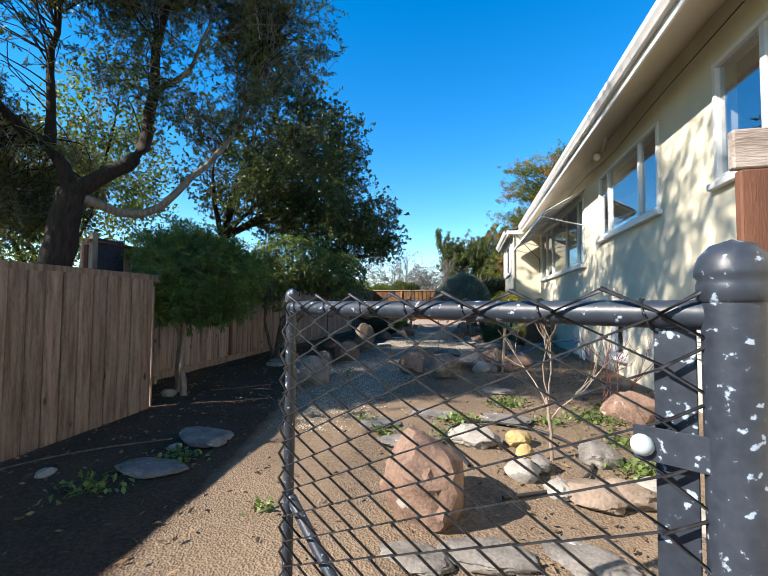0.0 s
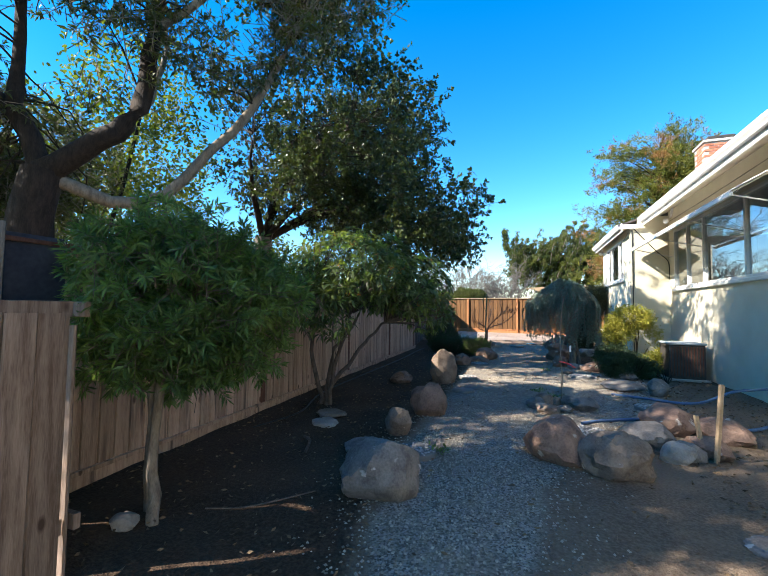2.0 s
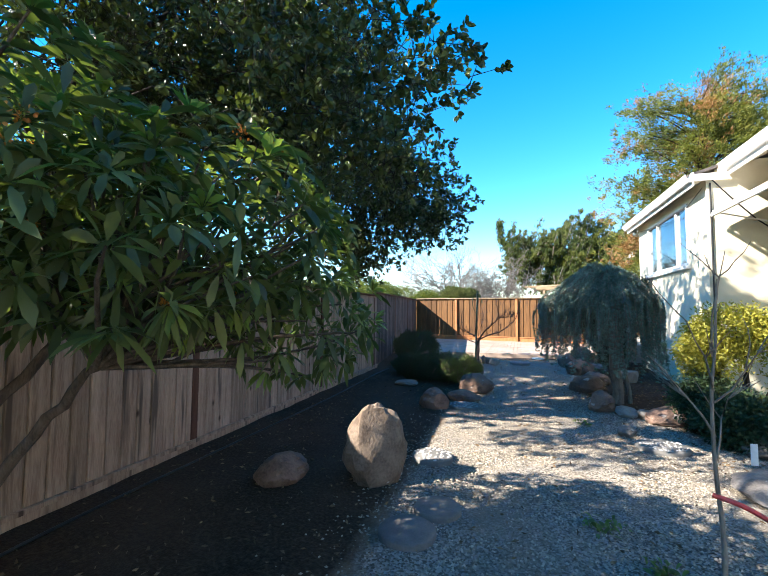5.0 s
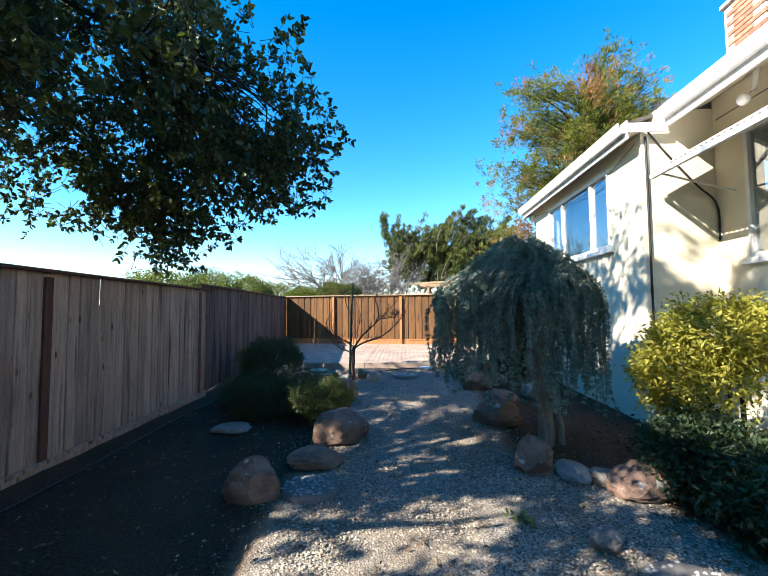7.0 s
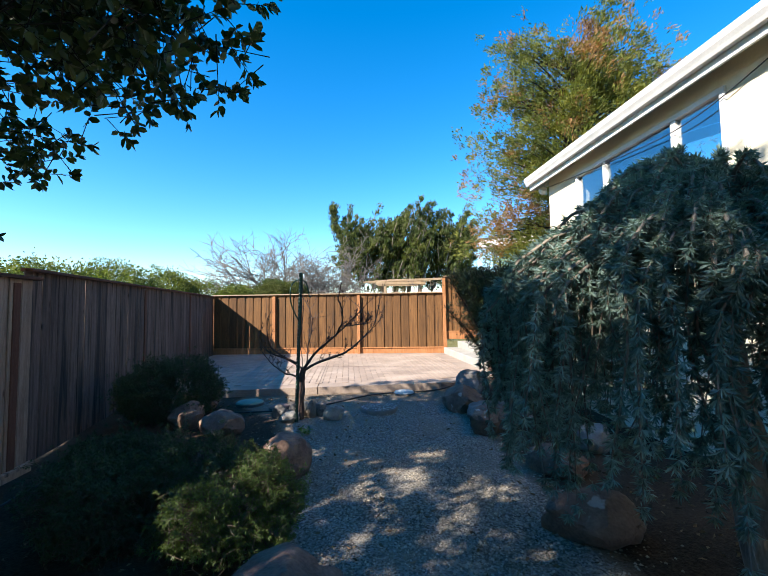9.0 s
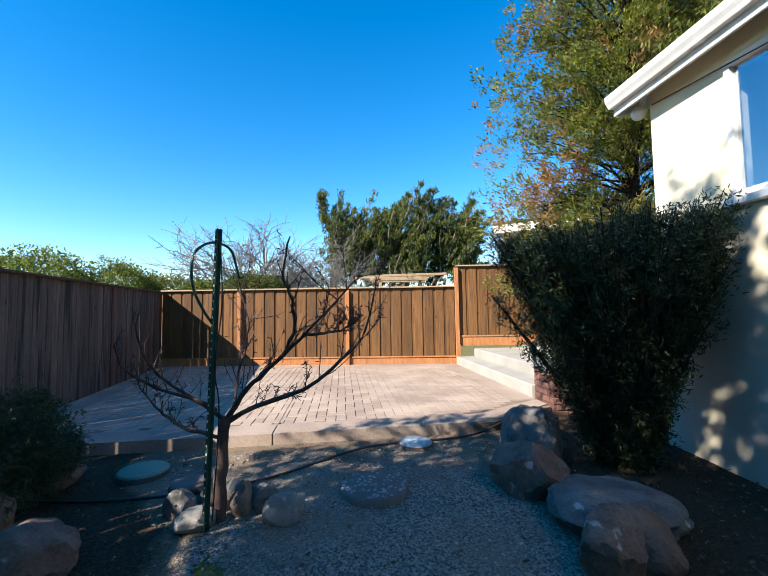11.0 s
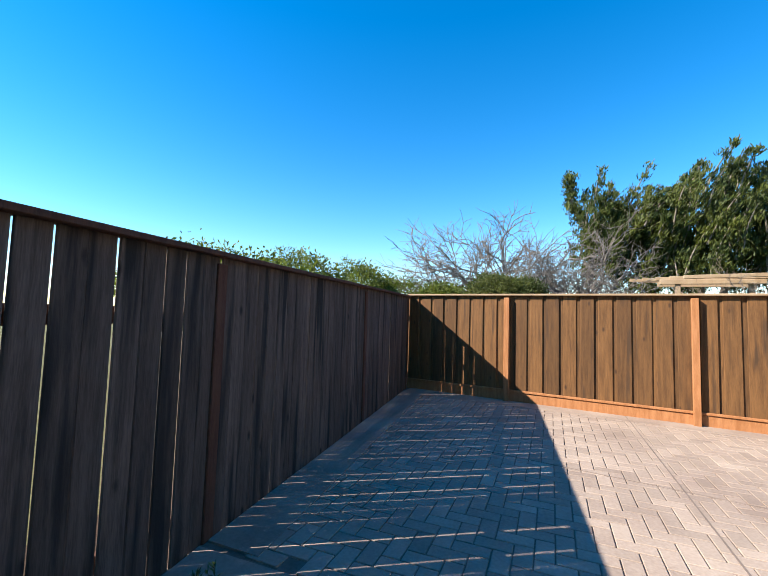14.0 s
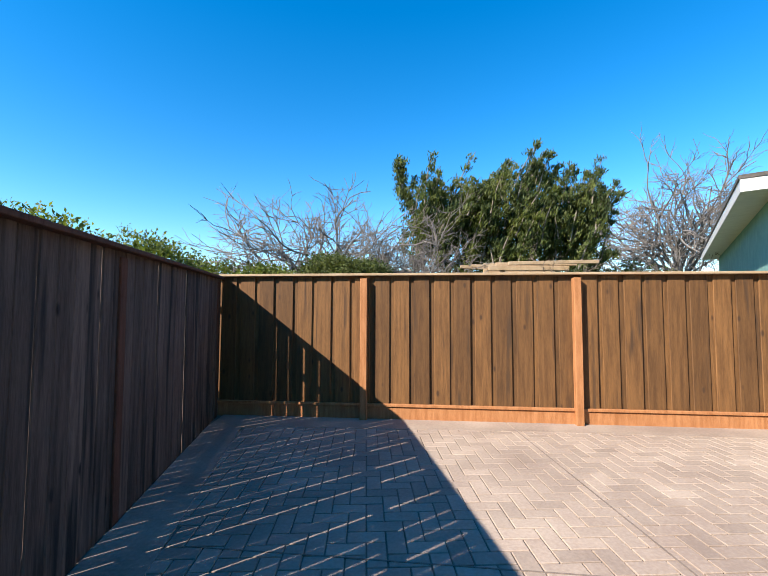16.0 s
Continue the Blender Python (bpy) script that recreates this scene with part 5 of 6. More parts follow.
# broad-leaved shrub tree
t = tree("broadleaf_shrub", (-4.0, 7.75, 0.38), "multi stemmed shrub with broad dark green leaves", "shrub")
a = Acc()
base = (-3.95, 7.7, 0.3)
tops = [(-4.1, 7.45, 2.0), (-3.55, 7.75, 1.75), (-3.15, 8.05, 1.6), (-3.6, 8.3, 1.9)]
for e in tops:
    s = np.array(base) + rng.normal(size=3) * [0.08, 0.08, 0]
    m = s + (np.array(e) - s) * [0.3, 0.3, 0.48] + rng.normal(size=3) * [0.05, 0.05, 0.02]
    m2 = s + (np.array(e) - s) * [0.72, 0.72, 0.8] + rng.normal(size=3) * [0.04, 0.04, 0.02]
    a.tube(smooth_path([s, m, m2, e], 14, 0.012), 0.036, 0.016, 8, 0.06)
a.out("stem", M_STEM, t)
blobs = [(-3.5, 7.7, 2.35, 0.9, 0.9, 0.62), (-3.9, 8.2, 2.45, 0.8, 0.9, 0.55), (-3.0, 8.3, 2.2, 0.8, 0.85, 0.5), (-3.65, 7.15, 1.85, 0.5, 0.35, 0.5), (-2.75, 8.95, 1.85, 0.5, 0.6, 0.4), (-4.05, 7.4, 2.05, 0.5, 0.5, 0.5), (-2.75, 7.8, 2.05, 0.45, 0.5, 0.3)]
cs, ds = [], []
for b in blobs:
    c, d = in_blob(int(250 * b[3] * b[4] / 0.6), b[:3], b[3:6], 0.55)
    cs.append(c), ds.append(d)
c, d = np.vstack(cs), unit(np.vstack(ds) + np.array([0, 0, 0.35]))
WH = 9
cc = np.repeat(c, WH, 0)
ang = np.tile(np.arange(WH) * 2 * np.pi / WH, len(c)) + np.repeat(rng.random(len(c)) * 6, WH)
dr = np.repeat(d, WH, 0)
u = unit(np.cross(dr, np.array([0.3, 0.2, 0.93])))
w = np.cross(dr, u)
ld = unit(u * np.cos(ang)[:, None] + w * np.sin(ang)[:, None] + dr * (0.1 + 0.5 * rng.random(len(cc)))[:, None])
pick = np.repeat(rng.random(len(c)) - 0.1 * (d[:, 2] > 0.55), WH)
ld = unit(ld + dr * (pick < 0.13)[:, None] * 0.9)
for nm, sel, mt, lb, size in (("leaves", pick >= 0.13, M_BIGLEAF, "", 0.118), ("young_leaves", pick < 0.13, M_YOUNG, "pale upright young leaves", 0.1)):
    v, f = big_leaf_quads(cc[sel] + ld[sel] * 0.012, ld[sel], size, size * 0.26, 0.2)
    quads(nm, v, f, mt, t, lb, True)
buds = c[(d[:, 1] < 0.3) & (rng.random(len(c)) < 0.045)]
bp = np.repeat(buds, 26, 0) + rng.normal(size=(len(buds) * 26, 3)) * 0.014
v, f = round_leaf_quads(bp, rng.normal(size=bp.shape), 0.014, 0.011)
quads("flower_buds", v, f, M_ORANGE, t, "small clusters of orange buds")["kind"] = "stuff"
a = Acc()
nt = np.array(tops)
for e in c[::5]:
    s = nt[np.argmin(np.linalg.norm(nt - e, axis=1))]
    limbs(a, s, [e], 0.013, 0.004, 0.03, 5, 4, 0.06)
a.out("branchwork", M_STEM, t)["kind"] = "stuff"


# weeping cedar: strings of needle tufts falling from a dome
t = tree("weeping_cedar", (-0.05, 14.3, 0.4), "weeping blue cedar with trailing grey green branches")
a = Acc()
a.tube(smooth_path([(0.02, 14.2, 0.3), (0.0, 14.22, 0.8), (-0.03, 14.28, 1.5), (-0.05, 14.3, 2.3)], 10, 0.01), 0.085, 0.06, 10, 0.06)
a.tube(smooth_path([(0.2, 14.2, 0.3), (0.12, 14.22, 0.9), (0.03, 14.26, 1.5)], 8, 0.01), 0.035, 0.025, 7)
a.out("trunk", M_BARK_PALE, t)
a = Acc()
tc, td = [], []
for q in range(330):
    g = rng.random() * 2 * np.pi
    reach = math.sqrt(rng.uniform(0.03, 1.0))
    top = 2.6 - 0.42 * reach ** 2 + rng.normal() * 0.04
    low = 1.14 - 0.16 * math.cos(g) + rng.normal() * 0.16 if reach > 0.6 else top - rng.uniform(0.3, 1.0)
    ex, ey = -0.22 + 0.93 * reach * math.cos(g), 14.4 + 0.93 * reach * math.sin(g)
    p = smooth_path([(-0.05, 14.3, 2.2), (-0.05 + 0.55 * (ex + 0.05), 14.3 + 0.55 * (ey - 14.3), top + 0.03), (ex, ey, top - 0.2), (ex + rng.normal() * 0.05, ey + rng.normal() * 0.05, (top + low) / 2), (ex * 1.03 + rng.normal() * 0.07, ey + rng.normal() * 0.07, low)], 22)
    a.tube(p[::2], 0.012, 0.003, 4)
    n = 52
    s = np.linspace(0.22, 0.98, n) + rng.normal(size=n) * 0.01
    at_p = p[np.clip(s * 21, 0, 21).astype(int)] + (s * 21 % 1)[:, None] * (p[np.clip(s * 21 + 1, 0, 21).astype(int)] - p[np.clip(s * 21, 0, 21).astype(int)]) + rng.normal(size=(n, 3)) * 0.007
    tc.append(at_p)
    td.append(unit(p[np.clip(s * 21 + 1, 1, 21).astype(int)] - p[np.clip(s * 21, 0, 20).astype(int)]))
a.out("branchwork", M_BARK_PALE, t)["kind"] = "stuff"
tc, td = np.vstack(tc), np.vstack(td)
NB = 20
cc = np.repeat(tc, NB, 0)
dd = unit(unit(rng.normal(size=(len(cc), 3))) * 0.8 + np.repeat(td, NB, 0) * 0.75)
v, f = leaf_quads(cc, dd, 0.038, 0.0062, 0.0)
quads("foliage", v, f, M_CEDAR, t)

# dark yew shaped like a vase
t = tree("yew_bush", (0.85, 18.7, 0.4), "tall dark yew bush with clipped flat top", "shrub")
a = Acc()
cs, ds = [], []
for q in range(260):
    g = rng.random() * 2 * np.pi
    rr = math.sqrt(rng.random())
    top = np.array([0.68 + 1.16 * rr * math.cos(g), 18.45 + 0.72 * rr * math.sin(g), 2.6 + 0.12 * math.cos(g) + rng.normal() * 0.05])
    if rng.random() < 0.25:
        top[2] -= rng.random() * 0.9
    s = np.array([0.82 + 0.16 * math.cos(g) * rr, 18.62 + 0.16 * math.sin(g) * rr, 0.4])
    m = s + (top - s) * [0.36, 0.36, 0.45]
    p = smooth_path([s, m, top], 16)
    a.tube(p[::3], 0.018, 0.004, 4)
    n = 110
    k = (rng.uniform(0.12, 1.0, n) * 15).astype(int)
    cs.append(p[k] + rng.normal(size=(n, 3)) * 0.05)
    ds.append(unit(p[np.minimum(k + 1, 15)] - p[np.maximum(k - 1, 0)] + rng.normal(size=(n, 3)) * 0.25))
a.out("branchwork", M_BARK, t)
c, d = np.vstack(cs), np.vstack(ds)
cc, dd = np.repeat(c, 7, 0), np.repeat(d, 7, 0)
v, f = leaf_quads(cc + rng.normal(size=cc.shape) * 0.02, unit(dd + rng.normal(size=dd.shape) * 0.7), 0.05, 0.011, 0.05)
quads("foliage", v, f, M_YEW, t)

# golden bush and dark low shrubs by the house
t = tree("golden_bush", (1.2, 13.3, 0.4), "golden yellow leafy bush by the house wall", "shrub")
a = Acc()
limbs(a, (1.2, 13.3, 0.35), [(0.9, 13.1, 1.2), (1.4, 13.5, 1.4), (1.2, 13.3, 1.7), (1.45, 13.0, 1.0), (0.95, 13.6, 1.1)], 0.03, 0.008)
a.out("branchwork", M_BARK, t)
v, f, c = crown([(1.2, 13.35, 1.6, 0.45, 0.5, 0.36), (1.3, 13.3, 1.15, 0.55, 0.55, 0.42), (1.35, 13.1, 0.75, 0.5, 0.5, 0.32), (1.05, 13.5, 1.3, 0.4, 0.5, 0.4)], 3600, 13, 0.055, 0.02, 0.05, 0.45, 0.1, seed=31)
quads("foliage", v, f, M_YELLOW, t)
for at, r, h, sd in (((1.0, 12.25, 0.4), 0.5, 0.5, 41), ((1.45, 11.7, 0.4), 0.35, 0.35, 42), ((0.95, 13.0, 0.4), 0.5, 0.6, 43)):
    t = tree("dark_shrub", at, "low dark green shrub beside the path", "shrub", "low dark shrubs")
    a = Acc()
    limbs(a, at, [(at[0] + r * 0.5 * math.cos(k), at[1] + r * 0.5 * math.sin(k), at[2] + h * 0.8) for k in range(6)], 0.012, 0.004)
    a.out("branchwork", M_BARK, t)
    v, f, c = crown([(at[0], at[1], at[2] + h * 0.5, r, r, h * 0.55)], 1300, 12, 0.05, 0.022, 0.05, 0.4, 0.1, seed=sd)
    quads("foliage", v, f, M_JUNIPER, t)


def juniper(x, y, r, h, mat, seed, label):
    t = tree("juniper", (x, y, 0.4), label, "shrub", "spreading junipers")
    a = Acc()
    ends = [(x + r * 0.7 * math.cos(k * 0.9), y + r * 0.7 * math.sin(k * 0.9), 0.4 + h * 0.7) for k in range(7)]
    limbs(a, (x, y, 0.36), ends, 0.03, 0.008, 0.06)
    a.out("branchwork", M_BARK_TAN, t)["kind"] = "stuff"
    v, f, tv, tf, c = sprigs([(x, y, 0.4 + h * 0.5, r, r, h * 0.5), (x + r * 0.4, y + r * 0.2, 0.4 + h * 0.6, r * 0.6, r * 0.6, h * 0.4), (x - r * 0.4, y - r * 0.3, 0.4 + h * 0.55, r * 0.6, r * 0.6, h * 0.4)], int(4200 * r / 0.5), 24, 0.026, 0.006, 0.1, seed, -0.16, 3.5, 0.4, False, 0.0, 0.16)
    quads("foliage", v, f, mat, t)
    quads("twig_growth", tv, tf, M_STEM, t)["kind"] = "stuff"


juniper(-4.38, 18.3, 0.62, 0.86, M_JUNIPER, 51, "dark green juniper mound spreading beside the fence")
juniper(-3.3, 15.55, 0.72, 0.5, M_JUNIPER, 52, "low dark juniper spreading over the soil")
juniper(-2.62, 15.1, 0.36, 0.5, M_JUNIPER_LIT, 53, "green juniper in sunlit leaf colour above a brown boulder")
juniper(-3.85, 16.1, 0.5, 0.4, M_JUNIPER, 54, "flat dark juniper spreading over the soil")


# bare fruit tree with its stake
def branch_out(acc, p, d, length, r, level, spread=0.5, up=0.12, spur=False):
    n = 7 if level > 1 or spur else 4
    pts = [np.array(p, float)]
    dirn = np.array(d, float) / np.linalg.norm(d)
    for _ in range(n):
        dirn = dirn + rng.normal(size=3) * (0.09 if spur else 0.16) + np.array([0, 0, up])
        dirn /= np.linalg.norm(dirn)
        pts.append(pts[-1] + dirn * length / n)
    acc.tube(pts, r, r * 0.45, 6 if level > 1 or spur else 3, 0.06)
    if spur:
        for q in range(rng.integers(3, 7)):
            k = rng.integers(1, n + 1)
            w = pts[k] - pts[k - 1]
            w = unit(w) * 0.4 + unit(rng.normal(size=3))
            e = pts[k] + unit(w) * rng.uniform(0.015, 0.045)
            acc.tube([pts[k], (pts[k] + e) / 2 + rng.normal(size=3) * 0.003, e], 0.003, 0.0022, 4)
    if level > 0:
        for q in range(rng.integers(2, 4) if spur else rng.integers(4, 7)):
            k = rng.integers(2, n + 1)
            dd = (pts[k] - pts[k - 1])
            dd = dd / np.linalg.norm(dd) + rng.normal(size=3) * spread
            branch_out(acc, pts[k], dd, length * rng.uniform(0.4, 0.65), r * (0.5 if spur else 0.62), level - 1, spread, up, spur)


t = tree("bare_fruit_tree", (-2.56, 18.1, 0.4), "small leafless fruit tree with dark twiggy branches")
rng = np.random.default_rng(5)
a = Acc()
a.tube(smooth_path([(-2.56, 18.1, 0.4), (-2.57, 18.1, 0.75), (-2.53, 18.1, 1.13)], 8, 0.006), 0.045, 0.038, 9, 0.07)
a.out("trunk", M_TWIG, t)
FRUIT_LIMBS = [
    [(-2.54, 18.1, 1.09), (-2.32, 18.04, 1.21), (-1.99, 17.98, 1.33), (-1.72, 17.95, 1.53), (-1.56, 17.95, 1.72), (-1.48, 17.97, 2.04)],
    [(-2.52, 18.1, 1.12), (-2.4, 17.98, 1.29), (-2.24, 17.82, 1.45), (-2.07, 17.64, 1.6), (-1.9, 17.52, 1.76), (-1.69, 17.42, 1.98)],
    [(-2.07, 17.64, 1.6), (-1.99, 17.5, 1.77), (-2.0, 17.39, 1.94), (-2.03, 17.33, 2.06), (-1.985, 17.26, 2.25)],
    [(-2.55, 18.1, 1.12), (-2.78, 18.15, 1.25), (-3.0, 18.06, 1.36), (-3.06, 17.8, 1.52), (-3.0, 17.56, 1.68)],
    [(-2.6, 18.1, 1.18), (-2.85, 18.16, 1.3), (-2.97, 18.1, 1.43), (-2.98, 17.86, 1.6), (-2.93, 17.62, 1.82)],
    [(-2.57, 18.08, 1.0), (-2.8, 18.06, 1.08), (-2.95, 18.05, 1.2), (-3.08, 18.04, 1.36)],
    [(-1.99, 17.95, 1.7), (-1.76, 17.95, 1.72), (-1.63, 17.95, 1.78)],
    [(-2.5, 18.12, 1.13), (-2.48, 18.25, 1.42), (-2.44, 18.33, 1.75), (-2.5, 18.38, 2.0)],
]
for k, pts in enumerate(FRUIT_LIMBS):
    a = Acc()
    p = smooth_path(pts, 16, 0.004)
    r0 = 0.012 if k in (2, 6, 7) else 0.015 if k in (3, 4, 5) else 0.021
    a.tube(p, r0, 0.0045, 7, 0.07)
    for q in range(3, 11 if k == 2 else 16):
        for _ in range(1 if k in (2, 3, 4, 5) else 1 + q % 2):
            w = unit(unit(p[q] - p[q - 1]) * 0.5 + rng.normal(size=3) * [0.5, 0.5, 0.4] + [0, 0, 0.55])
            if p[q][0] < -2.9:
                w = unit(w + np.array([0.5, 0.0, 0.5]))
            branch_out(a, p[q], w, rng.uniform(0.08, 0.4 if k in (0, 1, 7) else 0.22), 0.004, 1 if rng.random() < 0.35 and k not in (2, 3, 4) else 0, 0.6, 0.1, True)
    a.out("limb", M_TWIG, t)
rng = np.random.default_rng(9)
st = thing("tree_stake", (-2.62, 18.02, 0.4), "green metal fence stake with looped wire", "stake")
b = bmesh.new()
box(b, -2.643, -2.597, 17.945, 17.951, 0.3, 2.43, 0.001)
box(b, -2.623, -2.617, 17.915, 17.945, 0.3, 2.43, 0.001)
stake_post = part("post", b, M_GREENMETAL, st)
# white chips paint the daylight showing through the punched holes
for q in range(36):
    part("punched_hole", boxed(-2.639, -2.629, 17.9436, 17.9449, 0.5 + q * 0.053, 0.514 + q * 0.053, 0), M_WHITE, stake_post)
a = Acc()
a.tube(smooth_path([(-2.63, 17.95, 1.78), (-2.7, 17.95, 1.88), (-2.77, 17.95, 2.03), (-2.78, 17.95, 2.22), (-2.71, 17.95, 2.31), (-2.62, 17.95, 2.335), (-2.53, 17.95, 2.3), (-2.49, 17.95, 2.2), (-2.46, 17.95, 2.11), (-2.43, 17.95, 2.12)], 34), 0.0085, 0.0085, 7)
loop = a.out("wire_loop", M_GREENMETAL, st)
loop.data.transform(Matrix.Translation((-2.62, 17.95, 0)) @ Matrix.Rotation(radians(53), 4, "Z") @ Matrix.Diagonal((1.15, 1, 1, 1)) @ Matrix.Translation((2.62, -17.95, 0)))
a = Acc()
a.tube(smooth_path([(-2.6, 17.93, 2.33), (-2.57, 17.92, 1.9), (-2.6, 17.92, 1.5), (-2.56, 17.93, 1.2), (-2.58, 17.95, 0.5)], 18), 0.005, 0.005, 5)
a.out("tie_wire", M_WIRE, st)

for o in st.children_recursive:
    o.data.transform(Matrix(((1, 0, 0.033, -0.0099), (0, 1, 0, 0), (0, 0, 1, 0), (0, 0, 0, 1))))

# thin sapling with ribbon, start sapling, stakes
t = tree("thin_sapling", (-0.66, 9.0, 0.4), "thin leafless sapling tied with red ribbon")
a = Acc()
a.tube(smooth_path([(-0.66, 9.0, 0.3), (-0.65, 9.0, 0.9), (-0.67, 9.0, 1.4), (-0.62, 9.02, 2.0)], 12, 0.004), 0.0125, 0.005, 7)
for d, z in (((0.5, 0.2, 0.7), 1.2), ((-0.5, 0.1, 0.8), 1.3), ((0.6, -0.3, 0.5), 1.45), ((-0.4, -0.2, 1), 1.5), ((0.3, 0.4, 0.9), 1.65)):
    branch_out(a, (-0.66, 9.0, z), d, 0.38, 0.006, 1, 0.4)
a.out("trunk", M_BARK_TAN, t)
a = Acc()
a.tube(smooth_path([(-0.68, 9.0, 1.05), (-0.58, 8.96, 1.03), (-0.47, 8.95, 0.97)], 8), 0.012, 0.01, 4)
a.out("ribbon", M_RIBBON, t, "red plastic ribbon")
part("plant_tag", boxed(-0.545, -0.52, 8.98, 8.983, 1.2, 1.29, 0), M_WHITE, t, "white plant tag")
t = tree("young_sapling", (0.62, 3.3, 0.34), "young leafless sapling with pale reddish stems")
a = Acc()
rng = np.random.default_rng(15)
a.tube(smooth_path([(0.62, 3.3, 0.25), (0.61, 3.3, 0.5), (0.58, 3.32, 0.8)], 8, 0.004), 0.016, 0.01, 7)
a.out("trunk", M_BARK_TAN, t)
a = Acc()
for d, z in (((-0.5, 0.2, 0.9), 0.7), ((0.6, 0.1, 0.7), 0.62), ((0.1, 0.4, 1), 0.78), ((-0.3, -0.2, 1), 0.8)):
    branch_out(a, (0.6, 3.31, z), d, 0.5, 0.008, 1, 0.35)
a.out("branchwork", M_BARK_TAN, t)
t = tree("red_twig_shrub", (1.5, 5.2, 0.37), "leafless shrub with thin red twigs", "shrub")
a = Acc()
for k in range(7):
    branch_out(a, (1.5 + 0.05 * k, 5.2, 0.35), (math.cos(k * 1.1) * 0.5, math.sin(k * 1.1) * 0.5, 0.9), 0.6, 0.008, 1, 0.35)
a.out("branchwork", material("red_twig", (0.2, 0.06, 0.05), (0.36, 0.16, 0.12), 9, 0.8, 0.2), t)
for x, y, h, lean in ((0.55, 7.1, 0.75, 4), (0.5, 7.25, 0.4, -8)):
    s = thing("wooden_stake", (x, y, 0.38), "thin pale wooden garden stake in the ground", "stake")
    part("shaft", boxed(-0.018, 0.018, -0.018, 0.018, -0.1, h, 0.004, pose(x, y, 0.38, lean, lean / 2, 20)), M_CAPRAIL, s)


def hose(name, pts, r, mat, label, n=60):
    p = smooth_path(pts, n)
    t = thing(name, pts[0], label, "hose")
    a = Acc()
    a.tube(p, r, r, 8)
    a.out("tube", mat, t)


hose("garden_hose", [(2.36, 9.5, 0.75), (2.25, 9.4, 0.7), (2.0, 9.0, 0.5), (1.6, 8.6, 0.42), (1.1, 8.3, 0.42), (0.5, 8.55, 0.42), (-0.2, 8.25, 0.41), (-0.5, 8.0, 0.41)], 0.02, M_HOSE_BLUE, "blue garden hose lying across the soil")
hose("garden_hose", [(2.36, 9.6, 0.8), (2.1, 9.6, 0.74), (1.6, 9.4, 0.7), (1.2, 9.6, 0.46), (0.6, 9.9, 0.43), (0.2, 10.1, 0.42)], 0.02, M_HOSE_BLUE, "blue garden hose leading to the wall tap")
hose("irrigation_hose", [(0.0, 3.0, 0.35), (-0.2, 3.6, 0.38), (0.05, 4.0, 0.39), (0.6, 3.9, 0.38), (0.9, 3.4, 0.36), (0.7, 2.9, 0.34), (0.2, 2.6, 0.33)], 0.012, M_HOSE_DARK, "thin black irrigation hose curling on the soil")
hose("irrigation_hose", [(-4.2, 6.4, 0.39), (-4.05, 7.2, 0.4), (-4.35, 8.4, 0.41), (-4.4, 10.5, 0.42), (-4.45, 13, 0.42), (-4.6, 15.5, 0.42), (-4.6, 16.5, 0.42)], 0.011, M_HOSE_DARK, "thin black irrigation hose along the fence")
hose("irrigation_hose", [(-4.2, 18.5, 0.48), (-3.63, 18.42, 0.475), (-3.03, 18.44, 0.475), (-2.63, 18.52, 0.48), (-2.18, 18.76, 0.485), (-1.7, 19.12, 0.5), (-1.26, 19.33, 0.5), (-0.4, 19.42, 0.51), (0.1, 19.6, 0.6), (0.5, 19.98, 0.625), (0.62, 20.1, 0.63)], 0.012, M_HOSE_DARK, "thin black hose along the patio edge")
hose("fallen_stick", [(-3.5, 1.6, 0.28), (-3.2, 2.3, 0.33), (-2.9, 2.7, 0.34), (-2.5, 3.05, 0.34)], 0.006, M_STEM, "long thin stick lying on the soil")
hose("fallen_stick", [(-3.3, 4.7, 0.38), (-3.0, 4.8, 0.4), (-2.7, 5.2, 0.39)], 0.006, M_STEM, "thin brown stick lying on dark soil")
hose("fallen_branch", [(-3.45, 6.3, 0.4), (-3.3, 6.15, 0.42), (-3.2, 5.9, 0.4)], 0.016, M_STEM, "short broken branch lying on dark soil")

# ---- chain-link gate at the start ----
gate = thing("chain_link_gate", (0.33, 0.64, 0.2), "open black painted chain link gate with chipped paint", "gate")
G0, G1 = np.array((0.352, 0.632)), np.array((-0.584, 1.256))
GT, GB = 1.49, 0.33
gd = (G1 - G0) / np.linalg.norm(G1 - G0)


def gp(s, z):
    q = G0 + gd * s
    return (q[0], q[1], z)


GL = float(np.linalg.norm(G1 - G0))
for nm, p in (("top_rail", [gp(0, GT), gp(GL / 2, GT), gp(GL, GT)]), ("bottom_rail", [gp(0, GB), gp(GL / 2, GB), gp(GL, GB)]), ("end_post", [gp(GL, GB - 0.04), gp(GL, 1.0), gp(GL, GT + 0.03)])):
    a = Acc()
    a.tube(p, 0.0215 if nm != "end_post" else 0.018, 0.0215 if nm != "end_post" else 0.018, 14)
    gate_part = a.out(nm, M_STEEL, gate)
gate_end = gate_part
a = Acc()
a.tube([gp(GL * 0.25, GB + 0.02), gp(GL * 0.62, 0.6), gp(GL * 0.985, 0.87)], 0.017, 0.017, 12)
a.out("brace", M_STEEL, gate)
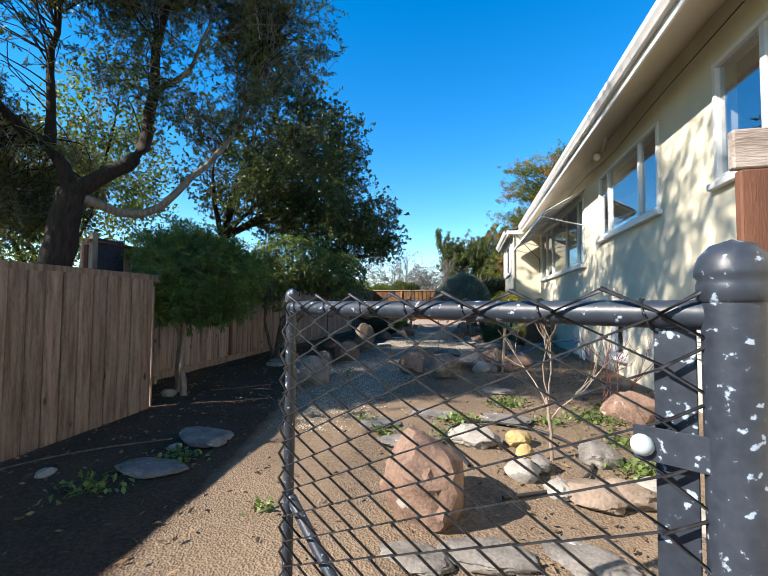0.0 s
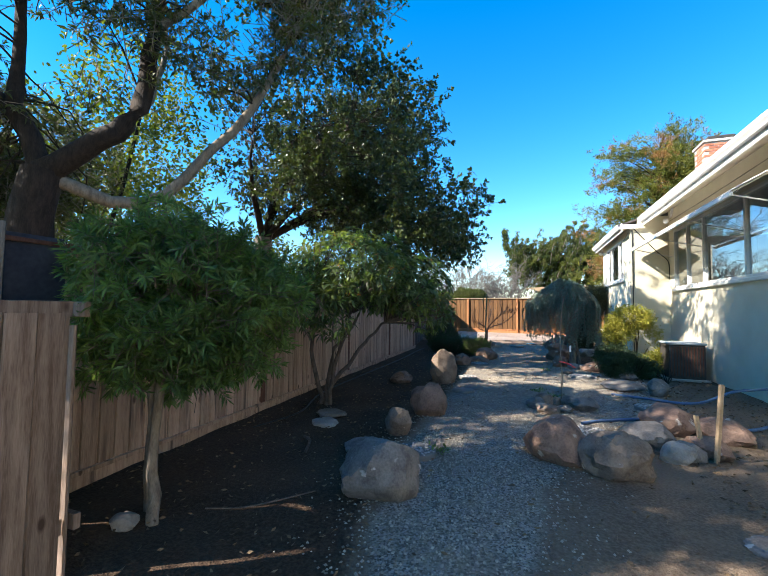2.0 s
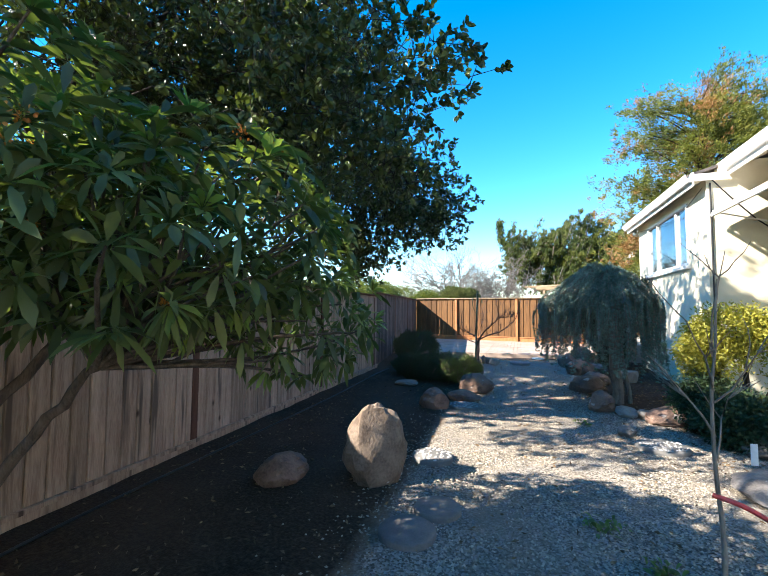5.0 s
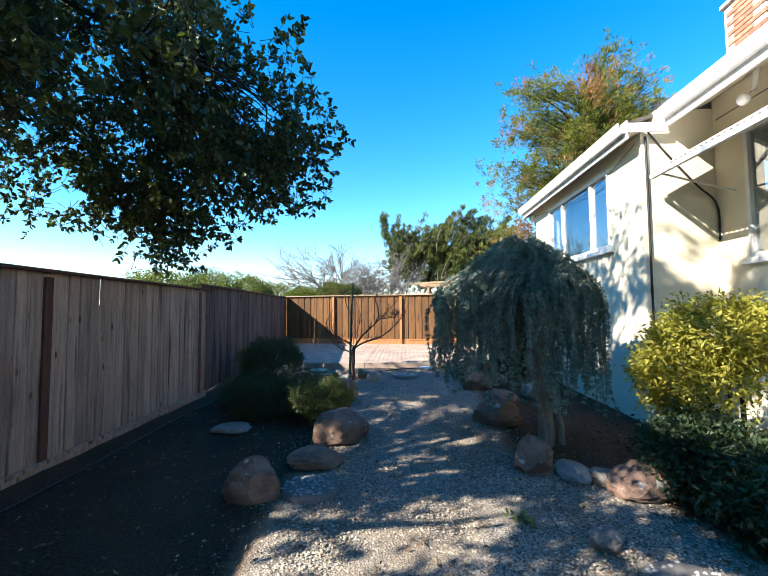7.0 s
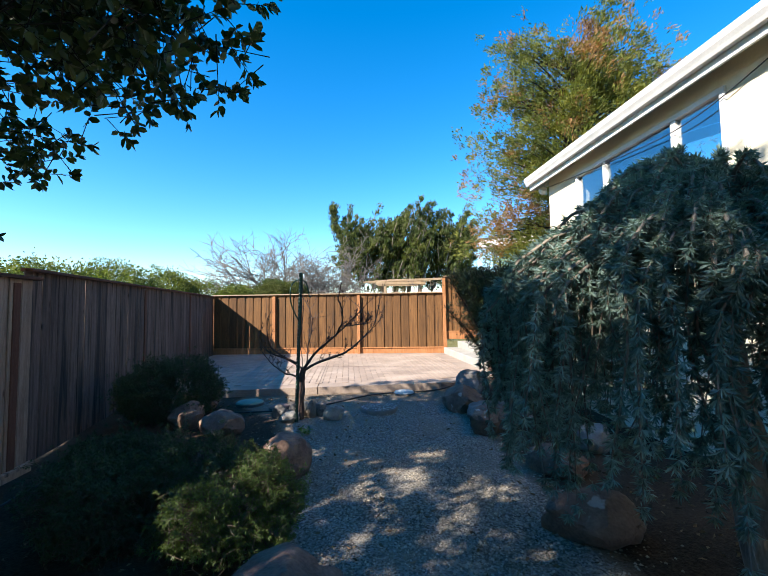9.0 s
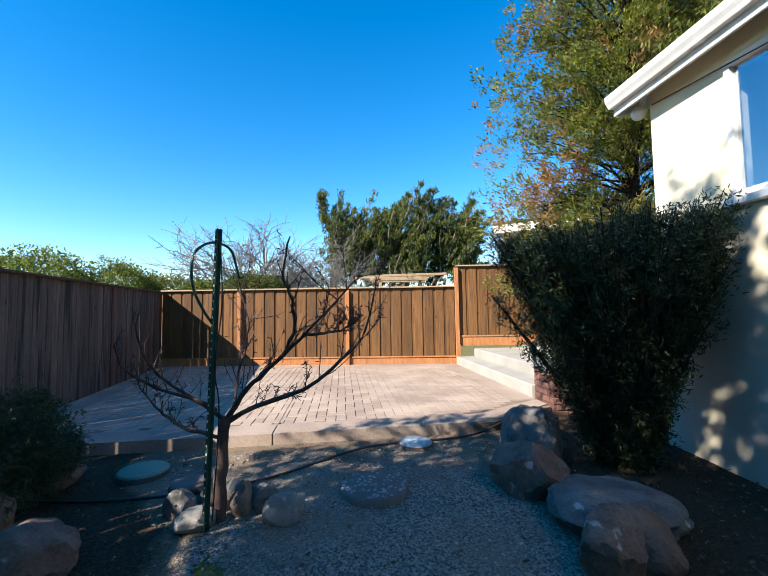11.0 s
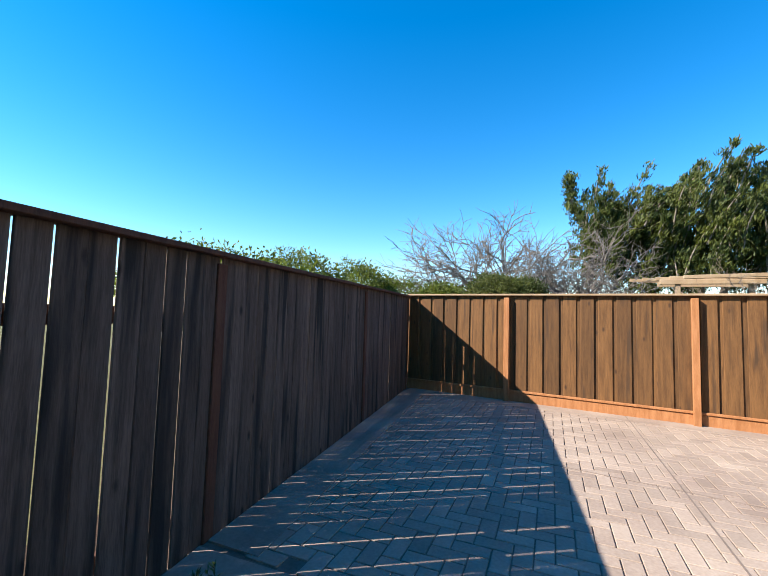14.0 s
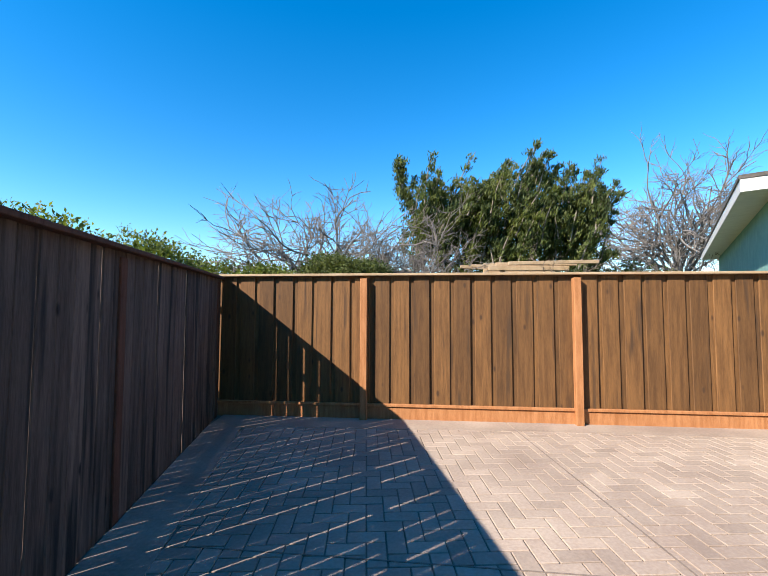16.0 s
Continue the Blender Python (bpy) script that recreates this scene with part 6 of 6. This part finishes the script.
lathe("post_cap", [(0.022, -0.015), (0.023, 0.0), (0.02, 0.015), (0.011, 0.026), (0.001, 0.03)], (*gp(GL, GT)[:2], GT + 0.035), M_STEEL, gate_end, 16)
b = boxed(-0.026, 0.026, -0.003, 0.003, GB - 0.1, GT + 0.01, 0.001)
bmesh.ops.transform(b, matrix=pose(*gp(0.067, 0)[:2], 0, 0, 0, math.degrees(math.atan2(gd[1], gd[0]))), verts=b.verts)
part("tension_bar", b, M_STEEL, gate)
for z in (1.275, 0.62):
    b = boxed(-0.075, 0.05, 0.02, 0.024, z, z + 0.05, 0.001)
    bmesh.ops.transform(b, matrix=pose(*gp(0.067, 0)[:2], 0, 0, 0, math.degrees(math.atan2(gd[1], gd[0]))), verts=b.verts)
    strap = part("hinge_strap", b, M_STEEL, gate)
    z += 0.022
    b = bmesh.new()
    bmesh.ops.create_uvsphere(b, u_segments=12, v_segments=8, radius=0.016)
    bmesh.ops.transform(b, matrix=pose(*gp(0.105, 0)[:2], z) @ Matrix.Translation((gd[1] * -0.026, gd[0] * 0.026, 0)), verts=b.verts)
    part("bolt", b, M_LID_GREY, strap, "pale round bolt head", True)
mesh_acc = Acc()
cell, amp = 0.078, 0.006
nz = int((GT + 0.04 - GB) / cell)
nw = int(GL / cell) + 1
gn = np.array((-gd[1], gd[0]))
for k in range(nw):
    pts = []
    for r in range(nz * 2 + 1):
        z = GT + 0.04 - r * cell / 2
        s = k * cell + (cell / 2 if (r + k) % 2 else -cell / 2) * 1.03 + cell / 2
        s = min(max(s, 0.02), GL - 0.01)
        side = amp * (1 if (r + k) % 2 else -1)
        sg = 0.027 + 0.012 * math.sin(s * 4 + z * 3) * min(1.0, r / 4)
        q = gp(s, z)
        pts.append((q[0] + gn[0] * (side + sg), q[1] + gn[1] * (side + sg), z))
    mesh_acc.tube(pts, 0.0044, 0.0044, 6)
mesh_acc.out("wire_mesh", M_WIRE, gate, "dark woven wire mesh")
a = Acc()
for s in np.linspace(0.1, GL - 0.05, 7):
    ring = [gp(s + 0.008 * math.sin(g), GT) for g in np.linspace(0, 6.28, 12)]
    a.tube([(q[0] + gn[0] * 0.025 * math.cos(g), q[1] + gn[1] * 0.025 * math.cos(g), GT + 0.025 * math.sin(g)) for q, g in zip(ring, np.linspace(0, 6.28, 12))], 0.002, 0.002, 5)
a.out("wire_ties", M_WIRE, gate)["kind"] = "stuff"
post = thing("gate_post", (0.352, 0.632, 0.2), "black steel gate post with domed cap and chipped paint", "post")
a = Acc()
a.tube([(0.352, 0.632, 0.1), (0.352, 0.632, 0.8), (0.352, 0.632, 1.52)], 0.036, 0.036, 24)
a.out("shaft", M_STEEL, post)
lathe("cap", [(0.037, -0.012), (0.041, -0.008), (0.041, 0.012), (0.039, 0.018), (0.043, 0.024), (0.043, 0.032), (0.038, 0.05), (0.025, 0.066), (0.001, 0.074)], (0.352, 0.632, 1.52), M_STEEL, post, 28)
pl = thing("plank_post", (0.82, 1.12, 0.2), "weathered wooden plank panel behind the gate post", "plank")
for k in range(2):
    part("plank", boxed(0.635 - k * 0.012, 1.9, 1.1 + k * 0.002, 1.125 + k * 0.002, 1.58 + 0.255 * k, 1.832 + 0.1 * k, 0.004), M_OLDWOOD if k else M_POST_RED, pl)
part("upright", boxed(1.8, 1.89, 1.16, 1.25, 0.15, 1.95, 0.004), M_OLDWOOD, pl)

# ---- neighbours and distance ----
t = tree("conifer_tree", (4.4, 22.9, 0.9), "tall conifer with yellow green and rusty foliage")
a = Acc()
a.tube(smooth_path([(4.4, 22.9, 0.4), (4.38, 22.8, 4), (4.3, 22.7, 9.0)], 12, 0.03), 0.25, 0.05, 9)
cs, ds = [], []
rng = np.random.default_rng(61)
for q in range(200):
    z = rng.uniform(2.4, 9.2)
    g = rng.random() * 6.28
    ln = (3.6 - 0.2 * (z - 3)) * rng.uniform(0.5, 1.1)
    s = np.array([4.35, 22.8, z - 0.4])
    e = s + np.array([ln * math.cos(g), ln * math.sin(g) * 0.8, 0.6 + rng.normal() * 0.45])
    p = smooth_path([s, (s + e) / 2 + [0, 0, 0.25], e], 9)
    a.tube(p[:6], 0.035, 0.012, 4)
    n = 32
    k = (rng.uniform(0.25, 1.0, n) ** 0.8 * 8).astype(int)
    cs.append(p[k] + rng.normal(size=(n, 3)) * [0.24, 0.24, 0.17])
    ds.append(np.tile(unit(e - s) + [0, 0, 0.3], (n, 1)))
a.out("trunk", M_BARK, t)
c, d = np.vstack(cs), np.vstack(ds)
cc, dd = np.repeat(c, 20, 0), np.repeat(d, 20, 0)
v, f = leaf_quads(cc + rng.normal(size=cc.shape) * 0.06, unit(dd + rng.normal(size=dd.shape) * 0.55), 0.1, 0.027, 0.05)
quads("crown", v, f, M_CONIFER, t)

t = tree("cypress_tree", (1.5, 37.0, 0.3), "windswept dark green cypress beyond the far fence")
a = Acc()
for k in range(5):
    a.tube(smooth_path([(0.8 + k * 0.3, 37, 0.2), (0.4 + k * 0.7, 37, 3), (-1.2 + k * 1.5, 36.8, 6.5)], 8, 0.05), 0.22, 0.05, 7)
cs, ds = [], []
for q in range(240):
    u = rng.uniform(-1, 1)
    base = np.array([1.6 + u * 4.0, 37 + rng.uniform(-1.8, 1.8), rng.uniform(3.2, 7.0 - 0.9 * abs(u))])
    e = base + np.array([rng.uniform(0.2, 1.1), rng.normal() * 0.5, rng.uniform(0.9, 2.4)])
    p = smooth_path([base, (base + e) / 2 + [-0.1, 0, 0.05], e], 7)
    a.tube(p, 0.04, 0.012, 4)
    n = 22
    k = (rng.random(n) * 6).astype(int)
    cs.append(p[k] + rng.normal(size=(n, 3)) * np.array([0.22, 0.22, 0.22]) * (1.05 - 0.16 * k)[:, None])
    ds.append(np.tile(unit(e - base), (n, 1)))
a.tube(smooth_path([(-2.0, 37, 5.8), (-2.5, 37, 6.6), (-2.75, 37, 7.6), (-2.7, 37, 8.1)], 8), 0.07, 0.03, 5)
for p in smooth_path([(-2.3, 37, 6.3), (-2.7, 37, 7.2), (-2.75, 37, 8.3)], 14):
    cs.append(p + rng.normal(size=(8, 3)) * 0.12)
    ds.append(np.tile([0.1, 0, 1.0], (8, 1)))
a.out("trunk", M_BARK_PALE, t)
c, d = np.vstack(cs), np.vstack(ds)
cc, dd = np.repeat(c, 18, 0), np.repeat(d, 18, 0)
v, f = leaf_quads(cc + rng.normal(size=cc.shape) * 0.07, unit(dd + rng.normal(size=dd.shape) * 0.4), 0.18, 0.045, 0.0)
quads("crown", v, f, M_CYPRESS, t)


def bare_tree(at, height, width, seed, label, mat=M_TWIG_PALE, lean=0.0):
    global rng
    rng = np.random.default_rng(seed)
    t = tree("bare_tree", at, label)
    a = Acc()
    a.tube(smooth_path([at, (at[0] + 0.1, at[1], at[2] + height * 0.18), (at[0] + lean, at[1], at[2] + height * 0.35)], 8, 0.03), height * 0.03, height * 0.022, 8)
    a.out("trunk", mat, t)
    a = Acc()
    for k in range(26):
        g = k * 2 * math.pi / 26 + rng.random()
        branch_out(a, (at[0] + lean, at[1], at[2] + height * rng.uniform(0.2, 0.36)), (math.cos(g) * width, math.sin(g) * width, 0.75), height * 0.42, height * 0.0062, 3, 0.62, 0.0)
    a.out("branchwork", mat, t)


bare_tree((-5.4, 35.0, 0.2), 7.4, 1.35, 71, "leafless spreading tree beyond the far fence")
bare_tree((-2.6, 34.0, 0.2), 5.6, 0.9, 72, "leafless twiggy tree beside the cypress")
bare_tree((13.5, 42.0, 0.2), 11.5, 0.75, 73, "tall leafless tree beyond the far fence", M_TWIG_PALE)
bare_tree((1.0, 31.5, 0.2), 3.5, 0.9, 74, "dry leafless vine over the pergola", M_BARK_TAN)

for at, bl, mt, lab, sd in (((-10.5, 28.0, 0.2), [(-10.2, 27.5, 2.7, 1.3, 2.0, 1.0), (-9.8, 30.2, 2.7, 1.4, 2.0, 1.0), (-10.6, 24.7, 2.5, 1.2, 2.0, 0.95), (-9.2, 32.8, 2.5, 1.4, 1.8, 0.95)], M_BUSH, "bright green hedge bush beyond the fence", 81), ((-4.7, 29.5, 0.2), [(-4.9, 29.5, 2.75, 0.75, 0.7, 0.55), (-4.35, 29.5, 2.74, 0.7, 0.7, 0.55)], M_HEDGE, "clipped rounded hedge beyond the far fence", 82), ((-6.8, 30.5, 0.2), [(-6.8, 30.5, 2.2, 1.0, 1.0, 0.8)], M_BUSH, "green bush beyond the far fence", 83), ((8.0, 38.0, 0.2), [(8, 38, 2.6, 2.6, 2.0, 1.6), (6, 36, 2.2, 2, 1.5, 1.2)], M_CYPRESS, "dark evergreen bush beyond the far fence", 84)):
    t = tree("far_bush", at, lab, "shrub")
    a = Acc()
    limbs(a, at, [b[:3] for b in bl], 0.05, 0.01)
    a.out("branchwork", M_BARK, t)
    v, f, c = crown(bl, 4200 if sd == 81 else 1900, 14, *((0.06, 0.04, 0.06) if sd == 82 else (0.1, 0.05, 0.11)), 0.45, 0.0, seed=sd, cut=-0.5 if sd == 82 else -0.18)
    quads("foliage", v, f, mt, t)
    if sd == 81:
        v, f, c = crown([(-10.8, 28.0, 3.5, 0.1, 1.5, 0.5), (-10.2, 30.5, 3.6, 0.15, 0.7, 0.55)], 60, 14, 0.1, 0.03, 0.07, 0.2, 0.0, seed=85)
        quads("shoots", v, f, mt, t)["kind"] = "stuff"

pg = thing("pergola", (0.5, 32.0, 0.2), "weathered pale wooden pergola beyond the far fence", "pergola")
for x in (-0.1, 1.6):
    part("post", boxed(x - 0.06, x + 0.06, 31.9, 32.02, 0.1, 3.25, 0.01), M_CAPRAIL, pg)
part("beam", boxed(-0.55, 1.9, 31.85, 31.95, 3.2, 3.34, 0.01), M_CAPRAIL, pg)
part("beam", boxed(-0.4, 2.0, 32.9, 33.0, 3.2, 3.34, 0.01), M_CAPRAIL, pg)
for k in range(5):
    part("slat", boxed(-0.5, 2.2 - 0.2 * k, 31.6 + k * 0.33, 31.68 + k * 0.33, 3.345, 3.45, 0.01, pose(0, 0, 0, 0, -1.5 + k, 0.6 * k - 1)), M_CAPRAIL, pg)

nb = thing("neighbour_house", (3.2, 27.6, 0.2), "teal stucco neighbouring house with white roof edge", "house")
NBM = pose(3.2, 27.6, 0, 0, 0, -38.3)
for nm, q, mt in (("wall", (0.6, 9.0, 0.6, 13.0, 0.1, 4.4), M_TEAL), ("soffit", (0.02, 9.5, 0.02, 13.6, 4.4, 4.43), M_WHITE), ("fascia", (0, 0.02, 0, 13.6, 4.36, 4.62), M_WHITE), ("fascia", (0.02, 9.5, 0, 0.02, 4.36, 4.62), M_WHITE), ("roof", (-0.02, 9.5, -0.02, 13.6, 4.62, 4.7), M_ROOF)):
    part(nm, boxed(*q, 0.0, NBM), mt, nb)

# low hills at the horizon
hx = np.linspace(-500, 500, 60)
hz = 4 + 7 * np.abs(np.sin(hx * 0.011)) + 4 * np.sin(hx * 0.037 + 1)
hv = np.vstack([np.stack([hx, np.full_like(hx, 420), hz * 0 - 3], -1), np.stack([hx, np.full_like(hx, 440), hz], -1), np.stack([hx, np.full_like(hx, 520), hz * 0 - 3], -1)])
i = np.arange(59)
hf = np.vstack([np.stack([i, i + 1, 60 + i + 1, 60 + i], -1), np.stack([60 + i, 60 + i + 1, 120 + i + 1, 120 + i], -1)])
tagged(quads("backdrop", hv, hf, M_HILL, smooth=True), "low wooded hills far beyond the gardens", "hill", kind="structure")

# ---- ground clutter ----
rng = np.random.default_rng(101)


def weeds(at, r, n, seed):
    t = thing("weed_clump", (*at, float(ground_z(*at))), "clump of small green weeds growing in the soil", "weed", "weed clumps")
    p = np.array([at[0], at[1], 0]) + rng.normal(size=(n, 3)) * [r * 0.5, r * 0.4, 0]
    p[:, 2] = ground_z(p[:, 0], p[:, 1]) + 0.005 + rng.random(n) * 0.05
    d = unit(rng.normal(size=(n, 3)) + [0, 0, 0.6])
    v, f = big_leaf_quads(p, d, 0.06, 0.026, 0.2)
    quads("leaves", v, f, M_WEED, t, "", True)


for x, y, r, n in [(0.42, 4.85, 0.22, 200), (-0.1, 4.05, 0.2, 150), (-0.15, 3.6, 0.2, 130), (-0.75, 3.55, 0.12, 60), (-1.0, 3.85, 0.12, 60), (1.2, 4.4, 0.3, 240), (1.35, 3.7, 0.3, 240), (1.2, 3.2, 0.25, 200), (0.75, 4.2, 0.15, 80), (1.5, 4.9, 0.2, 100), (-2.15, 2.7, 0.2, 110), (-2.4, 2.2, 0.2, 100), (-1.2, 2.2, 0.08, 25), (-0.95, 9.9, 0.12, 50), (-0.75, 9.5, 0.1, 40), (-1.05, 8.75, 0.08, 30), (-2.0, 6.4, 0.12, 50), (0.55, 9.0, 0.12, 50), (-0.7, 12.6, 0.1, 30), (1.3, 2.6, 0.22, 150), (-2.9, 1.7, 0.2, 90), (-2.45, 17.5, 0.1, 40)]:
    weeds((x, y), r, n, 1)


def scatter(n, x0, x1, y0, y1, keep):
    x, y = rng.uniform(x0, x1, n), rng.uniform(y0, y1, n)
    k = keep(x, y)
    return x[k], y[k]


def path_mask(x, y):
    l = np.interp(y, [0, 3, 6, 9, 13, 16, 18, 19], [-1.25, -1.7, -2.35, -2.35, -2.45, -2.3, -2.8, -3.6])
    r = np.interp(y, [0, 4, 6, 8, 9, 11.5, 13, 14, 18, 19], [-1.4, -1.2, -1.0, -0.2, 0.7, 1.2, 0.3, -0.45, -0.2, 0.2])
    return (rng.random(len(x)) < np.interp(y, [16.3, 17.9], [1, 0.12])) & (x > l + rng.normal(size=len(x)) * 0.25) & (x < r + rng.normal(size=len(x)) * 0.25)


x, y = scatter(125000, -3.4, 1.4, 3.5, 19.3, path_mask)
n = len(x)
s = rng.uniform(0.006, 0.0155, n)
z = ground_z(x, y) + 0.002
o = np.array([(-1, 0.1, 0), (0.1, -0.8, 0), (1, 0, 0), (0, 0.8, 0), (0.15, -0.1, 0.75)])
g = rng.random(n) * 6.28
ca, sa = np.cos(g), np.sin(g)
ox = o[None, :, 0] * ca[:, None] - o[None, :, 1] * sa[:, None]
oy = o[None, :, 0] * sa[:, None] + o[None, :, 1] * ca[:, None]
v = np.stack([x[:, None] + ox * s[:, None], y[:, None] + oy * s[:, None], z[:, None] + o[None, :, 2] * s[:, None]], -1).reshape(-1, 3)
base = np.array([[0, 1, 4], [1, 2, 4], [2, 3, 4], [3, 0, 4]])
f = (np.arange(n)[:, None, None] * 5 + base[None]).reshape(-1, 3)
tagged(quads("gravel", v, f, M_PEBBLE), "loose grey gravel covering the garden path", "gravel", kind="stuff")

x, y = scatter(17000, -4.6, 2.4, 0.5, 19.3, lambda x, y: (rng.random(len(x)) < np.where(x < -2.4, 0.5, np.where(x > 0.2, 1.0, 0.22))))
n = len(x)
p = np.stack([x, y, ground_z(x, y) + 0.012 + rng.random(n) * 0.012], -1)
d = unit(rng.normal(size=(n, 3)) * [1, 1, 0.18])
v, f = leaf_quads(p, d, 0.045, 0.018, 0.0)
tagged(quads("leaf_litter", v, f, M_LITTER), "dry brown leaves scattered on the soil", "leaf litter", kind="stuff")

# ---- herringbone pavers, last ----
PL, PW, GAPW = 0.24, 0.12, 0.009
pm = bpy.data.meshes.new("paver")
b = boxed(-PL / 2 + GAPW / 2, PL / 2 - GAPW / 2, -PW / 2 + GAPW / 2, PW / 2 - GAPW / 2, -0.03, 0.0, 0.003)
b.to_mesh(pm)
b.free()
pm.materials.append(M_PAVER)
tile_v = np.array([q.co[:] for q in pm.vertices])
singles = []
rest = []


def on_patio(x, y):
    if y < 19.88 or x > 0.62 or y < 20.05 + 0.62 * (x + 0.2):
        return False
    return x > fx(y) + 0.36 and y < 24.84 - 0.135 * (x + 2.45)


for i in range(-40, 60):
    for j in range(-40, 60):
        m = i * PW
        k = j * PW
        r = (i - j) % 4
        if r == 0:
            cx, cy, a = m + PL / 2, k + PW / 2, 0
        elif r == 2:
            continue
        elif r == 3:
            cx, cy, a = m + PW / 2, k + PL / 2, 90
        else:
            continue
        x, y = -3.0 + cx, 22.0 + cy
        if on_patio(x, y):
            (singles if (x < -3.0 and 20.4 < y < 22.6) else rest).append((x, y, a))
for x, y, a in singles[:300]:
    o = new("paver", pm)
    attach(o, patio)
    o.matrix_basis = pose(x, y, PZ - 0.002 + 0.002 * noise.noise((x * 9, y * 9, 0)), 0, 0, a)
rest += singles[300:]
fs = [list(q.vertices) for q in pm.polygons]
vv, ff = [], []
for x, y, a in rest:
    n0 = len(vv)
    c, s = (0, 1) if a else (1, 0)
    vv.extend((x + c * q[0] - s * q[1], y + s * q[0] + c * q[1], PZ - 0.002 + q[2]) for q in tile_v)
    ff.extend([n0 + q for q in face] for face in fs)
me = bpy.data.meshes.new("pavers_joined")
me.from_pydata(vv, [], ff)
me.materials.append(M_PAVER_J)
tagged(attach(new("pavers_joined", me), patio), kind="stuff")

part("control_joint", boxed(-2.458, -2.446, 19.83, 24.83, PZ - 0.02, PZ + 0.001, 0), M_GROOVE, patio)
part("control_joint", boxed(0, 6.2, -0.005, 0.005, PZ - 0.02, PZ + 0.001, 0, pose(-5.25, 22.6, 0, 0, 0, -9)), M_GROOVE, patio)
